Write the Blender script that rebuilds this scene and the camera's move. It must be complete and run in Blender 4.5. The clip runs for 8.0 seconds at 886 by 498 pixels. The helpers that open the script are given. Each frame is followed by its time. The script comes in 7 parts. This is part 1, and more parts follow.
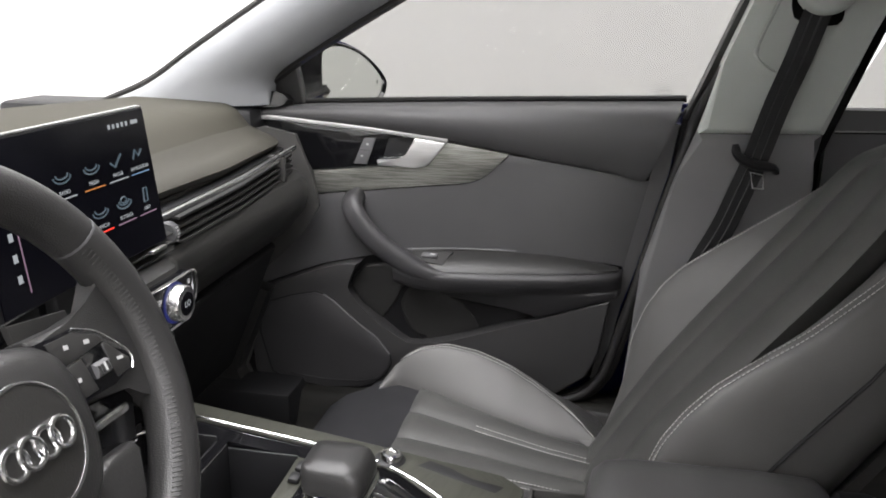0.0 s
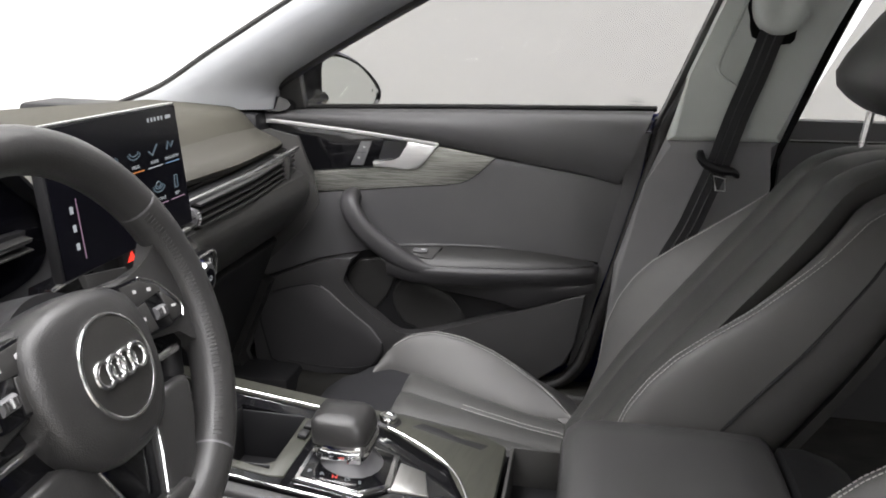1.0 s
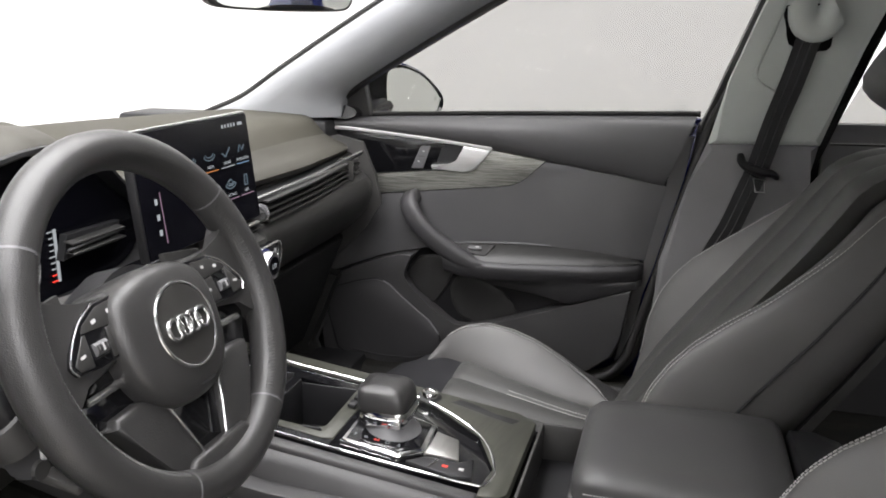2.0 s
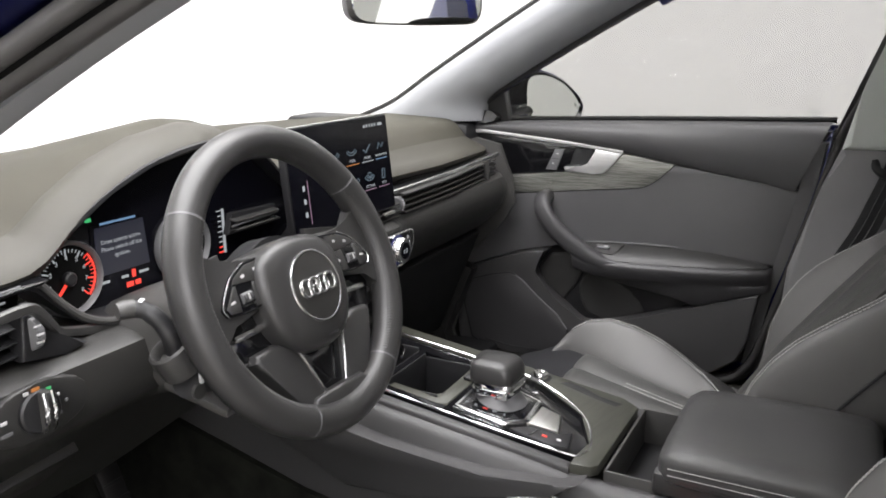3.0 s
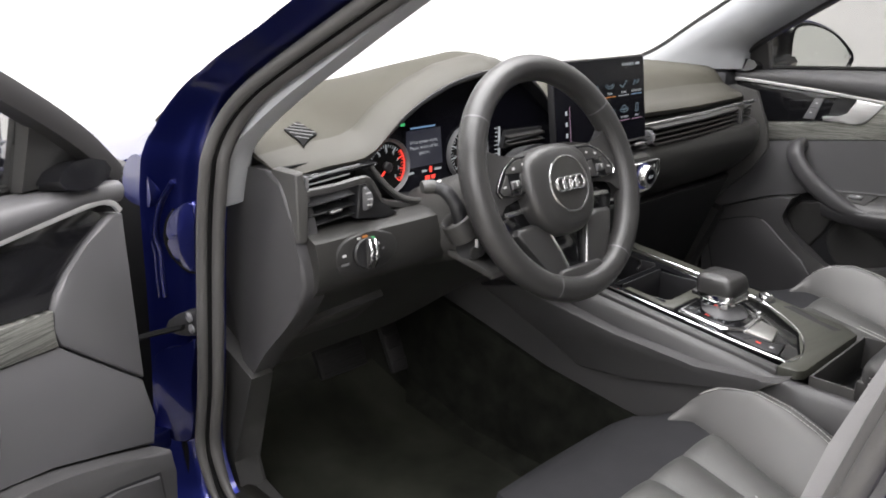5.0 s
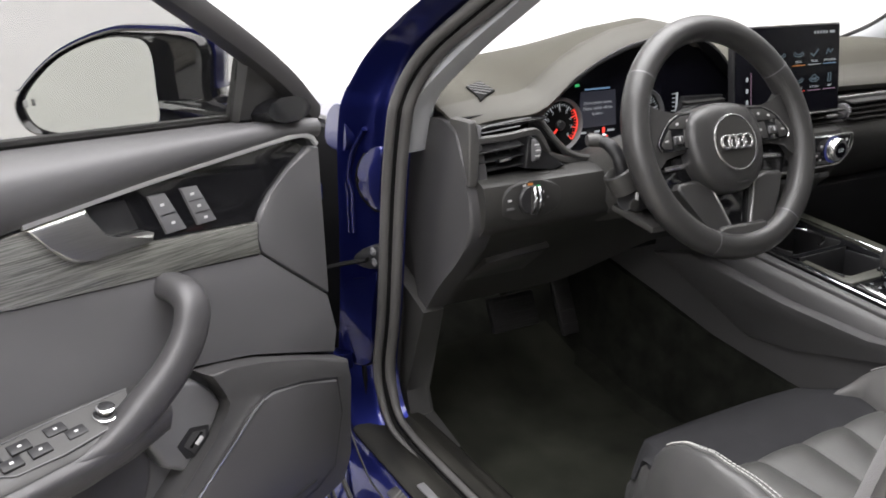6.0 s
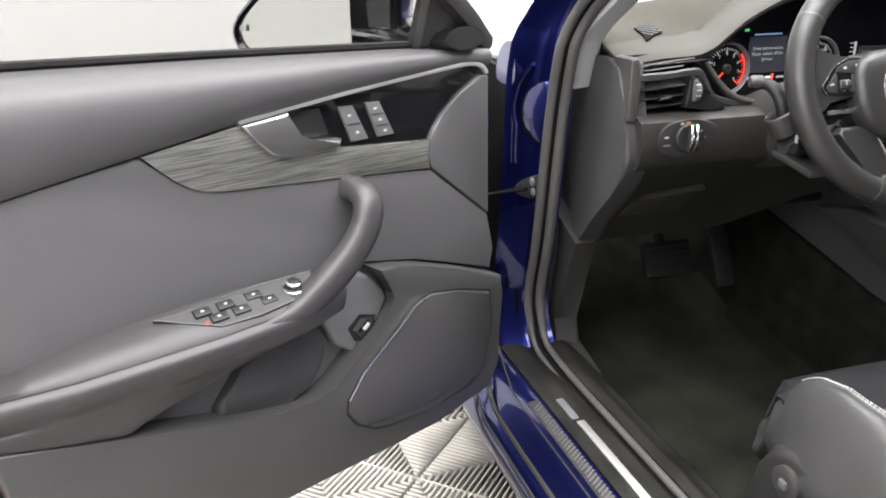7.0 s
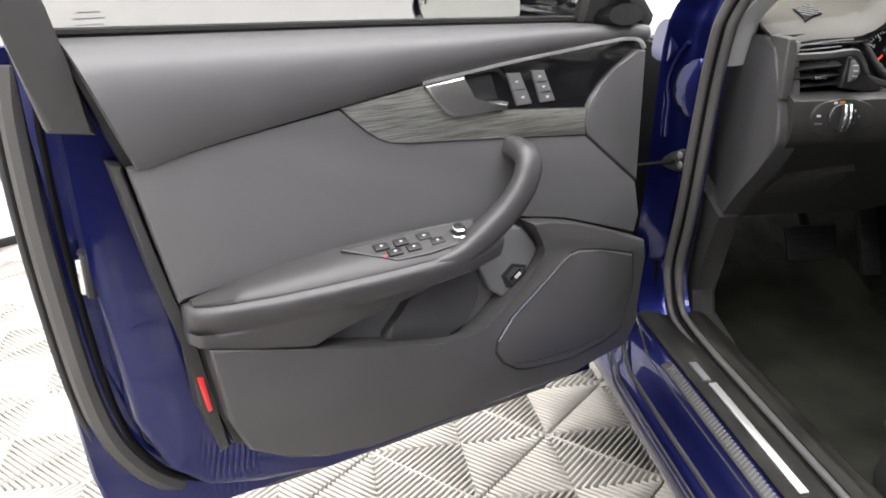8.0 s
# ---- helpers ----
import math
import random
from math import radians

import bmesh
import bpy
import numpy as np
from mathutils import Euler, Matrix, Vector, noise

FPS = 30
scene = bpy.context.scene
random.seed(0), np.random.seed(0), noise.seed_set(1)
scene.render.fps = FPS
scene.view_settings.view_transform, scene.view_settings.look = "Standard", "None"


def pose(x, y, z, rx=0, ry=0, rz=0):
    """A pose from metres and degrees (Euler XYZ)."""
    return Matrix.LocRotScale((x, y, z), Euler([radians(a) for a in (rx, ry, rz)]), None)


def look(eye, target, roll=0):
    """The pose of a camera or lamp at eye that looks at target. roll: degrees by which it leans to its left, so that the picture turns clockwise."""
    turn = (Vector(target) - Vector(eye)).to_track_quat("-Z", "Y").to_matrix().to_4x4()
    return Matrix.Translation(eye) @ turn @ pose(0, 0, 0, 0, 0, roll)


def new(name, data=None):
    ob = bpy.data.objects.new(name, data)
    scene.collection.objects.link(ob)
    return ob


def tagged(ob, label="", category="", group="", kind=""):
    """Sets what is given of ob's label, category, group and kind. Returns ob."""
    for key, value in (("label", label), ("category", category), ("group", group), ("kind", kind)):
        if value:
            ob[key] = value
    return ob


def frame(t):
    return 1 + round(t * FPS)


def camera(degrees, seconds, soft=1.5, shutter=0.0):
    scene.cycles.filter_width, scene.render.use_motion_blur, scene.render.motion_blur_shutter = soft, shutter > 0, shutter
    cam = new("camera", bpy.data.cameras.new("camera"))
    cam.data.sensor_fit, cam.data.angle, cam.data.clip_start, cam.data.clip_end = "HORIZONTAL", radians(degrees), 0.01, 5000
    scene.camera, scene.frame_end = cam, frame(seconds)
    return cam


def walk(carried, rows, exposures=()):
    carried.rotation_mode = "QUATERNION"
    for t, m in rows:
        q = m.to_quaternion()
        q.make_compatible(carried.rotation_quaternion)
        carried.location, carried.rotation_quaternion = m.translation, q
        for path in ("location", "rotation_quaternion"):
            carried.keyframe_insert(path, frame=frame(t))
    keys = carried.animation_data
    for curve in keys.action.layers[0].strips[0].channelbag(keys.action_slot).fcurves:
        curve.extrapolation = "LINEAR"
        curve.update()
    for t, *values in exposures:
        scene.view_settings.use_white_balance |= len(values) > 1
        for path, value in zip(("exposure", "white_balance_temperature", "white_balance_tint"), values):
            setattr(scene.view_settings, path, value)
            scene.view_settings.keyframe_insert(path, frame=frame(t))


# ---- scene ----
cam = camera(57.2, 8.0, soft=1.8)
PATH = [
    (0, (0.3059, -0.7127, 1.1231), (-0.0661, 1.1659, 0.5466), 0.43),
    (0.5, (0.3078, -0.7793, 1.1190), (-0.0590, 1.1068, 0.5640), 1.09),
    (1, (0.3169, -0.8394, 1.1206), (-0.0157, 1.0574, 0.5806), 1.43),
    (2.5, (0.458, -0.979, 1.135), (-0.267, 0.813, 0.622), -0.2),
    (3, (0.504, -1.022, 1.135), (-0.4, 0.689, 0.628), -0.4),
    (3.5, (0.525, -1.076, 1.135), (-0.461, 0.581, 0.605), -0.4),
    (4, (0.563, -1.144, 1.135), (-0.474, 0.469, 0.565), -0.3),
    (4.5, (0.609, -1.196, 1.129), (-0.574, 0.315, 0.565), 0.1),
    (5, (0.655, -1.21, 1.124), (-0.73, 0.102, 0.525), -0.5),
    (6.5, (0.821, -1.236, 1.062), (-0.942, -0.521, 0.443), -1.1),
    (7, (0.869, -1.254, 1.055), (-0.939, -0.732, 0.379), -0.9),
    (7.5, (0.928, -1.286, 1.049), (-0.916, -0.936, 0.358), -1.2),
    (8, (0.976, -1.311, 1.053), (-0.883, -1.103, 0.345), -0.6),
]
walk(cam, [(t, look(eye, target, roll)) for t, eye, target, roll in PATH],
     exposures=[(0, 0.05), (1, 0.05), (2.5, 0.1), (3.5, 0.1), (5, 0.1), (5.8, -0.05), (6.5, -0.1), (7, 0.25), (7.5, 0.42), (8, 0.03)])

# ---- light: a round white photo studio under a large ceiling softbox, with an added unseen fill lamp on the driver's side ----
world = bpy.data.worlds.new("studio_world")
scene.world = world
world.use_nodes = True
world.node_tree.nodes["Background"].inputs[0].default_value = (1.0, 0.98, 0.95, 1)
world.node_tree.nodes["Background"].inputs[1].default_value = 0.05
CEILING_POWER, SIDE_POWER = 520.0, 60.0


def area_lamp(name, m, power, size, colour):
    data = bpy.data.lights.new(name, "AREA")
    data.shape, data.size, data.energy, data.color = "DISK", size, power, colour
    ob = new(name, data)
    ob.matrix_world = m
    return ob


area_lamp("ceiling_softbox_lamp", look((0.35, -0.35, 3.15), (0.35, -0.35, 0.0)), CEILING_POWER, 4.4, (1.0, 0.978, 0.995))
# weak unseen lamp, added to brighten the cabin from the driver's side
area_lamp("side_fill_lamp", look((1.5, -2.7, 2.5), (0.0, 0.0, 0.7)), SIDE_POWER, 1.6, (1.0, 0.978, 0.995))


# ---- materials ----
def material(name, colour, rough=0.5, metal=0.0, coat=0.0, grain=0.0, grain_size=600.0, vary=0.15, vary_size=9.0,
             emit=None, emit_power=0.0, spec=0.5, stretch=(1, 1, 1), rough_vary=0.08, cells=False):
    m = bpy.data.materials.new(name)
    m.use_nodes = True
    nt = m.node_tree
    b = nt.nodes["Principled BSDF"]
    b.inputs["Roughness"].default_value = rough
    b.inputs["Metallic"].default_value = metal
    b.inputs["Coat Weight"].default_value = coat
    b.inputs["Coat Roughness"].default_value = 0.04
    b.inputs["Specular IOR Level"].default_value = spec
    co = nt.nodes.new("ShaderNodeTexCoord")
    mp = nt.nodes.new("ShaderNodeMapping")
    mp.inputs["Scale"].default_value = stretch
    nt.links.new(co.outputs["Object"], mp.inputs["Vector"])
    big = nt.nodes.new("ShaderNodeTexNoise")
    big.inputs["Scale"].default_value = vary_size
    big.inputs["Detail"].default_value = 5.0
    nt.links.new(mp.outputs[0], big.inputs["Vector"])
    ramp = nt.nodes.new("ShaderNodeValToRGB")
    lo = [max(0.0, c * (1 - vary)) for c in colour]
    hi = [min(1.0, c * (1 + vary)) for c in colour]
    ramp.color_ramp.elements[0].position, ramp.color_ramp.elements[1].position = 0.3, 0.7
    ramp.color_ramp.elements[0].color, ramp.color_ramp.elements[1].color = (*lo, 1), (*hi, 1)
    nt.links.new(big.outputs["Fac"], ramp.inputs[0])
    nt.links.new(ramp.outputs[0], b.inputs["Base Color"])
    if rough_vary:
        mr = nt.nodes.new("ShaderNodeMapRange")
        mr.inputs["To Min"].default_value, mr.inputs["To Max"].default_value = max(0.02, rough - rough_vary), min(1.0, rough + rough_vary)
        nt.links.new(big.outputs["Fac"], mr.inputs["Value"])
        nt.links.new(mr.outputs[0], b.inputs["Roughness"])
    if grain:
        if cells:
            fine = nt.nodes.new("ShaderNodeTexVoronoi")
            out = "Distance"
        else:
            fine = nt.nodes.new("ShaderNodeTexNoise")
            fine.inputs["Detail"].default_value = 3.0
            out = "Fac"
        fine.inputs["Scale"].default_value = grain_size
        nt.links.new(mp.outputs[0], fine.inputs["Vector"])
        bump = nt.nodes.new("ShaderNodeBump")
        bump.inputs["Strength"].default_value = grain
        bump.inputs["Distance"].default_value = 0.001
        nt.links.new(fine.outputs[out], bump.inputs["Height"])
        nt.links.new(bump.outputs[0], b.inputs["Normal"])
    if emit:
        b.inputs["Emission Color"].default_value = (*emit, 1)
        b.inputs["Emission Strength"].default_value = emit_power
    return m


def glass(name, tint, gloss=0.02):
    m = bpy.data.materials.new(name)
    m.use_nodes = True
    nt = m.node_tree
    nt.nodes.remove(nt.nodes["Principled BSDF"])
    clear, shine, mix = (nt.nodes.new("ShaderNode" + k) for k in ("BsdfTransparent", "BsdfGlossy", "MixShader"))
    clear.inputs[0].default_value = (*[math.sqrt(c) for c in tint], 1)
    shine.inputs["Roughness"].default_value = 0.02
    mix.inputs[0].default_value = gloss
    nt.links.new(clear.outputs[0], mix.inputs[1])
    nt.links.new(shine.outputs[0], mix.inputs[2])
    nt.links.new(mix.outputs[0], nt.nodes["Material Output"].inputs[0])
    return m


def streaked(name, light, dark, metal, rough):
    """Open-pored veneer: fine streaks along the length."""
    m = material(name, light, rough, metal)
    nt = m.node_tree
    b = nt.nodes["Principled BSDF"]
    co, mp, n1, ramp = (nt.nodes.new("ShaderNode" + k) for k in ("TexCoord", "Mapping", "TexNoise", "ValToRGB"))
    mp.inputs["Scale"].default_value = (12, 12, 800)
    n1.inputs["Scale"].default_value, n1.inputs["Detail"].default_value, n1.inputs["Distortion"].default_value = 1.6, 4.0, 0.5
    ramp.color_ramp.elements[0].position, ramp.color_ramp.elements[1].position = 0.38, 0.58
    ramp.color_ramp.elements[0].color, ramp.color_ramp.elements[1].color = (*dark, 1), (*light, 1)
    nt.links.new(co.outputs["Object"], mp.inputs["Vector"])
    nt.links.new(mp.outputs[0], n1.inputs["Vector"])
    nt.links.new(n1.outputs["Fac"], ramp.inputs[0])
    nt.links.new(ramp.outputs[0], b.inputs["Base Color"])
    bump = nt.nodes.new("ShaderNodeBump")
    bump.inputs["Strength"].default_value, bump.inputs["Distance"].default_value = 0.4, 0.001
    nt.links.new(n1.outputs["Fac"], bump.inputs["Height"])
    nt.links.new(bump.outputs[0], b.inputs["Normal"])
    return m


M = {}
M["wall"] = material("white_studio_wall", (0.78, 0.78, 0.77), 0.85, vary=0.02, vary_size=1.2, grain=0.1, grain_size=60)
M["soft"] = material("soft_dark_grey_plastic", (0.046, 0.045, 0.043), 0.44, grain=0.2, grain_size=1100, vary=0.08, cells=True)
M["dash"] = material("soft_grained_dash_skin", (0.036, 0.034, 0.026), 0.70, spec=0.2, grain=0.2, grain_size=1100, vary=0.06, cells=True)
# dash skin again, slightly paler and glossier for the light on its front band
M["lip"] = material("lit_toned_dash_lip", (0.038, 0.036, 0.029), 0.58, spec=0.3, grain=0.15, grain_size=1100, vary=0.06, cells=True)
M["fascia"] = material("dark_dash_face", (0.023, 0.0225, 0.021), 0.42, grain=0.2, grain_size=1100, vary=0.06, cells=True)
# near-black: holds the shade of openings and grooves in its colour; also black parts
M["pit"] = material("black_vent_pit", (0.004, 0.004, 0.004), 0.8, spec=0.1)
M["flute"] = material("black_flute_leather", (0.058, 0.058, 0.055), 0.45, grain=0.22, grain_size=900, vary=0.1, cells=True)
M["hard"] = material("hard_black_plastic", (0.030, 0.0295, 0.0285), 0.42, grain=0.2, grain_size=1100, vary=0.1)
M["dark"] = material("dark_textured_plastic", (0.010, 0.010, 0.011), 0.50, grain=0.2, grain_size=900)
M["door"] = material("door_grey_skin", (0.077, 0.076, 0.078), 0.42, grain=0.18, grain_size=1100, vary=0.05, cells=True)
# this and the lower plastic are darkened to carry the shade low on the doors
M["arm"] = material("darkened_armrest_skin", (0.041, 0.040, 0.0415), 0.40, grain=0.25, grain_size=1000, vary=0.08, cells=True)
M["door_low"] = material("door_lower_plastic", (0.050, 0.049, 0.0495), 0.42, grain=0.25, grain_size=1000, vary=0.06, cells=True)
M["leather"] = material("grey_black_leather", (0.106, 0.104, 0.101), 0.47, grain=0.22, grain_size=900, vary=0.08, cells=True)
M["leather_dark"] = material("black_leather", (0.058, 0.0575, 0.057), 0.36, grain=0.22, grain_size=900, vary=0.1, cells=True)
M["suede"] = material("black_microsuede", (0.022, 0.022, 0.024), 0.85, grain=0.5, grain_size=1500, vary=0.15, vary_size=40, spec=0.2)
M["rim"] = material("steering_wheel_leather", (0.030, 0.0295, 0.029), 0.34, grain=0.2, grain_size=900, vary=0.1, cells=True)
M["gloss"] = material("piano_black", (0.006, 0.006, 0.007), 0.10, vary=0.05, rough_vary=0.03, coat=0.4)
M["chrome"] = material("satin_chrome", (0.72, 0.72, 0.72), 0.24, 1.0, vary=0.04)
M["bright"] = material("polished_chrome", (0.82, 0.82, 0.82), 0.10, 1.0, vary=0.03, rough_vary=0.04)
M["alu"] = material("brushed_aluminium", (0.50, 0.50, 0.48), 0.36, 1.0, vary=0.08, stretch=(1, 1, 30), vary_size=30)
M["alu_pale"] = material("pale_brushed_aluminium", (0.78, 0.78, 0.77), 0.42, 0.85, vary=0.06, stretch=(1, 30, 30), vary_size=30)
M["scuffed"] = material("scuffed_black_plastic", (0.012, 0.0115, 0.0095), 0.6, spec=0.25, grain=0.5, grain_size=500, vary=0.8, vary_size=22, stretch=(0.4, 1.5, 1.5))
M["veneer"] = streaked("grey_streaked_veneer", (0.40, 0.40, 0.365), (0.15, 0.155, 0.14), 0.75, 0.34)
M["plate"] = streaked("dark_grey_console_veneer", (0.058, 0.059, 0.048), (0.046, 0.047, 0.038), 0.1, 0.34)
M["carpet"] = material("black_carpet", (0.012, 0.0125, 0.010), 0.95, grain=1.0, grain_size=900, vary=0.5, vary_size=25, spec=0.1)
M["mat_worn"] = material("dusty_black_floor_mat", (0.021, 0.022, 0.017), 0.95, grain=1.0, grain_size=1100, vary=0.5, vary_size=8, spec=0.1)
M["rubber"] = material("black_rubber", (0.022, 0.021, 0.021), 0.55, vary=0.2)
M["seal"] = material("grey_rubber_seal", (0.062, 0.060, 0.058), 0.55, vary=0.12, grain=0.15, grain_size=900)
M["paint"] = material("dark_blue_metallic_paint", (0.0095, 0.0138, 0.105), 0.38, 0.9, coat=0.8, spec=0.3, vary=0.04, vary_size=6, rough_vary=0.03)
M["pillar"] = material("light_grey_pillar_fabric", (0.33, 0.34, 0.35), 0.85, grain=0.4, grain_size=1300, vary=0.05)
# paler than the door skin, to make up for the shade on the lower pillar
M["pillar_low"] = material("lightened_lower_pillar_plastic", (0.18, 0.177, 0.18), 0.45, grain=0.2, grain_size=900, vary=0.06, cells=True)
M["pillar_b"] = material("grey_green_pillar_plastic", (0.58, 0.61, 0.575), 0.6, grain=0.2, grain_size=900, vary=0.05)
M["headliner"] = material("light_grey_headliner", (0.42, 0.42, 0.41), 0.9, grain=0.6, grain_size=900)
M["webbing"] = material("black_belt_webbing", (0.020, 0.020, 0.021), 0.6, grain=0.8, grain_size=500, stretch=(1, 1, 4))
M["webbing_rib"] = material("grey_belt_rib", (0.10, 0.10, 0.10), 0.6)
M["thread"] = material("light_grey_thread", (0.40, 0.40, 0.385), 0.7)
M["switch"] = material("grey_switch_plastic", (0.115, 0.115, 0.118), 0.42)
M["mark"] = material("white_print", (0.50, 0.50, 0.50), 0.6)
M["red"] = material("red_plastic", (0.62, 0.055, 0.035), 0.42)
M["reflex"] = material("red_reflector", (0.65, 0.03, 0.03), 0.2, coat=0.5)
M["screen"] = material("black_display_glass", (0.003, 0.003, 0.005), 0.16, spec=0.22, rough_vary=0.02)
M["tint"] = glass("grey_green_tinted_side_glass", (0.40, 0.40, 0.39))
M["clear"] = glass("clear_windscreen_glass", (0.97, 0.98, 0.97))
M["mirror"] = material("mirror_glass", (0.78, 0.80, 0.77), 0.02, 1.0, vary=0.0, rough_vary=0)
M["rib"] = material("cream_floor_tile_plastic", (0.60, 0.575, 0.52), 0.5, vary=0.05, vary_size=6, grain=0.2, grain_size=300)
# near-black base below the ribs: the gaps' shade is put into its colour
M["gap_shade"] = material("tile_gap_shade_plastic", (0.010, 0.008, 0.004), 0.9, spec=0.1)
for key, col, power in (("lit_white", (0.9, 0.95, 1.0), 0.38), ("lit_red", (1.0, 0.05, 0.03), 1.3), ("lit_amber", (1.0, 0.35, 0.06), 0.5),
                        ("lit_blue", (0.05, 0.10, 1.0), 0.10), ("lit_cyan", (0.16, 0.26, 0.34), 0.28), ("lit_pink", (0.75, 0.45, 0.65), 0.32),
                        ("lit_green", (0.1, 0.9, 0.3), 0.5), ("lit_panel", (0.03, 0.035, 0.10), 0.16), ("lit_steel", (0.25, 0.45, 0.75), 0.5)):
    M[key] = material(key + "_lamp", (0.02, 0.02, 0.02), 0.4, emit=col, emit_power=power)


# ---- mesh helpers ----
def thing(name, label, category, m=None, group="", kind=""):
    ob = new(name)
    if m is not None:
        ob.matrix_world = m
    return tagged(ob, label, category, group, kind)


def part(name, bm, mat, parent, label="", smooth=True, angle=40):
    """Links a bmesh as one mesh object under a thing or a part."""
    bmesh.ops.recalc_face_normals(bm, faces=bm.faces)
    me = bpy.data.meshes.new(name)
    bm.to_mesh(me)
    bm.free()
    me.materials.append(M[mat])
    if smooth:
        me.shade_smooth()
        me.set_sharp_from_angle(angle=radians(angle))
    ob = new(name, me)
    ob.parent = parent
    if label:
        ob["label"] = label
    return ob


def curve_through(pts, n=8, closed=False):
    """Points along a smooth curve through the given ones."""
    p = [Vector(q) for q in pts]
    out, k = [], len(p)
    for i in range(k if closed else k - 1):
        a, b = p[i], p[(i + 1) % k]
        z = p[i - 1] if closed or i else 2 * a - b
        c = p[(i + 2) % k] if closed or i + 2 < k else 2 * b - a
        for j in range(n):
            t = j / n
            out.append(0.5 * (2 * a + (b - z) * t + (2 * z - 5 * a + 4 * b - c) * t * t + (3 * a - z - 3 * b + c) * t ** 3))
    if not closed:
        out.append(p[-1])
    return out


def loft(rings, closed=True, caps=True, bm=None, wrap=False):
    """Quads between rings of equally many points."""
    bm = bm or bmesh.new()
    vs = [[bm.verts.new(p) for p in r] for r in rings]
    n = len(vs[0])
    for a, b in zip(vs, vs[1:] + ([vs[0]] if wrap else [])):
        for j in range(n if closed else n - 1):
            bm.faces.new((a[j], a[(j + 1) % n], b[(j + 1) % n], b[j]))
    if caps and closed and not wrap:
        bm.faces.new(vs[0][::-1])
        bm.faces.new(vs[-1])
    return bm


def tube(path, radii, sides=10, flat=(1.0, 1.0), up=(0, 0, 1), closed=False, bm=None, squash=2.0):
    """A pipe along a path; flat scales its section across and along up; squash above 2 makes it squarer."""
    path = [Vector(p) for p in path]
    k = len(path)
    if isinstance(radii, (int, float)):
        radii = [radii] * k
    rings = []
    for i, p in enumerate(path):
        d = path[(i + 1) % k if closed else min(i + 1, k - 1)] - path[i - 1 if closed else max(i - 1, 0)]
        d.normalize()
        side = d.cross(Vector(up))
        if side.length < 1e-5:
            side = d.cross(Vector((1, 0, 0)))
        side.normalize()
        top = side.cross(d)
        ring = []
        for j in range(sides):
            a = 2 * math.pi * j / sides
            c, s = math.cos(a), math.sin(a)
            f = (abs(c) ** squash + abs(s) ** squash) ** (-1 / squash)
            ring.append(p + radii[i] * f * (c * flat[0] * side + s * flat[1] * top))
        rings.append(ring)
    return loft(rings, bm=bm, wrap=closed)


def slab(pts, place, w0, w1, bevel=0.0, steps=2, bm=None, round_n=0, both=False):
    """A plate: an outline of (u, v) pushed from depth w0 to w1 by place(u, w, v), its front edge rounded."""
    if round_n:
        pts = [(p.x, p.y) for p in curve_through([(u, v, 0) for u, v in pts], round_n, True)]
    bm = bm or bmesh.new()
    back = [bm.verts.new(place(u, w0, v)) for u, v in pts]
    front = [bm.verts.new(place(u, w1, v)) for u, v in pts]
    n = len(pts)
    bm.faces.new(back[::-1])
    top = bm.faces.new(front)
    for j in range(n):
        bm.faces.new((back[j], back[(j + 1) % n], front[(j + 1) % n], front[j]))
    if bevel:
        bm.edges.ensure_lookup_table()
        edges = list(top.edges)
        bmesh.ops.bevel(bm, geom=edges, offset=bevel, segments=steps, profile=0.5, affect="EDGES", clamp_overlap=True)
    return bm


def block(size, bevel=0.003, m=None, steps=2):
    """A box with rounded edges, centred, at the pose m."""
    bm = bmesh.new()
    bmesh.ops.create_cube(bm, size=1.0)
    bmesh.ops.scale(bm, vec=size, verts=bm.verts)
    if bevel:
        bmesh.ops.bevel(bm, geom=list(bm.edges), offset=bevel, segments=steps, profile=0.5, affect="EDGES", clamp_overlap=True)
    if m is not None:
        bmesh.ops.transform(bm, matrix=m, verts=bm.verts)
    return bm


def turned(profile, m, sides=28, bm=None):
    """A turned body: (radius, height) pairs about local z, at the pose m."""
    rings = [[m @ Vector((r * math.cos(2 * math.pi * j / sides), r * math.sin(2 * math.pi * j / sides), h)) for j in range(sides)] for r, h in profile]
    return loft(rings, bm=bm)


def sheet(rows, thick, bm=None):
    """A closed skin of the given thickness under a grid of points."""
    rows = [[Vector(p) for p in r] for r in rows]
    nr, nc = len(rows), len(rows[0])
    under = []
    for i in range(nr):
        line = []
        for j in range(nc):
            du = rows[i][min(j + 1, nc - 1)] - rows[i][max(j - 1, 0)]
            dv = rows[min(i + 1, nr - 1)][j] - rows[max(i - 1, 0)][j]
            line.append(rows[i][j] - du.cross(dv).normalized() * thick)
        under.append(line)
    bm = bm or bmesh.new()
    a = [[bm.verts.new(p) for p in r] for r in rows]
    b = [[bm.verts.new(p) for p in r] for r in under]
    for i in range(nr - 1):
        for j in range(nc - 1):
            bm.faces.new((a[i][j], a[i][j + 1], a[i + 1][j + 1], a[i + 1][j]))
            bm.faces.new((b[i][j], b[i + 1][j], b[i + 1][j + 1], b[i][j + 1]))
    for j in range(nc - 1):
        bm.faces.new((a[0][j], b[0][j], b[0][j + 1], a[0][j + 1]))
        bm.faces.new((a[-1][j], a[-1][j + 1], b[-1][j + 1], b[-1][j]))
    for i in range(nr - 1):
        bm.faces.new((a[i][0], a[i + 1][0], b[i + 1][0], b[i][0]))
        bm.faces.new((a[i][-1], b[i][-1], b[i + 1][-1], a[i + 1][-1]))
    return bm


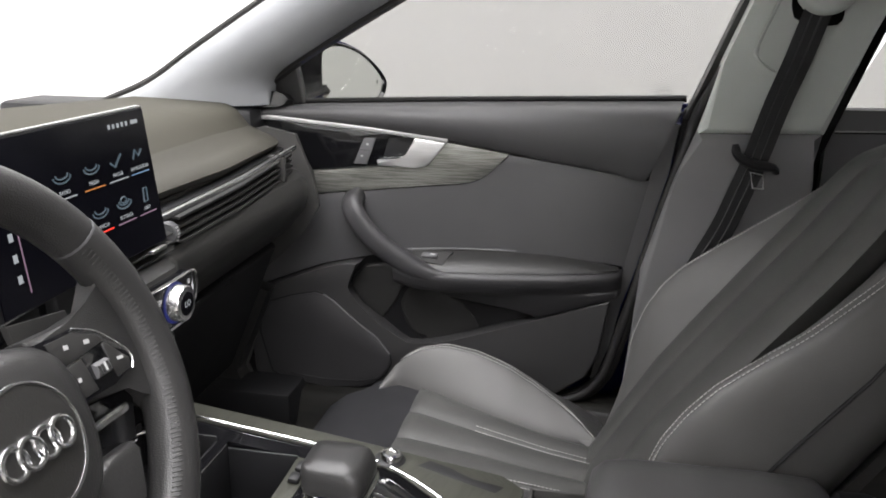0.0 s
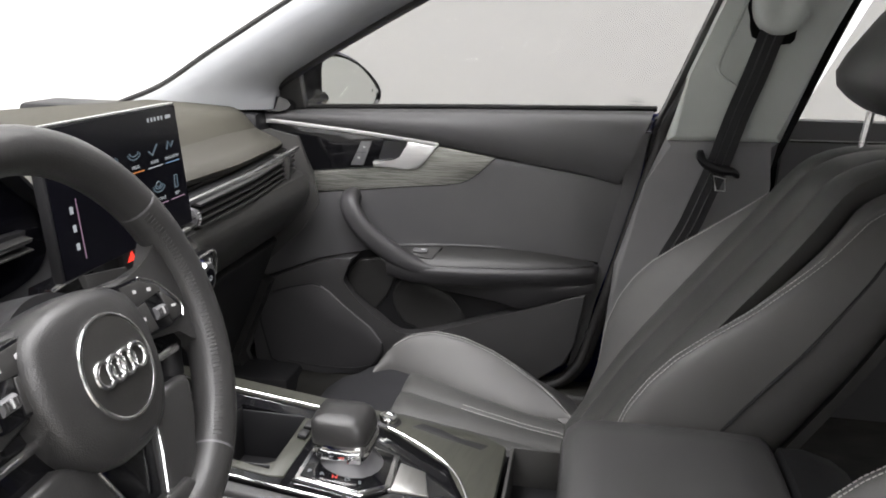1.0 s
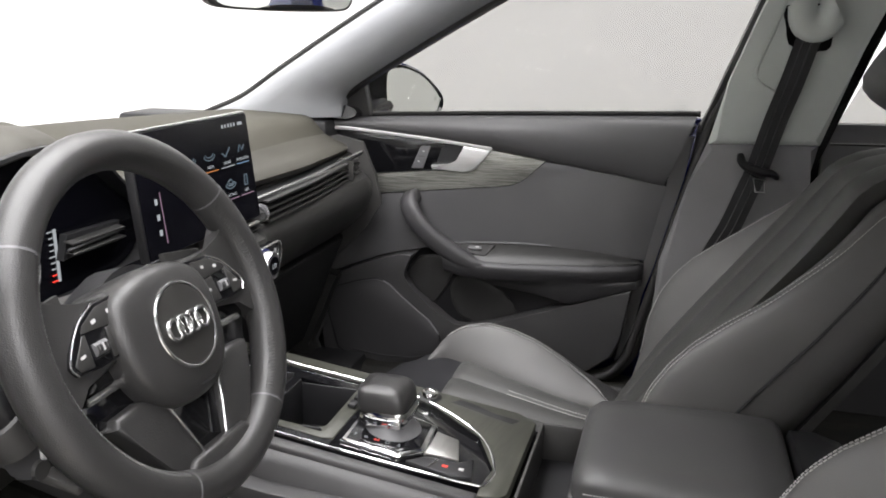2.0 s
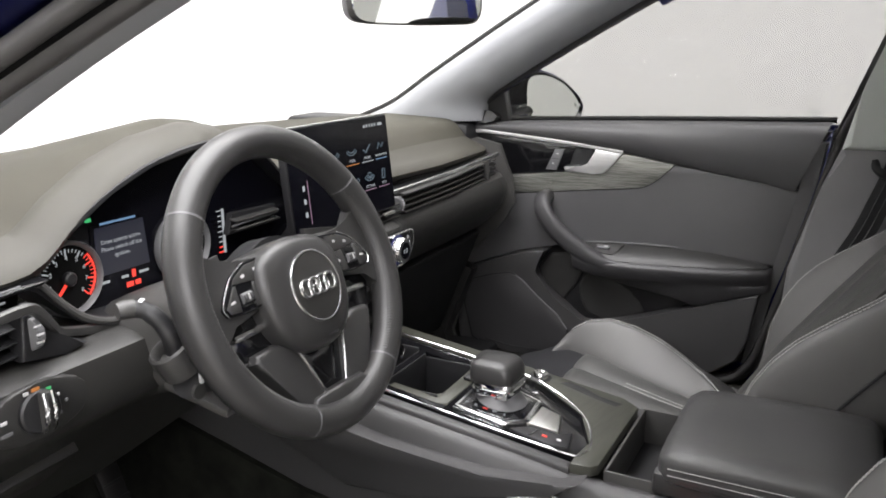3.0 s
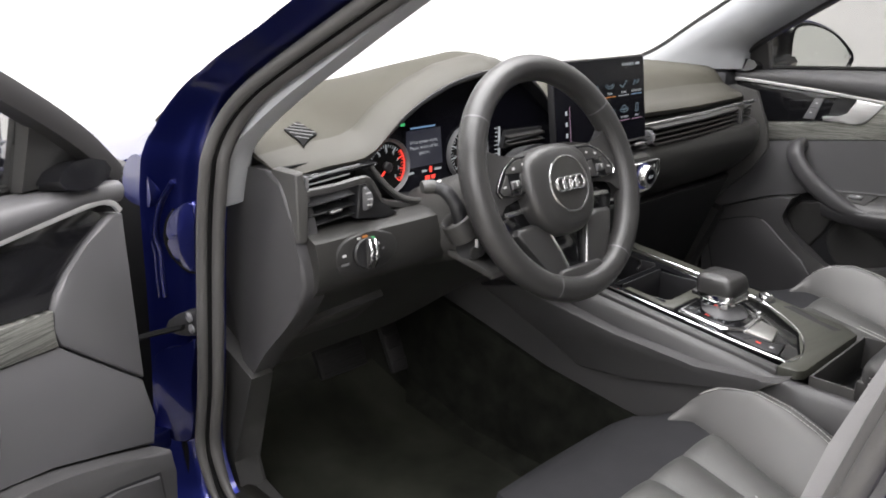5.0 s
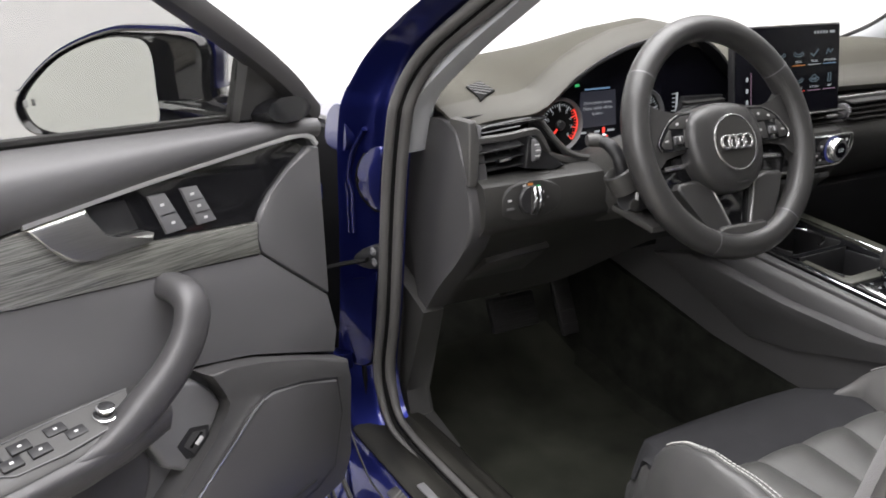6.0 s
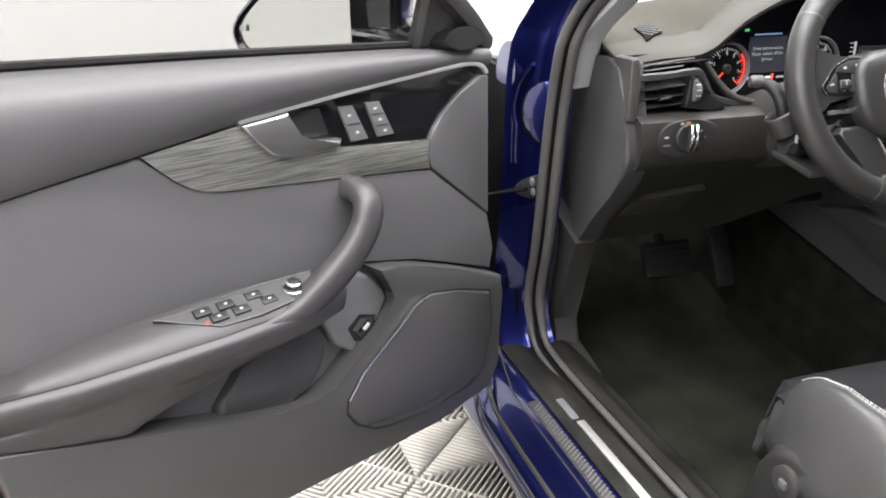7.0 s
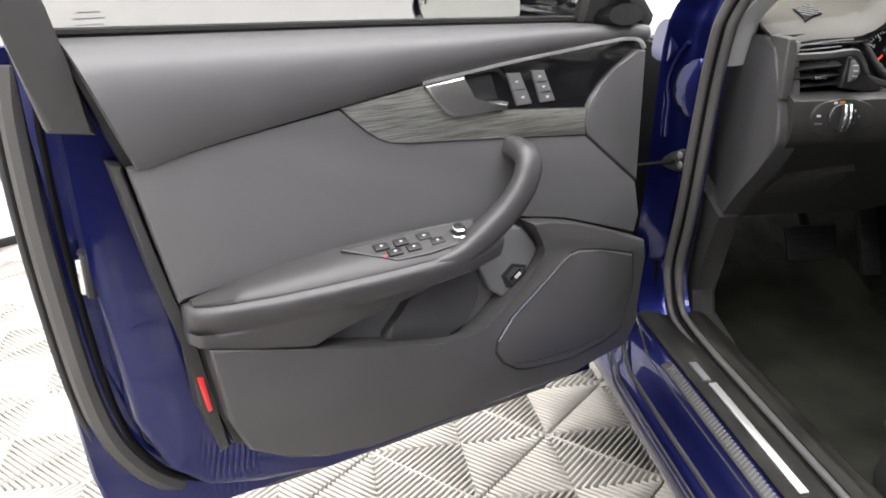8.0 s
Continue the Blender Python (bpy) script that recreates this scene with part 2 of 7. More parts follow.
def threads(path, r=0.0008, dash=0.0042, gap=0.0016):
    """Short stitches along a path."""
    p = [Vector(q) for q in path]
    bm = bmesh.new()
    at_len, lens = 0.0, [0.0]
    for a, b in zip(p, p[1:]):
        at_len += (b - a).length
        lens.append(at_len)
    xs, ys, zs = ([q[k] for q in p] for k in range(3))
    pos = 0.0
    while pos + dash < at_len:
        e = [Vector((np.interp(u, lens, xs), np.interp(u, lens, ys), np.interp(u, lens, zs))) for u in (pos, pos + dash)]
        tube(e, r, 4, bm=bm)
        pos += dash + gap
    return bm


def lettering(name, text, size, m, mat, parent, align="CENTER"):
    """Words in the built-in font, as a flat mesh in the local xy plane of m."""
    cu = bpy.data.curves.new(name, "FONT")
    cu.body, cu.size, cu.align_x, cu.align_y, cu.extrude = text, size, align, "CENTER", 0.0001
    cu.resolution_u = 2
    tmp = bpy.data.objects.new(name, cu)
    me = bpy.data.meshes.new_from_object(tmp)
    bpy.data.objects.remove(tmp)
    me.transform(m)
    me.materials.clear()
    me.materials.append(M[mat])
    ob = new(name, me)
    ob.parent = parent
    return ob


def lerp(table, x):
    """Value at x in a table of (x, value) in rising order, smoothly."""
    xs = [a for a, _ in table]
    return float(np.interp(x, xs, [b for _, b in table]))


# ---- the studio ----
CX, CY, RAD, TALL = 0.75, 0.0, 3.85, 3.3
RING = [(CX + RAD * math.cos(2 * math.pi * i / 96), CY + RAD * math.sin(2 * math.pi * i / 96)) for i in range(96)]


def studio():
    wall = bmesh.new()
    rings = []
    for r, z in ((0, 0.0), (0, TALL), (0.12, TALL), (0.12, 0.0)):
        rings.append([(CX + (RAD + r) * math.cos(2 * math.pi * i / 96), CY + (RAD + r) * math.sin(2 * math.pi * i / 96), z) for i in range(96)])
    loft(rings, bm=wall, wrap=True)
    ob = part("wall_round", wall, "wall", None, angle=60)
    tagged(ob, "curved white studio wall round the car", "wall", kind="structure")
    line = bmesh.new()
    loft([[(CX + (RAD - r) * math.cos(2 * math.pi * i / 96), CY + (RAD - r) * math.sin(2 * math.pi * i / 96), z) for i in range(96)]
          for r, z in ((0.002, 0.0), (0.002, 0.03), (0.014, 0.03), (0.014, 0.0))], bm=line, wrap=True)
    tagged(part("baseboard", line, "dark", None), "thin black strip at the foot of the wall", "baseboard", kind="structure")
    top = bmesh.new()
    loft([[(x, y, z) for x, y in RING] for z in (TALL, TALL + 0.1)], bm=top)
    tagged(part("ceiling", top, "wall", None), "plain white studio ceiling", "ceiling", kind="structure")
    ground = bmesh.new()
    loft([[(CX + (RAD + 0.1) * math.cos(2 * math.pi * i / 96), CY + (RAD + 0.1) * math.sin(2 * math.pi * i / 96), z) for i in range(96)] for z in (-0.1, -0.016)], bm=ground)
    return tagged(part("floor", ground, "gap_shade", None), "ribbed cream plastic tile floor of the studio", "floor", kind="structure")


floor = studio()


# ---- the car body ----
def side_y(z, s, base=0.70, lean=0.28):
    """The inner side of the body: upright to the belt, leaning in above."""
    return s * (base - lean * max(0.0, z - 0.93))


def body():
    car = thing("car", "dark blue car with its driver's door standing open", "car")

    def flat(y):
        return lambda u, w, v: (u, y + w, v)

    # roof, headliner, windscreen
    rows = []
    for x, z, half in ((0.12, 1.375, 0.56), (0.35, 1.415, 0.58), (0.8, 1.432, 0.59), (1.3, 1.425, 0.58), (1.75, 1.385, 0.56)):
        rows.append([(x, half * u, z - 0.035 * u * u) for u in np.linspace(-1, 1, 13)])
    part("roof", sheet(rows, -0.012), "paint", car, "dark blue painted roof")
    part("headliner", sheet([[(x, y, z - 0.02) for x, y, z in r] for r in rows], -0.02), "headliner", car, "light grey fabric headliner")
    ws = []
    for k in np.linspace(0, 1, 7):
        ws.append([(-0.80 + 0.92 * k + 0.20 * u * u * (1 - 0.75 * k), (0.68 - 0.12 * k) * u, 0.935 + 0.44 * k - 0.03 * u * u) for u in np.linspace(-1, 1, 15)])
    o = part("windscreen", sheet(ws, 0.005), "clear", car, "clear windscreen glass")
    o.visible_shadow = False
    # bonnet and wings in front of the screen
    hood = [[(x, 0.80 * u, z - 0.07 * abs(u) ** 3) for u in np.linspace(-1, 1, 15)] for x, z in ((-0.86, 0.84), (-1.2, 0.83), (-1.6, 0.79), (-1.95, 0.66), (-2.03, 0.45))]
    part("bonnet", sheet(hood, -0.02), "paint", car, "dark blue bonnet")
    for s in (-1, 1):
        wing = [(-0.44, 0.84), (-0.84, 0.84), (-1.2, 0.81), (-1.6, 0.76), (-1.95, 0.62), (-2.0, 0.35), (-1.66, 0.30), (-1.6, 0.5), (-1.42, 0.68), (-1.2, 0.70), (-1.0, 0.64),
                (-0.86, 0.48), (-0.82, 0.28), (-0.45, 0.27), (-0.42, 0.5)]
        part("wing", slab(wing, flat(s * 0.86), -0.02, 0.02, 0.012), "paint", car, "dark blue front wing")
    # pillars
    for s in (-1, 1):
        for name, mat, lab, line, y_off in (
                ("a_pillar_trim", "pillar", "light grey fabric pillar trim", None, -0.012),):
            front = [(-0.60, 0.945), (-0.50, 0.985), (-0.39, 1.05), (-0.235, 1.138), (-0.04, 1.245), (0.14, 1.345)]
            rear = [(-0.30, 0.945), (-0.285, 0.995), (-0.215, 1.042), (-0.04, 1.140), (0.13, 1.228), (0.30, 1.300)]
            if s < 0:
                line = curve_through([(-0.292, 0, 0.86), (-0.274, 0, 0.905), (-0.252, 0, 0.945), (-0.172, 0, 1.003), (-0.10, 0, 1.045), (0.055, 0, 1.130), (0.30, 0, 1.240), (0.50, 0, 1.305)], 6)
                rings = []
                for i, p in enumerate(line):
                    d = (line[min(i + 1, len(line) - 1)] - line[max(i - 1, 0)]).normalized()
                    n = Vector((-d.z, 0, d.x))
                    ring = []
                    for k, y in ((0.0, 0.712), (0.0, 0.700), (0.002, 0.684), (0.006, 0.672), (0.014, 0.665), (0.028, 0.668), (0.042, 0.69), (0.042, 0.712)):
                        q = p + n * k
                        ring.append((q.x, side_y(q.z, s, y), q.z))
                    rings.append(ring)
                part(name, loft(rings), mat, car, lab, angle=60)
                continue
            f3, r3 = curve_through([(x, 0, z) for x, z in front], 5), curve_through([(x, 0, z) for x, z in rear], 5)
            rings = []
            for p, q in zip(f3, r3):
                ring = []
                for k, dip in ((0, 0.0), (0.15, 0.018), (0.4, 0.032), (0.7, 0.034), (0.9, 0.022), (1.0, 0.0), (1.0, -0.05), (0.5, -0.045), (0, -0.03)):
                    m = p.lerp(q, k)
                    inner = 0.045 * (1 - k)
                    ring.append((m.x, side_y(m.z, s) - s * (dip + inner), m.z))
                rings.append(ring)
            part(name, loft(rings), mat, car, lab)
            part("screen_edge", tube([(p.x - 0.006, side_y(p.z, s) - s * 0.040, p.z + 0.004) for p in f3], 0.005, 8), "rubber", car, "black edge of the windscreen")
    # the driver's opening: rubber seal, painted frame, hinge pillar, sill
    front_line = curve_through([(0.60, 0, 1.335), (0.46, 0, 1.308), (0.30, 0, 1.252), (0.08, 0, 1.153), (-0.127, 0, 1.053), (-0.205, 0, 1.009), (-0.246, 0, 0.968), (-0.263, 0, 0.925), (-0.284, 0, 0.86), (-0.302, 0, 0.78),
                                (-0.335, 0, 0.60), (-0.362, 0, 0.50), (-0.356, 0, 0.450), (-0.330, 0, 0.410), (-0.285, 0, 0.399), (-0.20, 0, 0.3945), (-0.05, 0, 0.394), (0.30, 0, 0.394)], 7)
    rear_line = curve_through([(0.30, 0, 0.394), (0.40, 0, 0.43), (0.462, 0, 0.55), (0.478, 0, 0.70), (0.515, 0, 0.84), (0.546, 0, 0.94), (0.592, 0, 1.06), (0.645, 0, 1.2), (0.70, 0, 1.33)], 7)
    for seal_line in (front_line, rear_line):
        s = -1
        # the middle tube is near-black: it paints the shade between the two lips
        for off, r, mat, lab, out in ((0.003, 0.0095, "seal", "grey rubber door seal", 0.7215), (-0.001, 0.0060, "pit", "dark tube for the shaded groove in the door seal", 0.732), (-0.004, 0.0080, "seal", "grey outer seal lip", 0.740)):
            pts = []
            for i, p in enumerate(seal_line):
                d = seal_line[min(i + 1, len(seal_line) - 1)] - seal_line[max(i - 1, 0)]
                d.normalize()
                n = Vector((-d.z, 0, d.x))
                q = p + n * off
                pts.append((q.x, side_y(q.z, s, out), q.z))
            slim = [r * (1.0 if p.z > 0.47 else 0.62 + 0.38 * max(0.0, (p.z - 0.40) / 0.07)) for p in seal_line]
            part("door_seal", tube(pts, slim, 10, up=(0, 1, 0)), mat, car, lab)
        # painted frame outside the seal
        rings = []
        for i, p in enumerate(seal_line):
            d = seal_line[min(i + 1, len(seal_line) - 1)] - seal_line[max(i - 1, 0)]
            d.normalize()
            n = Vector((-d.z, 0, d.x))
            wide = lerp([(0.395, 0.035), (0.45, 0.060), (0.55, 0.066), (0.74, 0.076), (0.86, 0.090), (0.93, 0.085), (0.97, 0.060), (1.01, 0.042), (1.06, 0.034), (1.3, 0.034)], p.z) if p.x < 0.3 else 0.06
            ring = []
            for k, y in ((-0.012, 0.70), (-min(0.022, wide * 0.45), 0.742), (-wide * 0.5, 0.750), (-wide * 0.72, 0.762), (-wide * 0.86, 0.780), (-wide * 0.96, 0.786), (-wide, 0.780), (-wide, 0.70)):
                q = p + n * k
                ring.append((q.x, side_y(q.z, s, y), q.z))
            rings.append(ring)
        part("door_frame", loft(rings), "paint", car, "glossy dark blue painted door opening", angle=60)
    # the closed side's seal between door panel and pillar
    black = curve_through([(0.607, 0, 1.345), (0.542, 0, 1.18), (0.484, 0, 1.02), (0.458, 0, 0.96), (0.442, 0, 0.90), (0.427, 0, 0.84), (0.404, 0, 0.75), (0.383, 0, 0.66), (0.363, 0, 0.58), (0.347, 0, 0.52), (0.326, 0, 0.455), (0.27, 0, 0.408), (0.12, 0, 0.395), (-0.25, 0, 0.40)], 6)
    part("door_seal", tube([(p.x, side_y(p.z, 1, 0.704), p.z) for p in black], 0.0085, 10), "rubber", car, "black rubber door seal")
    part("door_seal", tube([(p.x + 0.006, side_y(p.z, 1, 0.718), p.z) for p in black[:-10]], 0.014, 10), "rubber", car, "black inner seal lip")
    # black sheet added in the hinge gap, where only shade lies
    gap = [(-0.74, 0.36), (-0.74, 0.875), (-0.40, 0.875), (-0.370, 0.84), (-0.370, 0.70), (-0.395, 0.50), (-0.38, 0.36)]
    part("hinge_gap_shade", slab(gap, flat(-0.735), -0.02, 0.0, 0.004), "pit", car, "black sheet for the shade behind the door hinges")
    part("wing_edge", slab([(-0.43, 0.862), (-0.427, 0.898), (-0.400, 0.922), (-0.366, 0.928), (-0.350, 0.902), (-0.356, 0.862)], flat(-0.772), -0.008, 0.03, 0.012, 4, round_n=3), "paint", car, "blue folded rear edge of the front wing")

    # the pillar's face between seal and hinge gap, and what is fixed on it
    def edge_x(z):
        return lerp([(0.40, -0.325), (0.45, -0.356), (0.50, -0.362), (0.60, -0.335), (0.78, -0.302), (0.86, -0.284), (0.925, -0.263)], z)

    def on_pillar(u, w, v):
        wide = lerp([(0.45, 0.060), (0.55, 0.066), (0.74, 0.076), (0.86, 0.090)], v)
        k = (edge_x(v) - u) / wide
        return (u, -lerp([(0.2, 0.742), (0.5, 0.750), (0.72, 0.762), (0.86, 0.780), (1.0, 0.786)], k) + w, v)

    cap = [(-0.296, 0.869), (-0.315, 0.868), (-0.332, 0.858), (-0.344, 0.840), (-0.350, 0.816), (-0.347, 0.796), (-0.338, 0.782), (-0.324, 0.775), (-0.314, 0.776), (-0.305, 0.82)]
    part("hinge_cover", slab(cap, on_pillar, 0.01, -0.006, 0.004, 3, round_n=3), "paint", car, "dark blue rounded hinge cover")
    # a black tube paints the shade in the groove beside the cover
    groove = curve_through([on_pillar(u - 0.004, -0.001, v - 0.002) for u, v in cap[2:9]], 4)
    part("cover_groove_shade", tube(groove, 0.0042, 8), "pit", car, "black tube for the shaded groove round the hinge cover")
    part("pillar_bead", tube(curve_through([on_pillar(u, 0.001, v) for u, v in ((-0.330, 0.895), (-0.352, 0.862), (-0.362, 0.82), (-0.366, 0.78), (-0.370, 0.73))], 5), 0.007, 8, (1.0, 0.5)), "paint", car, "pressed bead on the pillar")
    low = [(-0.336, 0.670), (-0.355, 0.655), (-0.375, 0.652), (-0.388, 0.640), (-0.396, 0.60), (-0.412, 0.50), (-0.376, 0.50), (-0.356, 0.60)]
    part("pillar_panel", slab(low, on_pillar, 0.01, -0.005, 0.004, 3, round_n=3), "paint", car, "pressed lower field of the pillar")
    part("hinge", block((0.085, 0.03, 0.027), 0.003, pose(-0.455, -0.812, 0.790)), "paint", car, "blue upper door hinge")
    part("hinge", block((0.035, 0.06, 0.03), 0.004, pose(-0.415, -0.80, 0.50)), "paint", car, "blue lower door hinge")
    part("door_check", tube(curve_through([(-0.335, -0.762, 0.693), (-0.365, -0.790, 0.683), (-0.40, -0.83, 0.668), (-0.43, -0.87, 0.655)], 4), 0.005, 8, (1.6, 0.7)), "pit", car, "black door check strap")
    part("check_bracket", slab([(-0.372, 0.676), (-0.370, 0.694), (-0.350, 0.708), (-0.326, 0.716), (-0.324, 0.684), (-0.348, 0.672)], on_pillar, 0.006, -0.006, 0.003, round_n=2), "dark", car, "dark greasy check bracket")
    for u, z in ((-0.337, 0.704), (-0.336, 0.687)):
        x, y, _ = on_pillar(u, -0.008, z)
        part("bolt", turned([(0.0075, -0.006), (0.0075, 0.0), (0.004, 0.002), (0.002, 0.001)], pose(x, y, z, 90), 10), "switch", car, "greasy bolt")
    for s in (-1, 1):
        # sill with its trim, tread strip and scuff plates
        sec = [(0.67, 0.27), (0.68, 0.335), (0.70, 0.376), (0.74, 0.384), (0.790, 0.384), (0.801, 0.378), (0.816, 0.372), (0.830, 0.358), (0.846, 0.340), (0.856, 0.336), (0.866, 0.330), (0.872, 0.315), (0.866, 0.285), (0.845, 0.25), (0.80, 0.20), (0.66, 0.20)]
        part("sill", loft([[(x, s * y, z) for y, z in sec] for x in (-0.62, -0.42, -0.2, 0.2, 0.6, 1.2)]), "paint", car, "dark blue door sill", angle=60)
        for y, z, r in ((0.8175, 0.3715, 0.0016), (0.8475, 0.3405, 0.0042), (0.8670, 0.3305, 0.0022), (0.8725, 0.316, 0.0024)):
            part("sill_ridge", tube(curve_through([(-0.40, s * (y - 0.02), z + 0.06), (-0.27, s * (y - 0.004), z + 0.010), (-0.18, s * y, z), (0.2, s * y, z), (0.6, s * y, z)], 5), r, 6), "rubber", car, "black rubber line on the sill")
        trim = [(0.585, 0.27), (0.612, 0.318), (0.640, 0.350), (0.655, 0.374), (0.662, 0.386), (0.672, 0.3915), (0.684, 0.392), (0.690, 0.3985), (0.700, 0.402), (0.714, 0.4005), (0.718, 0.391), (0.726, 0.390), (0.732, 0.3955), (0.752, 0.397), (0.784, 0.3955), (0.790, 0.390), (0.786, 0.375), (0.62, 0.29)]
        part("sill_trim", loft([[(x, s * y, z) for y, z in trim] for x in (-0.37, -0.2, 0.0, 0.2, 0.4, 0.6, 1.25)]), "scuffed", car, "scuffed black plastic sill trim", angle=50)
        part("tread_strip", block((0.46, 0.018, 0.006), 0.002, pose(0.04, s * 0.8035, 0.3815, s * -22)), "hard", car, "black ribbed tread strip")
        for i in range(46):
            part("tread_rib", block((0.003, 0.015, 0.0016), 0, pose(-0.17 + i * 0.0085, s * 0.8022, 0.3850, s * -22, 0, 25)), "seal", car)
        part("scuff_plate", block((0.275, 0.0125, 0.004), 0.0012, pose(0.048, s * 0.7675, 0.3985, s * -2)), "alu_pale", car, "brushed aluminium scuff plate")
        part("scuff_plate", block((0.060, 0.0125, 0.004), 0.0012, pose(-0.128, s * 0.7715, 0.3985, s * -2)), "switch", car, "short grey scuff plate end")
        # kick panel below the dash end
        inner = [(-0.80, 0.24), (-0.80, 0.87), (-0.42, 0.87), (-0.36, 0.60), (-0.40, 0.40), (-0.40, 0.24)] if s < 0 else [(-0.80, 0.24), (-0.80, 0.92), (-0.42, 0.92), (-0.30, 0.90), (-0.30, 0.60), (0.45, 0.60), (0.45, 0.24)]
        # near-black wall: the footwell's shade is put into its colour
        part("inner_wall", slab(inner, flat(s * (0.70 if s < 0 else 0.775)), -0.01, 0.01), "dark", car, "inner wall of the footwell, coloured dark for its shade")
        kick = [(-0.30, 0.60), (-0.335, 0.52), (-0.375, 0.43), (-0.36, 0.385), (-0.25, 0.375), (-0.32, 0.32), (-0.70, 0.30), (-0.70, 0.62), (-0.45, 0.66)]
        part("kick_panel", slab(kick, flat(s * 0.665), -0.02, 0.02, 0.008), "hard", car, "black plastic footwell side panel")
        # block added to keep light out of the passenger footwell
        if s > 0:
            part("footwell_light_stop", block((0.62, 0.20, 0.17), 0.01, pose(-0.56, 0.70, 0.325)), "dark", car, "added dark block that shades the footwell side")
        # another added block, closing the dash end against light
        if s > 0:
            part("dash_end_filler", block((0.52, 0.125, 0.07), 0.012, pose(-0.58, s * 0.722, 0.905)), "dark", car, "added dark filler that stops light between dash end and pillar foot")
        # B pillar
        lowf = [(0.365, 0.40), (0.375, 0.55), (0.383, 0.68), (0.428, 0.848), (0.456, 0.925), (0.652, 0.930), (0.632, 0.85), (0.62, 0.6), (0.66, 0.40)]
        upf = [(0.456, 0.921), (0.495, 1.04), (0.535, 1.16), (0.58, 1.28), (0.61, 1.35), (0.80, 1.36), (0.745, 1.25), (0.70, 1.12), (0.652, 0.926)]
        back = 0.064 if s < 0 else 0.0
        place = lambda u, w, v: (u + back, side_y(v, s, 0.69) - s * w, v)  # noqa: E731
        part("b_pillar_lower_trim", slab(lowf, place, -0.03, 0.012, 0.012), "pillar_low", car, "grey plastic lower pillar trim, lightened against shade")
        if s > 0:
            upf = [(0.456, 0.921), (0.482, 1.04), (0.522, 1.16), (0.568, 1.28), (0.60, 1.35)] + upf[5:]
        part("b_pillar_upper_trim", slab(upf, place, -0.03, 0.014, 0.012), "pillar_b", car, "light grey-green upper pillar trim")
        outer = [(0.49, 0.40), (0.50, 0.8), (0.535, 0.98), (0.66, 1.34), (0.80, 1.36), (0.72, 1.1), (0.66, 0.9), (0.66, 0.40)]
        part("b_pillar", slab(outer, lambda u, w, v: (u + back * 0.8, side_y(v, s, 0.75) + s * w, v), -0.03, 0.02, 0.008), "paint" if s < 0 else "gloss", car, "dark door pillar behind the trim")
        rail = curve_through([(0.10, side_y(1.22, s, 0.73), 1.22), (0.30, side_y(1.30, s, 0.73), 1.318), (0.66, side_y(1.36, s, 0.73), 1.375), (1.2, side_y(1.37, s, 0.73), 1.385), (1.7, side_y(1.33, s, 0.73), 1.34)], 6)
        part("roof_rail", tube(rail, 0.035, 10), "paint", car, "dark blue roof rail")
    # rear end closes the cabin
    part("rear_screen", sheet([[(1.75 + 0.42 * k, 0.56 * u, 1.36 - 0.38 * k) for u in np.linspace(-1, 1, 9)] for k in (0, 0.5, 1)], 0.005), "tint", car, "tinted rear screen")
    for s in (-1, 1):
        quarter = [(1.45, 0.30), (1.45, 0.97), (1.60, 1.30), (1.80, 1.33), (2.2, 0.98), (2.7, 0.95), (2.72, 0.35), (2.2, 0.3), (2.1, 0.55), (1.9, 0.66), (1.7, 0.55), (1.62, 0.3)]
        part("rear_wing", slab(quarter, flat(s * 0.80), -0.02, 0.02, 0.01), "paint", car, "dark blue rear wing")
    part("boot_lid", block((0.5, 1.55, 0.05), 0.02, pose(2.45, 0, 0.96)), "paint", car, "dark blue boot lid")
    part("tail", block((0.06, 1.55, 0.55), 0.02, pose(2.70, 0, 0.66)), "paint", car, "dark blue tail panel")
    # bulkhead is near-black too, carrying the shade of the footwells
    part("bulkhead", block((0.03, 1.40, 0.60), 0.005, pose(-0.865, 0, 0.525)), "dark", car, "bulkhead behind the footwells, coloured dark for their shade")
    for x in (-1.30, 1.90):
        for s in (-1, 1):
            m = pose(x, s * 0.66, 0.325, s * -90)
            wheel_part = part("wheel", turned([(0.05, 0.0), (0.05, 0.10), (0.03, 0.12)], m, 20), "dark", car, "black road wheel hub")
            part("tyre", turned([(0.22, 0.0), (0.30, 0.0), (0.322, 0.02), (0.325, 0.10), (0.322, 0.18), (0.30, 0.20), (0.23, 0.20), (0.22, 0.18)], m, 40), "rubber", wheel_part, "black rubber tyre")
            part("rim", turned([(0.235, 0.10), (0.235, 0.198), (0.215, 0.200), (0.20, 0.17), (0.06, 0.185), (0.02, 0.187)], m, 40), "alu", wheel_part, "silver alloy rim")
    # floor pan with carpet
    rows = []
    for x, z in ((1.7, 0.30), (0.6, 0.26), (0.0, 0.255), (-0.35, 0.265), (-0.52, 0.31), (-0.68, 0.44), (-0.78, 0.62), (-0.83, 0.82)):
        rows.append([(x, y, z + dz) for y, dz in ((-0.66, 0.01), (-0.5, 0), (-0.25, 0.0), (-0.14, 0.05 if x < 1 else 0), (0.14, 0.05 if x < 1 else 0), (0.25, 0.0), (0.5, 0), (0.66, 0.01))])
    part("carpet", sheet(rows, 0.02), "carpet", car, "black carpet in the footwells")
    return car


car = body()


# ---- front doors ----
W0 = 0.715
BELT = [(-0.36, 0.938), (-0.2, 0.946), (0.06, 0.956), (0.44, 0.968)]
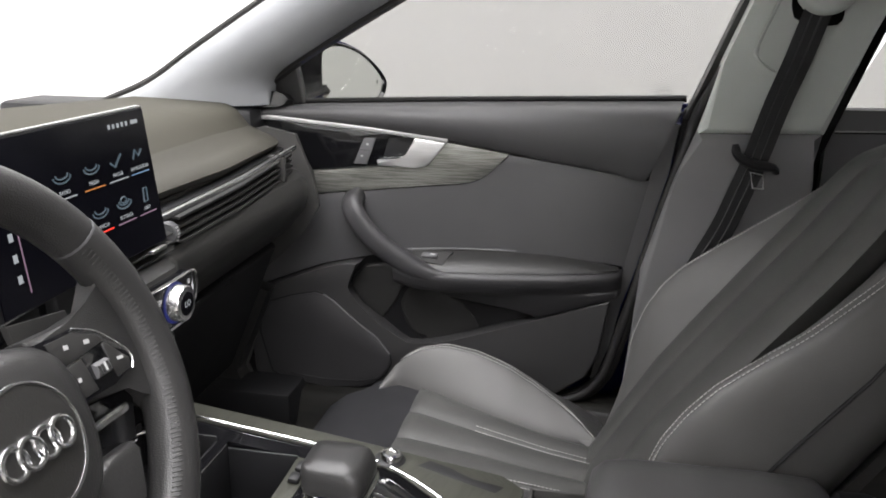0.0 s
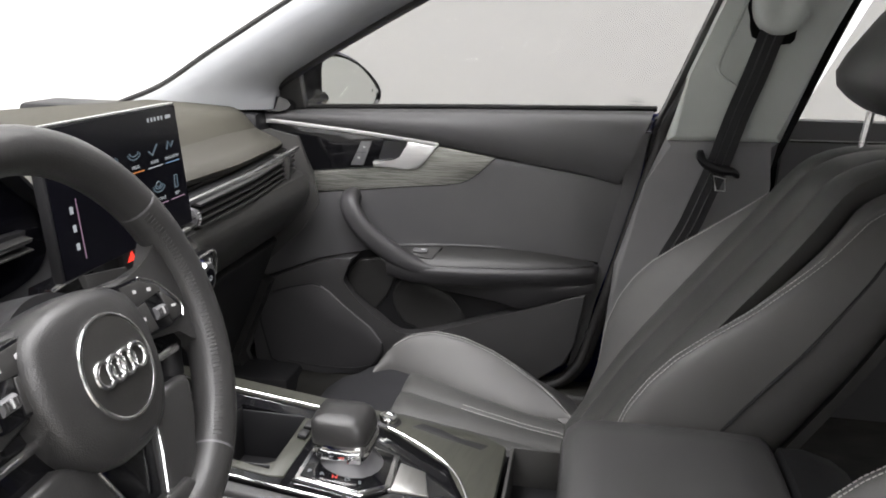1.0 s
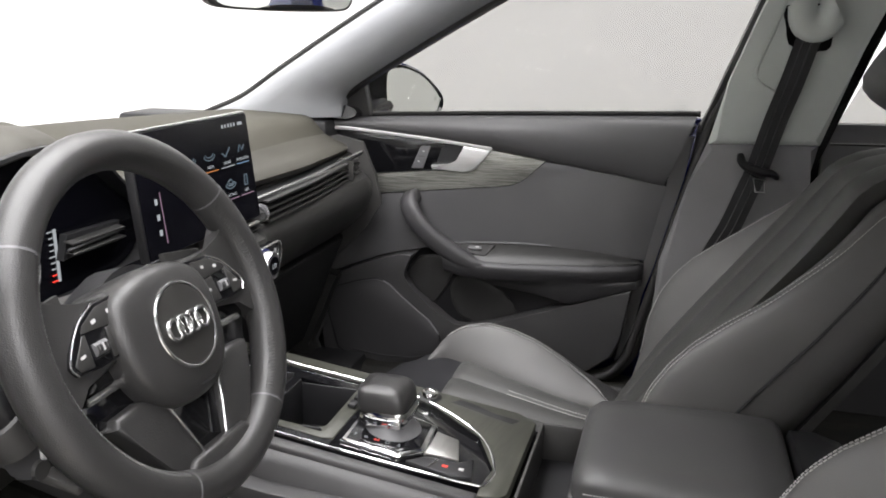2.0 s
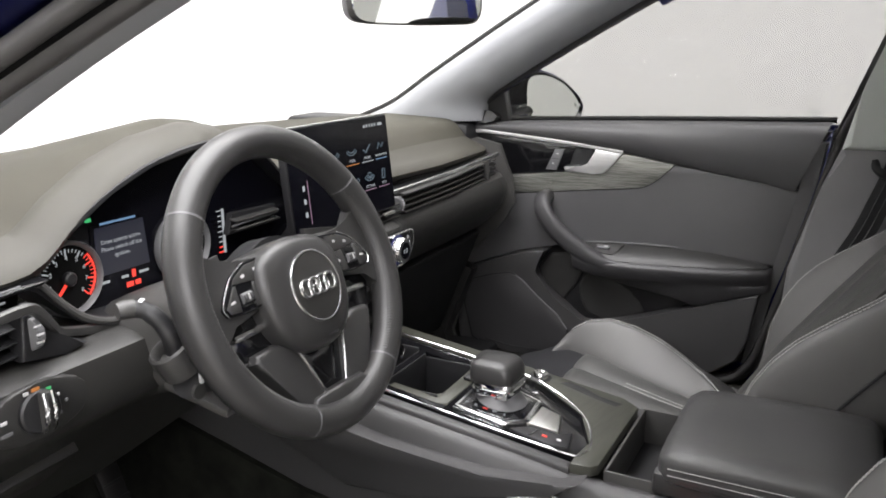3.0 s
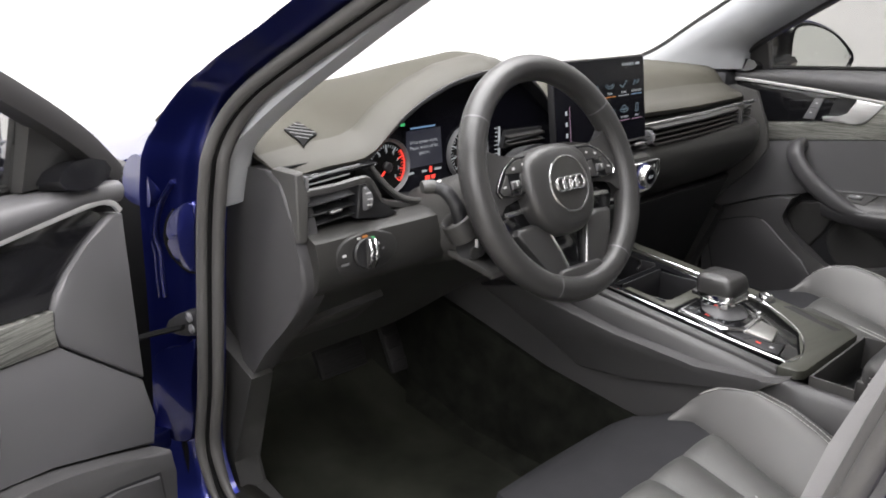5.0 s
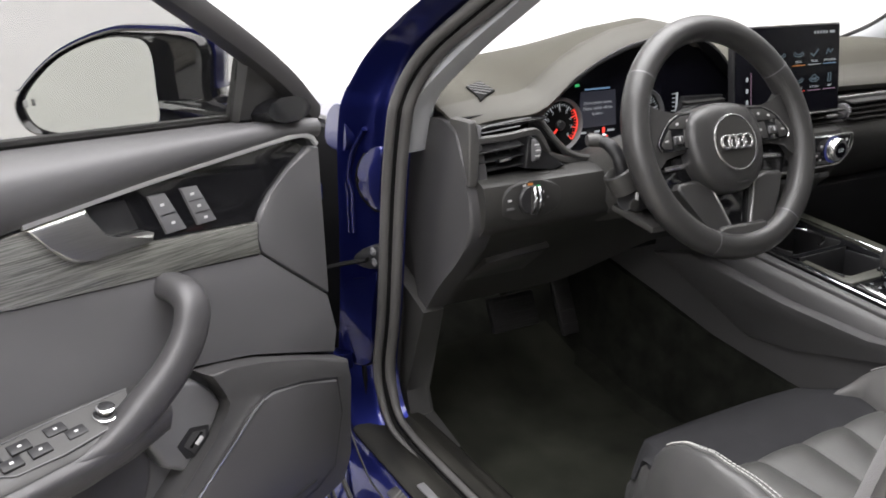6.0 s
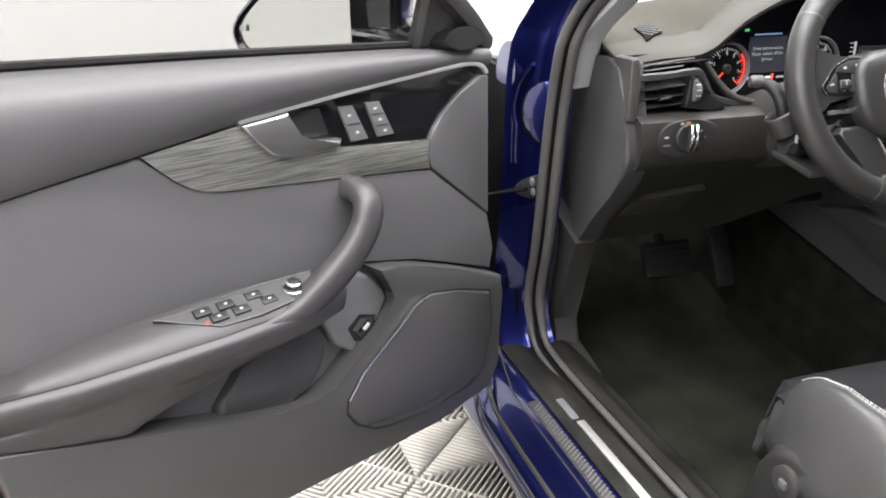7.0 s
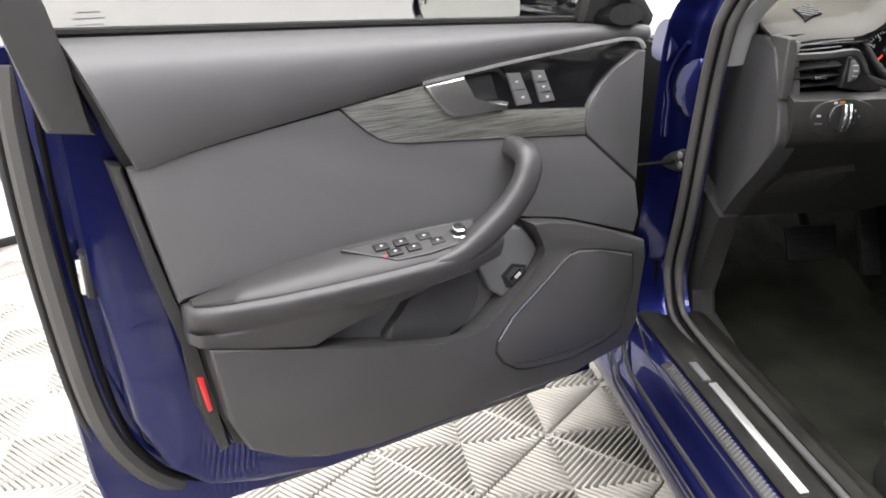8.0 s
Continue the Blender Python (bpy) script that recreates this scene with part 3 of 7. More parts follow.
SEAM = [(-0.36, 0.913), (-0.307, 0.919), (-0.105, 0.904), (0.03, 0.889), (0.143, 0.872), (0.282, 0.851), (0.40, 0.832)]


def door(s, m, label):
    """A front door: s is 1 for the passenger's side, -1 for the driver's; built as closed, posed by m."""
    d = thing("door_1" if s > 0 else "door_2", label, "car door", m, group="front doors", kind="structure")

    def at(u, w, v):
        if s > 0 and v < 0.885:
            v = 0.885 - (0.885 - v) * (1 + 0.12 * min(1.0, max(0.0, (0.37 - u) / 0.5)))
        return (u, s * (W0 - w), v)

    def plate(name, pts, w0, w1, mat, lab="", bevel=0.003, parent=None, rn=0, steps=2):
        return part(name, slab(pts, at, w0, w1, bevel, steps, round_n=rn), mat, parent or d, lab)

    outline = [(0.435, 0.95), (-0.357, 0.935), (-0.36, 0.90), (-0.357, 0.72), (-0.372, 0.64), (-0.366, 0.58), (-0.358, 0.467), (-0.34, 0.43),
               (-0.23, 0.413), (0.137, 0.405), (0.252, 0.424), (0.309, 0.460), (0.329, 0.527), (0.335, 0.612), (0.356, 0.673), (0.389, 0.833), (0.42, 0.92)]
    plate("panel_backing", outline, -0.045, -0.014, "dark", "dark plastic door liner")
    # padded upper roll
    rings = []
    for x in np.linspace(-0.355, 0.425, 30):
        b, t = lerp(SEAM, x), lerp(BELT, x)
        h = t - b
        full = min(1.0, h / 0.06)
        skew = 0.045 * max(0.0, (x - 0.28) / 0.145) ** 2
        ring = [at(x - skew * (1 - k) + 0.008 * k * (x > 0.28), w * (full if w > 0 else 1) + 0.002, b + h * k) for w, k in ((-0.02, 0.0), (0.002, 0.0), (0.008, 0.08), (0.016, 0.28), (0.020, 0.52), (0.016, 0.76), (0.004, 0.92), (-0.012, 0.985), (-0.03, 1.0), (-0.04, 0.6))]
        rings.append(ring)
    part("upper_roll", loft(rings), "door", d, "padded soft-touch top of the door panel")
    part("belt_seal", tube([at(x, -0.036, lerp(BELT, x) + 0.003) for x in np.linspace(-0.35, 0.44, 12)], 0.006, 8), "rubber", d, "black window seal")
    # trim strip, black panel, veneer
    strip = curve_through([(-0.350, 0.905, 0), (-0.338, 0.916, 0), (-0.307, 0.9205, 0), (-0.2, 0.913, 0), (-0.105, 0.905, 0), (-0.03, 0.8975, 0), (0.032, 0.8905, 0)], 5)
    part("trim_strip", tube([at(p.x, 0.004, p.y) for p in strip], [(0.0045 + 0.0015 * i / len(strip)) * (1.0 if s > 0 else 0.72) for i in range(len(strip))], 8, (1.0, 1.0), squash=3), "alu_pale", d, "satin chrome strip above the inlay")
    plate("black_panel", [(0.028, 0.888), (-0.105, 0.902), (-0.307, 0.917), (-0.337, 0.903), (-0.300, 0.882), (-0.268, 0.858), (-0.252, 0.842), (-0.246, 0.828), (-0.1, 0.841), (-0.007, 0.846)],
          -0.014, -0.004, "gloss", "glossy black panel round the handle", 0.001)
    plate("inlay", [(0.143, 0.870), (0.125, 0.853), (0.107, 0.837), (0.092, 0.826), (0.075, 0.8195), (0.05, 0.8165), (-0.016, 0.811), (-0.13, 0.8005), (-0.246, 0.789), (-0.2405, 0.808), (-0.2455, 0.827), (-0.1, 0.840),
                    (-0.010, 0.845), (0.028, 0.886)], -0.014, 0.003, "veneer", "grey open-pored veneer inlay", 0.002)
    # release handle in its cup
    plate("handle_cup", [(-0.028, 0.893), (-0.034, 0.872), (-0.048, 0.858), (-0.092, 0.856), (-0.080, 0.891)], -0.012, -0.0035, "dark", "dark grey finger cup", 0.002)
    plate("release_handle", [(0.030, 0.886), (0.012, 0.866), (-0.003, 0.849), (-0.012, 0.8435), (-0.030, 0.842), (-0.098, 0.843), (-0.101, 0.852), (-0.055, 0.855), (-0.042, 0.861), (-0.035, 0.873), (-0.030, 0.893)],
          -0.010, 0.010, "alu" if s < 0 else "alu_pale", "satin metal door release lever", 0.004, steps=3)
    rows = (0,) if s > 0 else (0, 1)
    for k in rows:
        u = -0.106 - 0.041 * k
        b = plate("button_strip", [(u + 0.002, 0.8885), (u - 0.020, 0.8875), (u - 0.042, 0.844), (u - 0.016, 0.8435)], -0.010, 0.0, "switch", "grey lock and memory buttons", 0.002, rn=1)
        for j in range(2 if k == 0 else 3):
            f = (j + 0.5) / (2 if k == 0 else 3)
            part("button_mark", block((0.0045, 0.0006, 0.0028), 0, pose(u - 0.008 - 0.022 * f, s * (W0 - 0.0003), 0.8875 - 0.044 * f)), "mark", b)
            if j:
                g = j / (2 if k == 0 else 3)
                part("button_gap", block((0.019, 0.0006, 0.0009), 0, pose(u - 0.009 - 0.021 * g, s * (W0 - 0.0003), 0.8875 - 0.044 * g)), "dark", b)
    # middle field and front cover
    mid = [(0.3885, 0.8325), (0.282, 0.8490), (0.143, 0.8695), (0.125, 0.8515), (0.107, 0.8355), (0.092, 0.8245), (0.075, 0.818), (0.05, 0.815), (-0.016, 0.8095), (-0.13, 0.799), (-0.247, 0.7875),
           (-0.357, 0.700), (-0.370, 0.645), (-0.362, 0.612), (-0.285, 0.643), (-0.216, 0.667), (-0.131, 0.685), (-0.069, 0.694), (0.0, 0.6975), (0.073, 0.699), (0.154, 0.697), (0.229, 0.692), (0.30, 0.682), (0.355, 0.671)]
    plate("middle_panel", mid, -0.03, 0.001, "door", "soft grey middle field of the door panel", 0.004)
    plate("front_cover", [(-0.339, 0.903), (-0.302, 0.881), (-0.270, 0.857), (-0.254, 0.841), (-0.248, 0.828), (-0.243, 0.808), (-0.2485, 0.789), (-0.358, 0.702), (-0.357, 0.90)], -0.03, 0.0025, "door", "grey cover ahead of the inlay", 0.004)
    # armrest: a sloping top, a rounded edge and a hollow face that runs down to the pocket
    crease = [(-0.06, 0.693), (0.0, 0.6965), (0.073, 0.698), (0.154, 0.696), (0.229, 0.691), (0.30, 0.681), (0.356, 0.670)]
    ridge = [(-0.06, 0.688), (-0.02, 0.676), (0.035, 0.670), (0.102, 0.668), (0.179, 0.667), (0.251, 0.667), (0.317, 0.668), (0.356, 0.667)]
    foot = [(-0.06, 0.672), (-0.035, 0.652), (-0.005, 0.635), (0.041, 0.621), (0.093, 0.611), (0.150, 0.600), (0.185, 0.591), (0.205, 0.583), (0.274, 0.600), (0.337, 0.618), (0.356, 0.624)]
    reach = [(-0.06, 0.058), (0.10, 0.056), (0.25, 0.048), (0.32, 0.038), (0.345, 0.026), (0.353, 0.012)]
    rings = []
    for u in list(np.linspace(-0.06, 0.33, 34)) + [0.338, 0.345, 0.350, 0.353]:
        a, r, f, w = lerp(crease, u), lerp(ridge, u), lerp(foot, u), lerp(reach, u)
        low = min(0.026, w)
        sec = [(-0.008, a - 0.004), (0.003, a - 0.001), (w * 0.5, a + (r - a) * 0.45 + 0.001), (w - 0.006, r + 0.001), (w, r - 0.007), (w - 0.003, r - 0.020), (w - 0.011, r - 0.034), (low + (w - low) * 0.35, f + 0.36 * (r - f)), (low, f + 0.004), (low - 0.006, f), (-0.01, f + 0.002)]
        rings.append([at(u, q.x, q.y) for q in curve_through([(x, z, 0) for x, z in sec], 3)])
    part("armrest", loft(rings), "arm", d, "padded armrest with a hollow front face", angle=60)
    # top skin in a darker plastic, imitating its shade under light from the side
    lid = []
    for u in np.linspace(-0.058, 0.345, 30):
        a, r, w = lerp(crease, u), lerp(ridge, u), lerp(reach, u)
        lid.append([at(u, x, z) for x, z in ((0.002, a + 0.0022), (w * 0.25, a + (r - a) * 0.24 + 0.0052), (w * 0.5, a + (r - a) * 0.45 + 0.0058), (w * 0.78, a + (r - a) * 0.76 + 0.0050), (w - 0.007, r + 0.0035))])
    part("shaded_armrest_top", sheet(lid, 0.003 if s > 0 else -0.003), "hard", d, "grained top of the armrest, coloured darker for its shade")
    spine = [(0.060, 0.664, 0.034, 0.008, 0.016), (0.020, 0.667, 0.038, 0.012, 0.018), (-0.008, 0.675, 0.042, 0.016, 0.018), (-0.037, 0.692, 0.046, 0.0185, 0.0165), (-0.070, 0.718, 0.050, 0.0185, 0.0150), (-0.095, 0.746, 0.050, 0.0185, 0.0140),
             (-0.109, 0.771, 0.044, 0.0190, 0.0140), (-0.1135, 0.784, 0.030, 0.0190, 0.0150), (-0.114, 0.788, 0.012, 0.0185, 0.0155), (-0.114, 0.788, -0.004, 0.018, 0.0155)]
    path = curve_through([(u - (0.030 * min(1.0, max(0.0, (v - 0.66) / 0.13)) if s > 0 else 0.0), w, v) for u, v, w, _, _ in spine], 5)
    half = curve_through([(a, b, 0) for *_, a, b in spine], 5)
    rings = []
    for i, p in enumerate(path):
        e = path[min(i + 1, len(path) - 1)] - path[max(i - 1, 0)]
        flat_e = Vector((e.x, 0, e.z))
        if flat_e.length > 0.004:
            axis = flat_e.normalized()
        n = Vector((-axis.z, 0, axis.x))
        full = e.normalized()
        out = full.cross(n).normalized()
        ring = []
        for j in range(20):
            a = 2 * math.pi * j / 20
            c, q = math.cos(a), math.sin(a)
            f = (abs(c) ** 2.8 + abs(q) ** 2.8) ** (-1 / 2.8)
            o = p + n * (half[i].x * f * q) + out * (half[i].y * f * c)
            ring.append(at(o.x, o.y, o.z))
        rings.append(ring)
    part("pull_handle", loft(rings), "arm", d, "slim padded pull handle rising from the armrest", angle=60)
    # window switches let into the sloping top
    top_at = lambda u, k, lift=0.0: at(u, 0.003 + (lerp(reach, u) - 0.008) * k + lift * 0.35, lerp(crease, u) + (lerp(ridge, u) - lerp(crease, u)) * k + 0.0065 + lift)  # noqa: E731
    if s < 0:
        plan = [(0.158, 0.22), (0.10, 0.20), (0.03, 0.16), (-0.040, 0.18), (-0.030, 0.55), (-0.005, 0.85), (0.05, 0.88), (0.095, 0.84)]
        sw = part("switch_panel", loft([[top_at(u, k, dz) for u, k in plan] for dz in (-0.003, 0.0022)]), "hard", d, "black window switch panel")
        part("panel_line", tube([top_at(u, k, 0.0024) for u, k in plan], 0.0007, 5, closed=True), "switch", sw)
        for u, k in ((0.107, 0.40), (0.093, 0.62), (0.079, 0.40), (0.066, 0.62), (0.044, 0.38), (0.030, 0.60)):
            p = Vector(top_at(u, k, 0.0026))
            part("window_switch", block((0.020, 0.0125, 0.004), 0.0014, Matrix.Translation(p) @ pose(0, 0, 0, s * 22)), "dark", sw)
            part("switch_mark", block((0.0035, 0.0022, 0.0006), 0, Matrix.Translation(p) @ pose(0, 0, 0, s * 22) @ pose(0, 0, 0.0022)), "mark", sw)
        p = Vector(top_at(0.108, 0.66, 0.0026))
        part("child_lock_lamp", block((0.005, 0.003, 0.0008), 0, Matrix.Translation(p) @ pose(0, 0, 0, s * 22)), "lit_red", sw, "lit red lock lamp")
        kb = Matrix.Translation(Vector(top_at(-0.002, 0.58, 0.0))) @ pose(0, 0, 0, s * 15)
        kn = part("mirror_knob", turned([(0.011, 0.0), (0.011, 0.006), (0.0085, 0.0075), (0.0085, 0.014), (0.0065, 0.0155), (0.001, 0.0155)], kb), "dark", sw, "black mirror knob")
        part("knob_ring", turned([(0.0118, 0.002), (0.0118, 0.0052), (0.0105, 0.006)], kb), "bright", kn, "chrome ring of the knob")
        part("knob_ring", turned([(0.0092, 0.0120), (0.0092, 0.0142), (0.008, 0.0150)], kb), "bright", kn)
    else:
        sw = part("switch_panel", loft([[top_at(u, k, dz) for u, k in ((0.045, 0.2), (-0.03, 0.2), (-0.035, 0.72), (0.03, 0.80))] for dz in (-0.003, 0.0022)]), "hard", d, "black window switch panel")
        p = Vector(top_at(0.004, 0.5, 0.0045))
        part("window_switch", block((0.030, 0.012, 0.008), 0.003, Matrix.Translation(p) @ pose(0, 0, 0, 22)), "switch", sw)
        part("switch_mark", block((0.008, 0.003, 0.0006), 0, Matrix.Translation(p) @ pose(0, 0, 0, 22) @ pose(0.006, 0, 0.0044)), "mark", sw)
        part("panel_line", tube([top_at(u, 0.06, 0.001) for u in np.linspace(-0.05, 0.16, 8)], 0.0012, 5), "switch", sw)
    # pocket, switch insert, lower panel, speaker
    # pocket tones carry the light: pale on the open door, dark on the closed one
    liner = [(0.26, 0.640), (-0.02, 0.655), (-0.12, 0.69), (-0.175, 0.64), (-0.12, 0.54), (-0.03, 0.50), (0.08, 0.52), (0.26, 0.57)]
    plate("pocket_liner", liner, -0.034, -0.012, "switch" if s < 0 else "dark", "lining of the door pocket, coloured paler on the lit open door")
    wall_in = [(0.094, 0.545), (0.070, 0.585), (0.030, 0.625), (-0.03, 0.640), (-0.065, 0.60), (-0.045, 0.545), (0.0, 0.528)]
    plate("pocket_divider", wall_in, -0.022, 0.004 if s < 0 else -0.008, "arm" if s < 0 else "hard", "bottle holder wall in the pocket", 0.014, steps=4, rn=3)
    if s < 0:
        ins = plate("switch_insert", [(-0.050, 0.640), (-0.088, 0.672), (-0.110, 0.6765), (-0.132, 0.668), (-0.152, 0.646), (-0.160, 0.628), (-0.140, 0.598), (-0.098, 0.568), (-0.075, 0.585)], -0.02, 0.008, "switch", "grey insert with the boot release switch", 0.006, steps=3)
        plate("switch_frame", [(-0.092, 0.604), (-0.112, 0.619), (-0.138, 0.611), (-0.137, 0.597), (-0.113, 0.580), (-0.102, 0.583)], 0.004, 0.0092, "dark", "black rounded frame of the boot release switch", 0.002, parent=ins, rn=1)
        plate("boot_switch", [(-0.100, 0.601), (-0.114, 0.613), (-0.132, 0.608), (-0.131, 0.599), (-0.113, 0.585)], 0.005, 0.0105, "arm", "grey boot release switch", 0.002, parent=ins)
        plate("switch_slot", [(-0.107, 0.597), (-0.124, 0.609), (-0.127, 0.607), (-0.110, 0.594)], 0.006, 0.0111, "pit", "", 0.0003, parent=ins)
        plate("boot_switch_key", [(-0.114, 0.5985), (-0.123, 0.605), (-0.127, 0.601), (-0.118, 0.5945)], 0.006, 0.0125, "mark", "pale key of the switch", 0.001, parent=ins)
    else:
        plate("pocket_front", [(-0.045, 0.650), (-0.088, 0.672), (-0.131, 0.668), (-0.155, 0.645), (-0.160, 0.628), (-0.140, 0.598), (-0.098, 0.568), (-0.07, 0.60)], -0.03, -0.006, "hard", "smooth front of the pocket", 0.006, steps=3)
    low = [(0.335, 0.617), (0.274, 0.599), (0.205, 0.580), (0.089, 0.549), (0.02, 0.534), (-0.02, 0.528), (-0.042, 0.530), (-0.060, 0.540), (-0.098, 0.570), (-0.138, 0.599), (-0.158, 0.622), (-0.163, 0.634), (-0.157, 0.652), (-0.142, 0.670), (-0.131, 0.681), (-0.17, 0.6745), (-0.216, 0.663), (-0.285, 0.639),
           (-0.362, 0.609), (-0.364, 0.58), (-0.357, 0.467), (-0.339, 0.432), (-0.23, 0.415), (0.137, 0.412), (0.20, 0.420), (0.252, 0.438), (0.300, 0.468), (0.319, 0.510)]
    plate("lower_panel", low, -0.03, 0.026, "door_low", "hard grey lower door panel", 0.014, steps=5)
    spk = [(-0.076, 0.513), (-0.074, 0.495), (-0.087, 0.474), (-0.115, 0.456), (-0.14, 0.450), (-0.211, 0.446), (-0.281, 0.452), (-0.317, 0.467), (-0.338, 0.54), (-0.333, 0.592), (-0.269, 0.612), (-0.222, 0.6215), (-0.205, 0.618), (-0.186, 0.608), (-0.160, 0.587), (-0.099, 0.543)]
    plate("speaker_rim", [(-0.19 + (u + 0.19) * 1.03, 0.535 + (v - 0.535) * 1.035) for u, v in spk], 0.02, 0.0270, "dark", "dark gap round the speaker", 0.0005)
    plate("speaker_grille", spk, 0.02, 0.0300, "arm", "fine-meshed grey speaker grille", 0.003)
    part("speaker_foot", tube([at(u, 0.0300, v) for u, v in ((-0.10, 0.468), (-0.14, 0.462), (-0.211, 0.460), (-0.28, 0.466))], 0.0016, 6), "dark", d)
    part("speaker_trim", tube([at(u, 0.0298, v) for u, v in [(-0.075, 0.514), (-0.099, 0.5445), (-0.130, 0.567), (-0.160, 0.5885), (-0.186, 0.6095), (-0.205, 0.6195)]], 0.0016, 6), "chrome" if s < 0 else "switch", d, "thin pale line beside the grille")
    if s < 0:
        plate("reflector", [(0.345, 0.568), (0.338, 0.567), (0.331, 0.520), (0.337, 0.519)], -0.02, -0.006, "reflex", "red safety reflector", 0.001)
    # painted shell behind the panel
    shell = [(0.436, 0.940), (0.441, 0.868), (0.436, 0.709), (0.416, 0.509), (0.385, 0.43), (0.34, 0.385), (0.27, 0.362), (0.168, 0.352), (-0.28, 0.352), (-0.35, 0.37), (-0.375, 0.5), (-0.372, 0.90), (-0.36, 0.932)]
    plate("door_shell", shell, -0.12, -0.045, "paint", "dark blue painted inner door", 0.012)
    flange = [(0.470, 0.945), (0.465, 0.86), (0.455, 0.743), (0.437, 0.589), (0.402, 0.445), (0.345, 0.372), (0.27, 0.345), (0.168, 0.338), (-0.30, 0.338), (-0.38, 0.42), (-0.385, 0.90), (-0.37, 0.935)]
    plate("door_flange", flange, -0.145, -0.100, "paint", "dark blue stepped door edge", 0.008)
    skin = [(0.492, 0.955), (0.500, 0.81), (0.482, 0.714), (0.474, 0.527), (0.466, 0.40), (0.45, 0.335), (0.40, 0.322), (-0.37, 0.322), (-0.395, 0.40), (-0.405, 0.60), (-0.412, 0.80), (-0.40, 0.90), (-0.375, 0.935)]
    part("door_skin", slab(skin, lambda u, w, v: (u, s * (W0 - w + 0.05 - 0.9 * (v - 0.66) ** 2), v), -0.155, -0.139, 0.006), "paint", d, "dark blue outer door skin")
    for off, rr, ww, mm in ((0.034, 0.014, -0.116, "seal"), (0.012, 0.004, -0.094, "pit"), (0.052, 0.005, -0.128, "rubber")):
        ss = curve_through([(0.438 + off, 0.935, 0), (0.443 + off, 0.868, 0), (0.438 + off, 0.709, 0), (0.417 + off, 0.509, 0), (0.386 + off * 0.9, 0.428 - off * 0.4, 0), (0.34 + off * 0.6, 0.382 - off * 0.8, 0), (0.27, 0.358 - off, 0), (0.168, 0.348 - off, 0), (-0.28, 0.348 - off, 0)], 6)
        part("shell_seal", tube([at(p.x, ww, p.y) for p in ss], rr, 8, up=(0, 1, 0)), mm, d, "rubber seal round the door edge")
    part("edge_strip", slab([(0.392, 0.835), (0.405, 0.838), (0.372, 0.675), (0.352, 0.61), (0.347, 0.527), (0.325, 0.455), (0.312, 0.460), (0.331, 0.527), (0.337, 0.612), (0.358, 0.673)], at, -0.04, -0.010, 0.004), "hard", d, "dark plastic edge of the door panel")
    part("lock", block((0.014, 0.036, 0.055), 0.006, pose(0.436, s * (W0 + 0.066), 0.705)), "dark", d, "black door lock")
    part("lock_catch", block((0.012, 0.02, 0.045), 0.004, pose(0.442, s * (W0 + 0.064), 0.705)), "bright", d, "polished lock catch")
    # window frame, glass, mirror
    lean = lambda v: 0.015 + 0.28 * max(0.0, v - 0.93)  # noqa: E731
    fr = curve_through([(-0.365, 0.94, 0), (-0.305, 0.990, 0), (-0.215, 1.047, 0), (-0.04, 1.143, 0), (0.13, 1.230, 0), (0.30, 1.304, 0), (0.45, 1.340, 0), (0.555, 1.350, 0)], 5)
    part("window_frame", tube([at(p.x, lean(p.y) - 0.035, p.y) for p in fr], 0.015, 8, squash=3), "rubber", d, "black window frame")
    rear = [(0.410, 0.868), (0.456, 0.876), (0.474, 0.95), (0.508, 1.07), (0.545, 1.16), (0.588, 1.26), (0.625, 1.352), (0.575, 1.352), (0.545, 1.26), (0.500, 1.15), (0.460, 1.05), (0.441, 1.0), (0.428, 0.95)]
    if s > 0:
        rear = [(0.464, 0.94), (0.472, 0.985), (0.534, 1.166), (0.60, 1.345), (0.577, 1.345), (0.516, 1.166), (0.452, 0.981), (0.436, 0.94)]
        plate("panel_edge", [(0.432, 0.93), (0.418, 0.845), (0.374, 0.665), (0.353, 0.595), (0.339, 0.52), (0.317, 0.450), (0.304, 0.458), (0.325, 0.527), (0.332, 0.612), (0.354, 0.673), (0.386, 0.833), (0.40, 0.93)], -0.02, 0.0, "door", "grey rear edge of the door panel", 0.004)
        plate("belt_seal_end", [(0.424, 0.845), (0.452, 0.845), (0.480, 0.955), (0.438, 0.955)], -0.042, -0.022, "rubber", "black rubber at the rear end of the door", 0.003)
    part("frame_post", slab(rear, lambda u, w, v: at(u, w + lean(v) - 0.04, v), -0.03, 0.02 if s > 0 else 0.006, 0.005), "hard" if s > 0 else "door_low", d, "grey rear post of the window frame")
    part("sail_panel", slab([(-0.365, 0.935), (-0.30, 0.992), (-0.252, 1.022), (-0.247, 0.945)], lambda u, w, v: at(u, w + lean(v) - 0.04, v), -0.02, 0.006, 0.003), "hard", d, "black mirror mounting triangle")
    g = slab([(-0.25, 0.92), (-0.25, 1.02), (-0.04, 1.14), (0.13, 1.228), (0.30, 1.300), (0.45, 1.336), (0.59, 1.345), (0.528, 1.18), (0.482, 1.04), (0.452, 0.93)], lambda u, w, v: at(u, w + lean(v) - 0.05, v), -0.004, 0.0)
    part("window_glass", g, "tint", d, "tinted side window glass", smooth=False)
    for k, (wd, dz) in enumerate(((0.030, 0.0), (0.022, 0.006), (0.026, -0.006))):
        part("glass_print", block((wd, 0.0005, 0.0012), 0, pose(0.40, s * (W0 + 0.034 - 0.28 * 0.05), 0.985 + dz)), "switch", d)
    # door mirror
    mirror_unit(d, s)
    return d


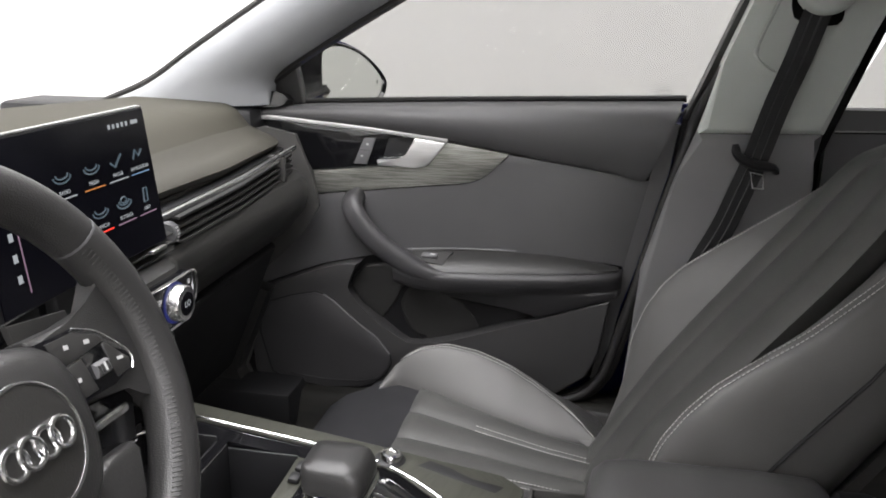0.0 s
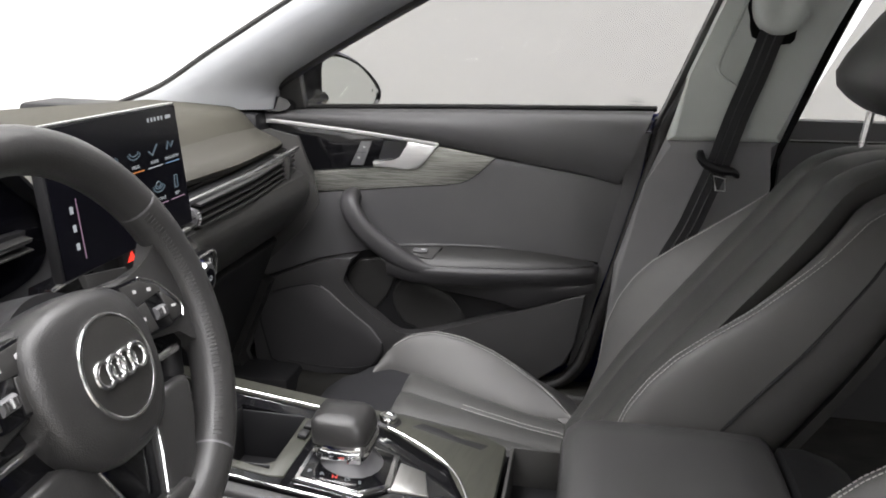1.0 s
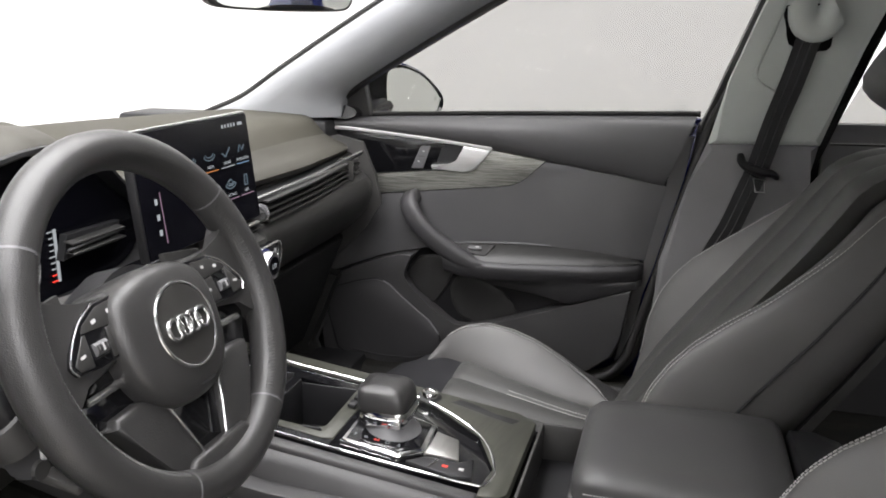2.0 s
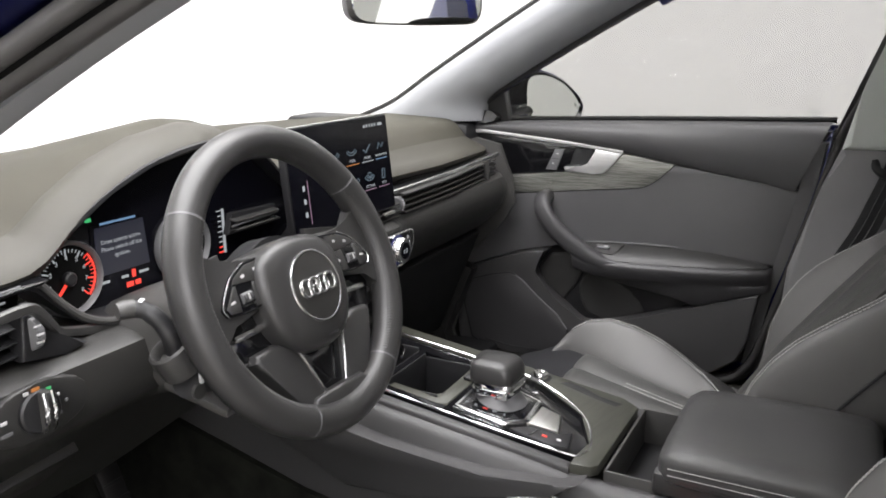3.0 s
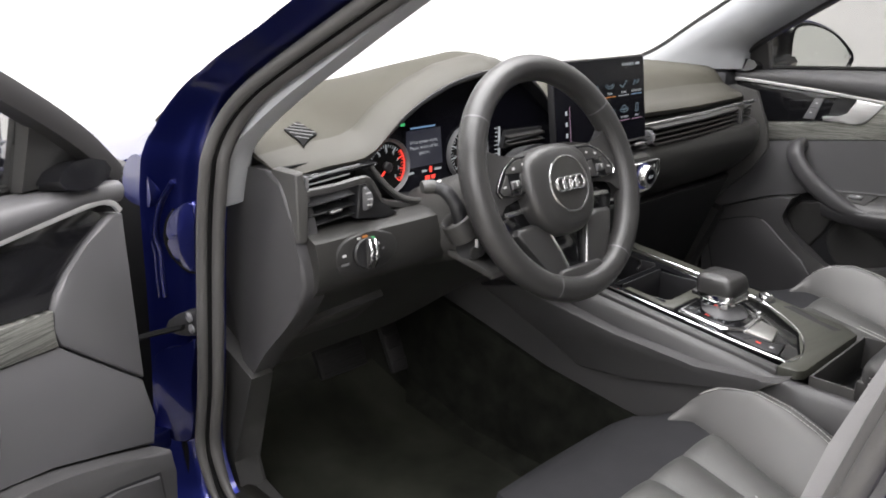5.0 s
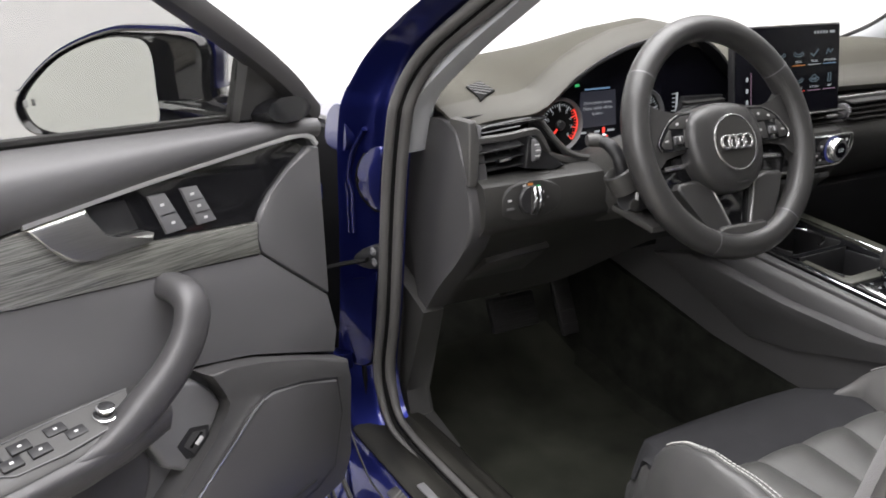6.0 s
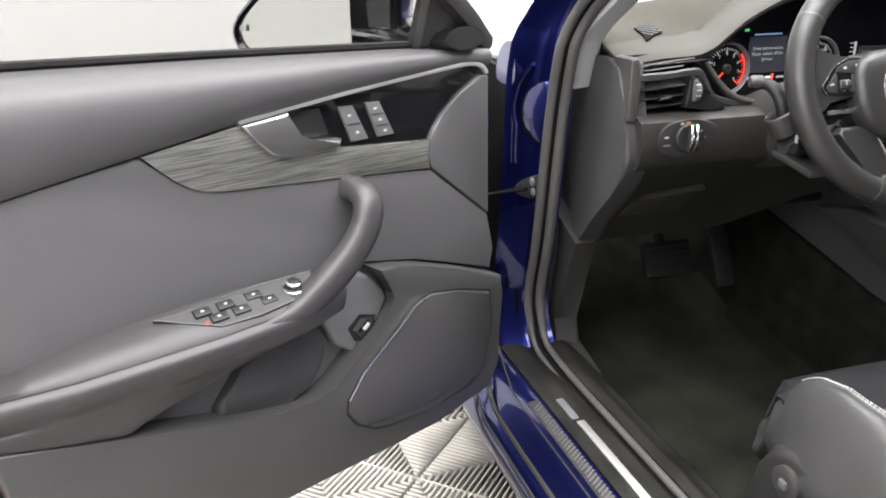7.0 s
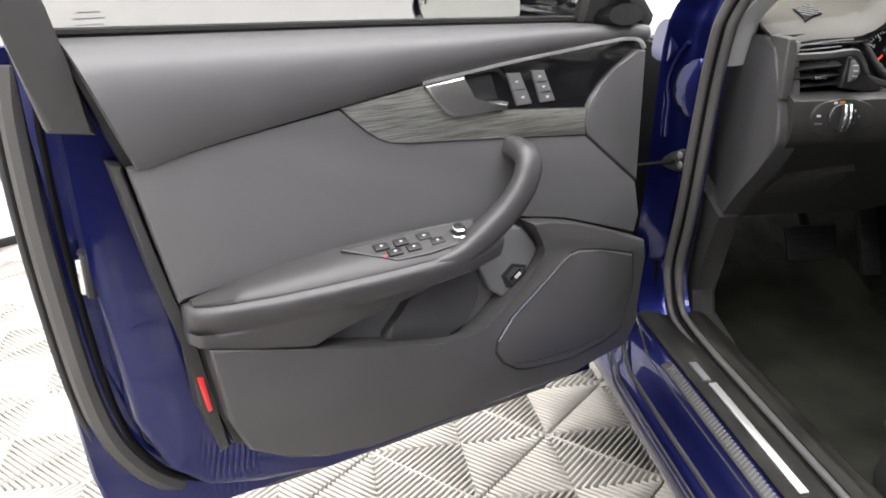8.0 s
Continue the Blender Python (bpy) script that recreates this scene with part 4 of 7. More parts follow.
def mirror_unit(d, s):
    """Door mirror: shell, glass, foot."""
    go = 0.022 if s < 0 else 0.0
    a, b = Vector((-0.165 + go, 1.025, 0)), Vector((-0.262 + go, 0.855, 0))
    along = (b - a).normalized()
    ahead = Vector((-along.y, along.x, 0)) * -1
    if ahead.x > 0:
        ahead = -ahead
    L = (b - a).length
    shape = [(0.0, 0.962), (0.006, 0.935), (0.03, 0.921), (0.09, 0.914), (0.16, 0.912), (L, 0.915), (L + 0.004, 0.98), (L, 1.035), (0.165, 1.047), (0.12, 1.043), (0.065, 1.022), (0.022, 0.990)]
    face = curve_through([(u, v, 0) for u, v in shape], 4, True)
    wide = [(u + (0.05 if u >= L else 0.0), v) for u, v in shape]
    pts = curve_through([(u, v, 0) for u, v in wide], 4, True)
    cu, cv = 0.11, 0.98

    def at(u, v, depth, k=1.0):
        p = a + along * (cu + (u - cu) * k) + ahead * depth
        return (p.x, s * p.y, cv + (v - cv) * k)

    shell = part("mirror_shell", loft([[at(p.x, p.y, dp, k) for p in pts] for dp, k in ((0.006, 0.93), (0.0, 0.985), (0.004, 1.03), (0.02, 1.06), (0.06, 1.03), (0.09, 0.86), (0.108, 0.5), (0.112, 0.1))]), "gloss", d, "glossy dark door mirror housing")
    part("mirror_cap", loft([[at(p.x, max(p.y, 0.975) + 0.002, dp, k) for p in pts] for dp, k in ((0.012, 1.065), (0.03, 1.085), (0.062, 1.05), (0.094, 0.88), (0.112, 0.5), (0.116, 0.1))]), "paint", shell, "dark blue mirror cap")
    part("mirror_glass", loft([[at(p.x, p.y, dp + 0.07 * (cu - p.x), k) for p in face] for dp, k in ((0.014, 0.9), (-0.002, 0.9))]), "mirror", shell, "mirror glass reflecting the pale wall")
    p = a + along * 0.016 + ahead * -0.0025
    part("warning_lamp", block((0.006, 0.002, 0.009), 0.001, pose(p.x, s * p.y, 0.962, 0, 0, s * 60)), "mark", shell, "small white blind-spot lamp")
    part("mirror_foot", tube([(-0.30, s * 0.70, 0.955), (-0.30, s * 0.78, 0.945), (-0.285, s * 0.87, 0.955)], [0.022, 0.026, 0.03], 10, (1.6, 0.7)), "gloss", shell, "black mirror foot")
    return shell


passenger_door = door(1, None, "closed passenger door panel in dark grey with veneer inlay")
OPEN = Matrix.Translation((-0.037, -1.223, 0.0)) @ Matrix.Rotation(radians(-64), 4, "Z") @ Matrix.Translation((-0.03, 0.715, 0.0))
driver_door = door(-1, OPEN, "open driver's door with grey panel, veneer inlay and blue shell")


# ---- dashboard ----
FACE = (90, 0, 90)
BROW = [(-0.668, 0.905), (-0.60, 0.914), (-0.545, 0.916), (-0.515, 0.926), (-0.478, 0.953), (-0.42, 0.984), (-0.353, 1.006), (-0.268, 1.017), (-0.205, 1.008), (-0.156, 0.985), (-0.112, 0.950), (-0.083, 0.926),
        (-0.04, 0.915), (0.10, 0.905), (0.35, 0.900), (0.60, 0.896), (0.668, 0.888)]
EDGE_X = [(-0.668, -0.215), (-0.55, -0.205), (-0.45, -0.215), (-0.268, -0.225), (-0.156, -0.255), (-0.083, -0.285), (0.02, -0.285), (0.10, -0.225), (0.35, -0.222), (0.60, -0.245), (0.668, -0.275)]


def dash_profile(y):
    """Points of the dash top from the screen's foot to the front lip, at a place across the car."""
    ze, xe = lerp(BROW, y), lerp(EDGE_X, y)
    xf = -0.80 + 0.24 * (y / 0.668) ** 2
    rise = max(0.0, ze - 0.915)
    crown = 0.022 * math.exp(-((y - 0.36) / 0.22) ** 2)
    pts = [(xf, 0.942), (xf + 0.025, 0.955), (-0.52, 0.958 + 0.30 * rise + 0.4 * crown), (-0.40, 0.950 + 0.66 * rise + crown), (min(-0.315, xe - 0.085), 0.942 + 0.92 * rise + crown), (xe - 0.052, ze + 0.021 - 0.05 * rise + 0.5 * crown)]
    return [(p.x, y, p.z) for p in curve_through([(x, y, z) for x, z in pts], 4)] + [(xe - 0.036, y, ze + 0.0155), (xe - 0.018, y, ze + 0.009), (xe - 0.005, y, ze + 0.003), (xe + 0.001, y, ze - 0.004), (xe - 0.006, y, ze - 0.014), (xe - 0.05, y, ze - 0.018)]


SECTION_L = [(-0.34, 0.885), (-0.250, 0.880), (-0.246, 0.836), (-0.172, 0.833), (-0.157, 0.826), (-0.150, 0.800), (-0.156, 0.768), (-0.167, 0.755), (-0.218, 0.730), (-0.345, 0.585), (-0.42, 0.59), (-0.46, 0.80)]
SECTION_C = [(-0.34, 0.885), (-0.235, 0.880), (-0.215, 0.850), (-0.185, 0.842), (-0.168, 0.832), (-0.160, 0.81), (-0.162, 0.775), (-0.180, 0.745), (-0.22, 0.70), (-0.26, 0.66), (-0.42, 0.66), (-0.46, 0.80)]
SECTION_R = [(-0.34, 0.885), (-0.245, 0.880), (-0.232, 0.842), (-0.205, 0.835), (-0.196, 0.822), (-0.196, 0.80), (-0.206, 0.772), (-0.232, 0.742), (-0.265, 0.715), (-0.30, 0.695), (-0.42, 0.69), (-0.46, 0.80)]


def dash_section(y):
    keys = [(-0.665, SECTION_L), (-0.40, SECTION_L), (-0.24, SECTION_C), (0.09, SECTION_C), (0.16, SECTION_R), (0.60, SECTION_R), (0.662, [(x - 0.03, z) for x, z in SECTION_R])]
    for (y0, a), (y1, b) in zip(keys, keys[1:]):
        if y0 <= y <= y1:
            k = (y - y0) / (y1 - y0)
            k = k * k * (3 - 2 * k)
            well = 0.836 if -0.525 < y < -0.08 else 9.0
            return [(p[0] * (1 - k) + q[0] * k, y, min(well - 0.0004 * i, p[1] * (1 - k) + q[1] * k) if i < 4 else p[1] * (1 - k) + q[1] * k) for i, (p, q) in enumerate(zip(a, b))]
    return None


def slats(parent, n, y0, y1, z0, z1, x, mat="dark", tilt=20, depth=0.022, label=""):
    for i in range(n):
        z = z0 + (z1 - z0) * (i + 0.5) / n
        part("slat", block((depth, y1 - y0, 0.0025), 0.001, pose(x, (y0 + y1) / 2, z, 0, tilt)), mat, parent, label)


def dashboard():
    d = thing("dashboard", "dark grey soft-touch dashboard with vents and chrome strips", "dashboard")
    ys = list(np.linspace(-0.668, -0.56, 6)) + list(np.linspace(-0.54, -0.06, 44)) + list(np.linspace(-0.04, 0.668, 26))
    part("top_pad", sheet([dash_profile(y)[:-6] for y in ys], 0.006), "dash", d, "grained grey-olive dash top with instrument hood", angle=50)
    part("hood_lip", sheet([[(dash_profile(y)[-7][0] - 0.004, y, dash_profile(y)[-7][2] - 0.003)] + dash_profile(y)[-7:] for y in ys], 0.005), "lip", d, "smooth grey front lip of the dash top, toned slightly paler as if lit", angle=50)
    fine = list(np.linspace(-0.660, -0.526, 10)) + list(np.linspace(-0.524, -0.081, 26)) + list(np.linspace(-0.079, 0.658, 30))
    part("fascia", loft([[Vector(p) for p in dash_section(y)] for y in fine]), "fascia", d, "dark grey curved dash face", angle=35)

    def face(x):
        return lambda u, w, v: (x + w, u, v)

    # demister vent on the driver's corner
    def on_top(x, y, lift=0.0):
        pts = dash_profile(y)[:-2]
        return (x, y, float(np.interp(x, [p[0] for p in pts], [p[2] for p in pts])) + lift)

    A, B, D = Vector((-0.318, -0.592, 0)), Vector((-0.346, -0.550, 0)), Vector((-0.248, -0.608, 0))
    field = [[on_top(*(A + (B - A) * q + (D - A) * r).xy, 0.0016) for q in np.linspace(0, 1, 6)] for r in np.linspace(0, 1, 10)]
    dv = part("demister_vent", sheet(field, 0.002), "pit", d, "black demister vent in the dash corner", smooth=False)
    for c in (-0.66, -0.36, -0.06, 0.24, 0.54):
        ends = [A + (B - A) * q + (D - A) * (q + c) for q in (max(0.0, -c) + 0.03, min(1.0, 1 - c) - 0.03)]
        part("slat", tube([on_top(o.x, o.y, 0.0038) for o in (ends[0].lerp(ends[1], k / 4) for k in range(5))], 0.0010, 6), "switch", dv)
    # left vent group
    part("vent_recess", slab([(-0.664, 0.828), (-0.560, 0.838), (-0.535, 0.922), (-0.662, 0.914)], face(-0.250), 0.0, 0.030, 0.001), "pit", d, "black recess of the corner vents")
    up = part("upper_vent", slab([(-0.652, 0.8985), (-0.540, 0.9045), (-0.530, 0.9085), (-0.652, 0.9035)], face(-0.222), 0.0, 0.034, 0.0015), "gloss", d, "black upper slot vent")
    part("vent_blade_line", tube(curve_through([(-0.184, -0.565, 0.9115), (-0.184, -0.61, 0.9085), (-0.184, -0.646, 0.9035), (-0.183, -0.650, 0.900), (-0.182, -0.645, 0.8975), (-0.181, -0.61, 0.9000), (-0.180, -0.585, 0.902)], 4), 0.0011, 6), "switch", up, "thin pale edge of the blade")
    rail = curve_through([(-0.184, -0.668, 0.8875), (-0.177, -0.657, 0.8885), (-0.171, -0.615, 0.8905), (-0.167, -0.580, 0.8945), (-0.167, -0.567, 0.8925), (-0.171, -0.555, 0.880), (-0.178, -0.543, 0.866), (-0.190, -0.528, 0.853), (-0.200, -0.500, 0.843), (-0.204, -0.460, 0.834), (-0.196, -0.420, 0.832)], 5)
    part("vent_frame", tube(rail, 0.0055, 10, (0.9, 1.0), squash=3.5), "hard", d, "dark grey frame round the corner vent")
    part("vent_side", slab([(-0.5785, 0.841), (-0.5735, 0.890), (-0.560, 0.882), (-0.545, 0.862), (-0.528, 0.846), (-0.505, 0.838), (-0.53, 0.832)], face(-0.225), 0.0, 0.050, 0.004, 3), "dark", d, "dark frame beside the corner vent")
    part("vent_frame_edge", slab([(-0.673, 0.915), (-0.661, 0.917), (-0.6565, 0.886), (-0.6565, 0.838), (-0.662, 0.824), (-0.674, 0.828)], face(-0.225), 0.0, 0.053, 0.004, 3), "soft", d, "grey upright edge of the vents")
    part("vent_notch", block((0.010, 0.005, 0.018), 0.001, pose(-0.178, -0.6555, 0.901)), "switch", up)
    vent = part("corner_vent", slab([(-0.656, 0.836), (-0.578, 0.843), (-0.5735, 0.888), (-0.656, 0.882)], face(-0.218), 0.0, 0.006, 0.001), "pit", d, "black adjustable corner vent")
    for z in (0.847, 0.860, 0.8735):
        part("slat", block((0.024, 0.080, 0.0020), 0.0008, pose(-0.194, -0.616, z, 4, 14)), "dark", vent)
    for y in (-0.640, -0.613, -0.590):
        part("vane", block((0.016, 0.0016, 0.042), 0.0006, pose(-0.204, y, 0.861)), "dark", vent)
    part("vent_tab", block((0.012, 0.019, 0.0042), 0.0018, pose(-0.178, -0.613, 0.858, 6, 0, 0)), "chrome", vent, "metal-edged vent tab")
    part("vent_wheel", turned([(0.015, -0.004), (0.0165, -0.003), (0.0165, 0.003), (0.015, 0.004)], pose(-0.1795, -0.566, 0.866, 90, 0, 12), 24), "switch", vent, "ribbed vent wheel")
    for k in range(6):
        a = radians(-35 + 14 * k)
        part("wheel_rib", block((0.002, 0.0072, 0.0016), 0, pose(-0.1795 + 0.0166 * math.cos(a), -0.566, 0.866 + 0.0166 * math.sin(a), 0, -math.degrees(a))), "mark" if k % 2 else "switch", vent)
    # light switch panel
    lp = part("light_switch_panel", slab([(-0.640, 0.800), (-0.632, 0.818), (-0.612, 0.828), (-0.575, 0.8285), (-0.548, 0.820), (-0.538, 0.803), (-0.545, 0.784), (-0.570, 0.775), (-0.612, 0.775), (-0.634, 0.783)], lambda u, w, v: (-0.1545 - 0.15 * max(0.0, 0.80 - v) + w, u + 0.005, v), 0.0, 0.006, 0.002, round_n=2), "hard", d, "black light switch panel")
    part("light_switch", turned([(0.021, -0.004), (0.021, 0.004), (0.019, 0.006), (0.002, 0.006)], pose(-0.149, -0.588, 0.803, 0, 86), 28), "dark", lp, "round black light switch")
    for dy, mat in ((-0.004, "chrome"), (0.0045, "bright")):
        part("switch_grip", tube(curve_through([(-0.140, -0.588 + dy + 0.002, 0.784), (-0.131, -0.588 + dy - 0.001, 0.795), (-0.130, -0.588 + dy, 0.809), (-0.138, -0.588 + dy + 0.004, 0.822)], 5), 0.0022, 8), mat, lp, "chrome grip of the light switch")
    part("switch_core", slab([(-0.592, 0.783), (-0.583, 0.783), (-0.581, 0.822), (-0.590, 0.823)], face(-0.150), 0.0, 0.014, 0.002), "hard", lp)
    for y, z, wd, mat in ((-0.624, 0.806, 0.006, "mark"), (-0.623, 0.794, 0.012, "switch"), (-0.600, 0.8245, 0.005, "mark"), (-0.590, 0.8255, 0.008, "lit_amber"), (-0.577, 0.8215, 0.005, "lit_green"), (-0.569, 0.812, 0.005, "mark"), (-0.560, 0.803, 0.003, "switch"), (-0.569, 0.793, 0.006, "switch")):
        part("switch_symbol", block((0.001, wd, 0.0030), 0, pose(-0.1462, y, z)), mat, lp)
    # end cap towards the door
    cap = [(-0.205, 0.90), (-0.262, 0.912), (-0.315, 0.900), (-0.352, 0.86), (-0.365, 0.77), (-0.352, 0.68), (-0.335, 0.612), (-0.322, 0.590), (-0.270, 0.648), (-0.200, 0.715), (-0.165, 0.770), (-0.178, 0.83)]
    part("end_cap", slab(cap, lambda u, w, v: (u, -0.640 - w, v), 0.0, 0.036, 0.030, 8, round_n=3), "arm", d, "grey end cover of the dash")
    part("end_cap", slab([(u - 0.03, v) for u, v in cap], lambda u, w, v: (u, 0.652 + w, v), 0.0, 0.016, 0.008, 3), "soft", d, "grey end cover of the dash")
    part("tweeter_corner", slab([(-0.30, 0.895), (-0.37, 0.935), (-0.335, 0.952), (-0.285, 0.92)], lambda u, w, v: (u, -0.675 + w, v), 0.0, 0.045, 0.010, 3), "hard", d, "dark corner piece beside the dash top")
    # knee panel seams and trays
    part("knee_flap", slab([(-0.62, 0.05), (-0.50, 0.05), (-0.49, 0.135), (-0.60, 0.12)], lambda u, w, v: (-0.345 + 0.85 * v + w * 0.7, u, 0.592 + 0.72 * v - w * 0.7), -0.020, -0.006, 0.003), "hard", d, "fuse flap under the dash")
    # under panel and glove box get near-black colour for the shade below the dash
    part("under_panel", block((0.30, 0.50, 0.02), 0.006, pose(-0.50, -0.40, 0.60, 0, -8)), "dark", d, "panel under the dash, coloured near-black for its shade")
    part("glove_box", slab([(0.13, 0.44), (0.64, 0.44), (0.64, 0.70), (0.13, 0.70)], lambda u, w, v: (-0.42 + 0.42 * (v - 0.44) + w, u, v), 0.0, 0.04, 0.015, 3), "dark", d, "glove box lid coloured near-black for the footwell shade")
    # passenger vents between two strips
    band = lambda y: lerp([(0.0, -0.205), (0.12, -0.203), (0.35, -0.208), (0.60, -0.232), (0.64, -0.240)], y)  # noqa: E731
    part("chrome_strip", tube([(band(y) + 0.012, y, 0.8835) for y in np.linspace(0.075, 0.615, 14)], 0.0042, 8, squash=3), "chrome", d, "satin chrome strip above the vents")
    pv = part("vent_band", loft([[(band(y) + dx, y, z) for dx, z in ((-0.03, 0.879), (-0.010, 0.879), (-0.016, 0.86), (-0.010, 0.838), (-0.03, 0.836))] for y in np.linspace(0.06, 0.63, 14)]), "dark", d, "black recess of the passenger vents")
    for i in range(4):
        z = 0.8435 + i * 0.0098
        rows = [[(band(y) + a, y, z + b) for a, b in ((-0.012, 0.002), (0.010 - i * 0.0005, -0.001), (0.010 - i * 0.0005, -0.0038), (-0.012, -0.001))] for y in np.linspace(0.165, 0.535, 12)]
        part("slat", loft(rows), "hard", pv, "long black vent slat")
        rows = [[(band(y) + a, y, z + b) for a, b in ((-0.012, 0.002), (0.008, -0.001), (0.008, -0.0038), (-0.012, -0.001))] for y in np.linspace(0.550, 0.615, 5)]
        part("slat", loft(rows), "hard", pv)
    part("vent_divider", block((0.03, 0.012, 0.046), 0.003, pose(-0.226, 0.543, 0.859, 0, 0, 8)), "soft", pv)
    part("vent_wheel", turned([(0.013, -0.006), (0.014, -0.005), (0.014, 0.005), (0.013, 0.006)], pose(-0.200, 0.143, 0.858, 90), 22), "switch", pv, "ribbed vent wheel")
    for k in range(5):
        part("wheel_mark", block((0.002, 0.003, 0.0016), 0, pose(-0.1862 - 0.0008 * abs(k - 2), 0.143, 0.850 + 0.004 * k)), "mark", pv)
    cv = part("centre_vent", slab([(0.02, 0.838), (0.128, 0.838), (0.128, 0.874), (0.02, 0.874)], face(-0.206), 0.0, 0.008, 0.002), "dark", d, "black centre vent")
    slats(cv, 3, 0.025, 0.123, 0.842, 0.872, -0.192, "hard", 15)
    part("vent_tab", block((0.008, 0.030, 0.005), 0.002, pose(-0.180, 0.085, 0.856)), "alu", cv)
    lv = part("centre_vent", slab([(-0.225, 0.880), (-0.130, 0.880), (-0.125, 0.905), (-0.215, 0.908)], face(-0.250), 0.0, 0.010, 0.002), "dark", d, "black slot vent beside the instruments")
    slats(lv, 2, -0.22, -0.13, 0.882, 0.905, -0.236, "hard", 10, 0.014)
    part("vent_edge", tube([(-0.232, -0.225, 0.893), (-0.232, -0.13, 0.896)], 0.0014, 6), "switch", lv)
    # shelf edge, hazard switch and climate panel
    part("shelf_edge", tube(curve_through([(-0.182, -0.172, 0.832, ), (-0.180, -0.178, 0.850), (-0.182, -0.165, 0.860), (-0.186, -0.05, 0.862)], 5), 0.0016, 6), "chrome", d, "thin chrome line under the screen")
    part("centre_shelf", slab([(-0.172, 0.834), (0.0, 0.832), (0.0, 0.861), (-0.168, 0.859)], face(-0.212), 0.0, 0.026, 0.003), "gloss", d, "glossy black band under the screen")
    hz = part("hazard_switch", block((0.012, 0.030, 0.022), 0.002, pose(-0.1725, -0.058, 0.865)), "dark", d, "black hazard switch")
    part("hazard_triangle", slab([(-0.066, 0.859), (-0.050, 0.859), (-0.058, 0.871)], face(-0.1663), 0.0, 0.0006), "lit_red", hz, "lit red triangle")
    cp = part("climate_panel", slab([(-0.150, 0.785), (-0.135, 0.776), (0.062, 0.776), (0.088, 0.782), (0.108, 0.800), (0.108, 0.826), (-0.155, 0.832)], face(-0.168), 0.0, 0.016, 0.003), "gloss", d, "glossy black climate panel")
    part("climate_frame", tube(curve_through([(-0.151, -0.12, 0.7755), (-0.151, 0.06, 0.7755), (-0.151, 0.089, 0.7815), (-0.151, 0.1085, 0.800), (-0.151, 0.1085, 0.8265), (-0.151, 0.06, 0.8285), (-0.151, -0.12, 0.832)], 4), 0.0018, 6), "chrome", cp, "chrome line round the climate panel")
    for y in (-0.118, 0.062):
        kn = part("climate_dial", turned([(0.021, -0.002), (0.021, 0.012), (0.019, 0.015), (0.014, 0.0155)], pose(-0.152, y, 0.803, 0, 90)), "chrome", cp, "chrome temperature dial")
        part("dial_ring", turned([(0.0235, 0.0), (0.0235, 0.0012), (0.021, 0.0014)], pose(-0.1518, y, 0.803, 0, 90)), "lit_blue", kn, "faint blue glowing ring")
        part("dial_display", turned([(0.0135, 0.0), (0.0135, 0.0008)], pose(-0.1368, y, 0.803, 0, 90)), "screen", kn)
        lettering("dial_text", "LO", 0.010, pose(-0.1357, y, 0.803, *FACE), "lit_white", kn)
    for y in (-0.075, -0.045, -0.015, 0.015):
        part("climate_key", block((0.004, 0.020, 0.010), 0.001, pose(-0.151, y, 0.796)), "dark", cp)
        part("key_symbol", block((0.0006, 0.006, 0.003), 0, pose(-0.1487, y, 0.796)), "mark", cp)
    for z in (0.787, 0.811):
        part("key_symbol", block((0.0006, 0.005, 0.003), 0, pose(-0.1515, 0.030, z)), "mark", cp)
        part("key_symbol", block((0.0006, 0.004, 0.005), 0, pose(-0.1515, 0.096, z + 0.006)), "mark", cp)
    ks = part("key_row", block((0.012, 0.20, 0.012), 0.002, pose(-0.172, -0.02, 0.755)), "gloss", d, "row of grey keys under the climate panel")
    for i in range(7):
        part("row_key", block((0.005, 0.024, 0.008), 0.001, pose(-0.165, -0.10 + i * 0.027, 0.755)), "switch", ks)
    part("passenger_ledge", block((0.045, 0.035, 0.010), 0.003, pose(-0.245, 0.140, 0.897, 0, -6)), "gloss", d, "small black piece beside the screen")
    return d


dash = dashboard()


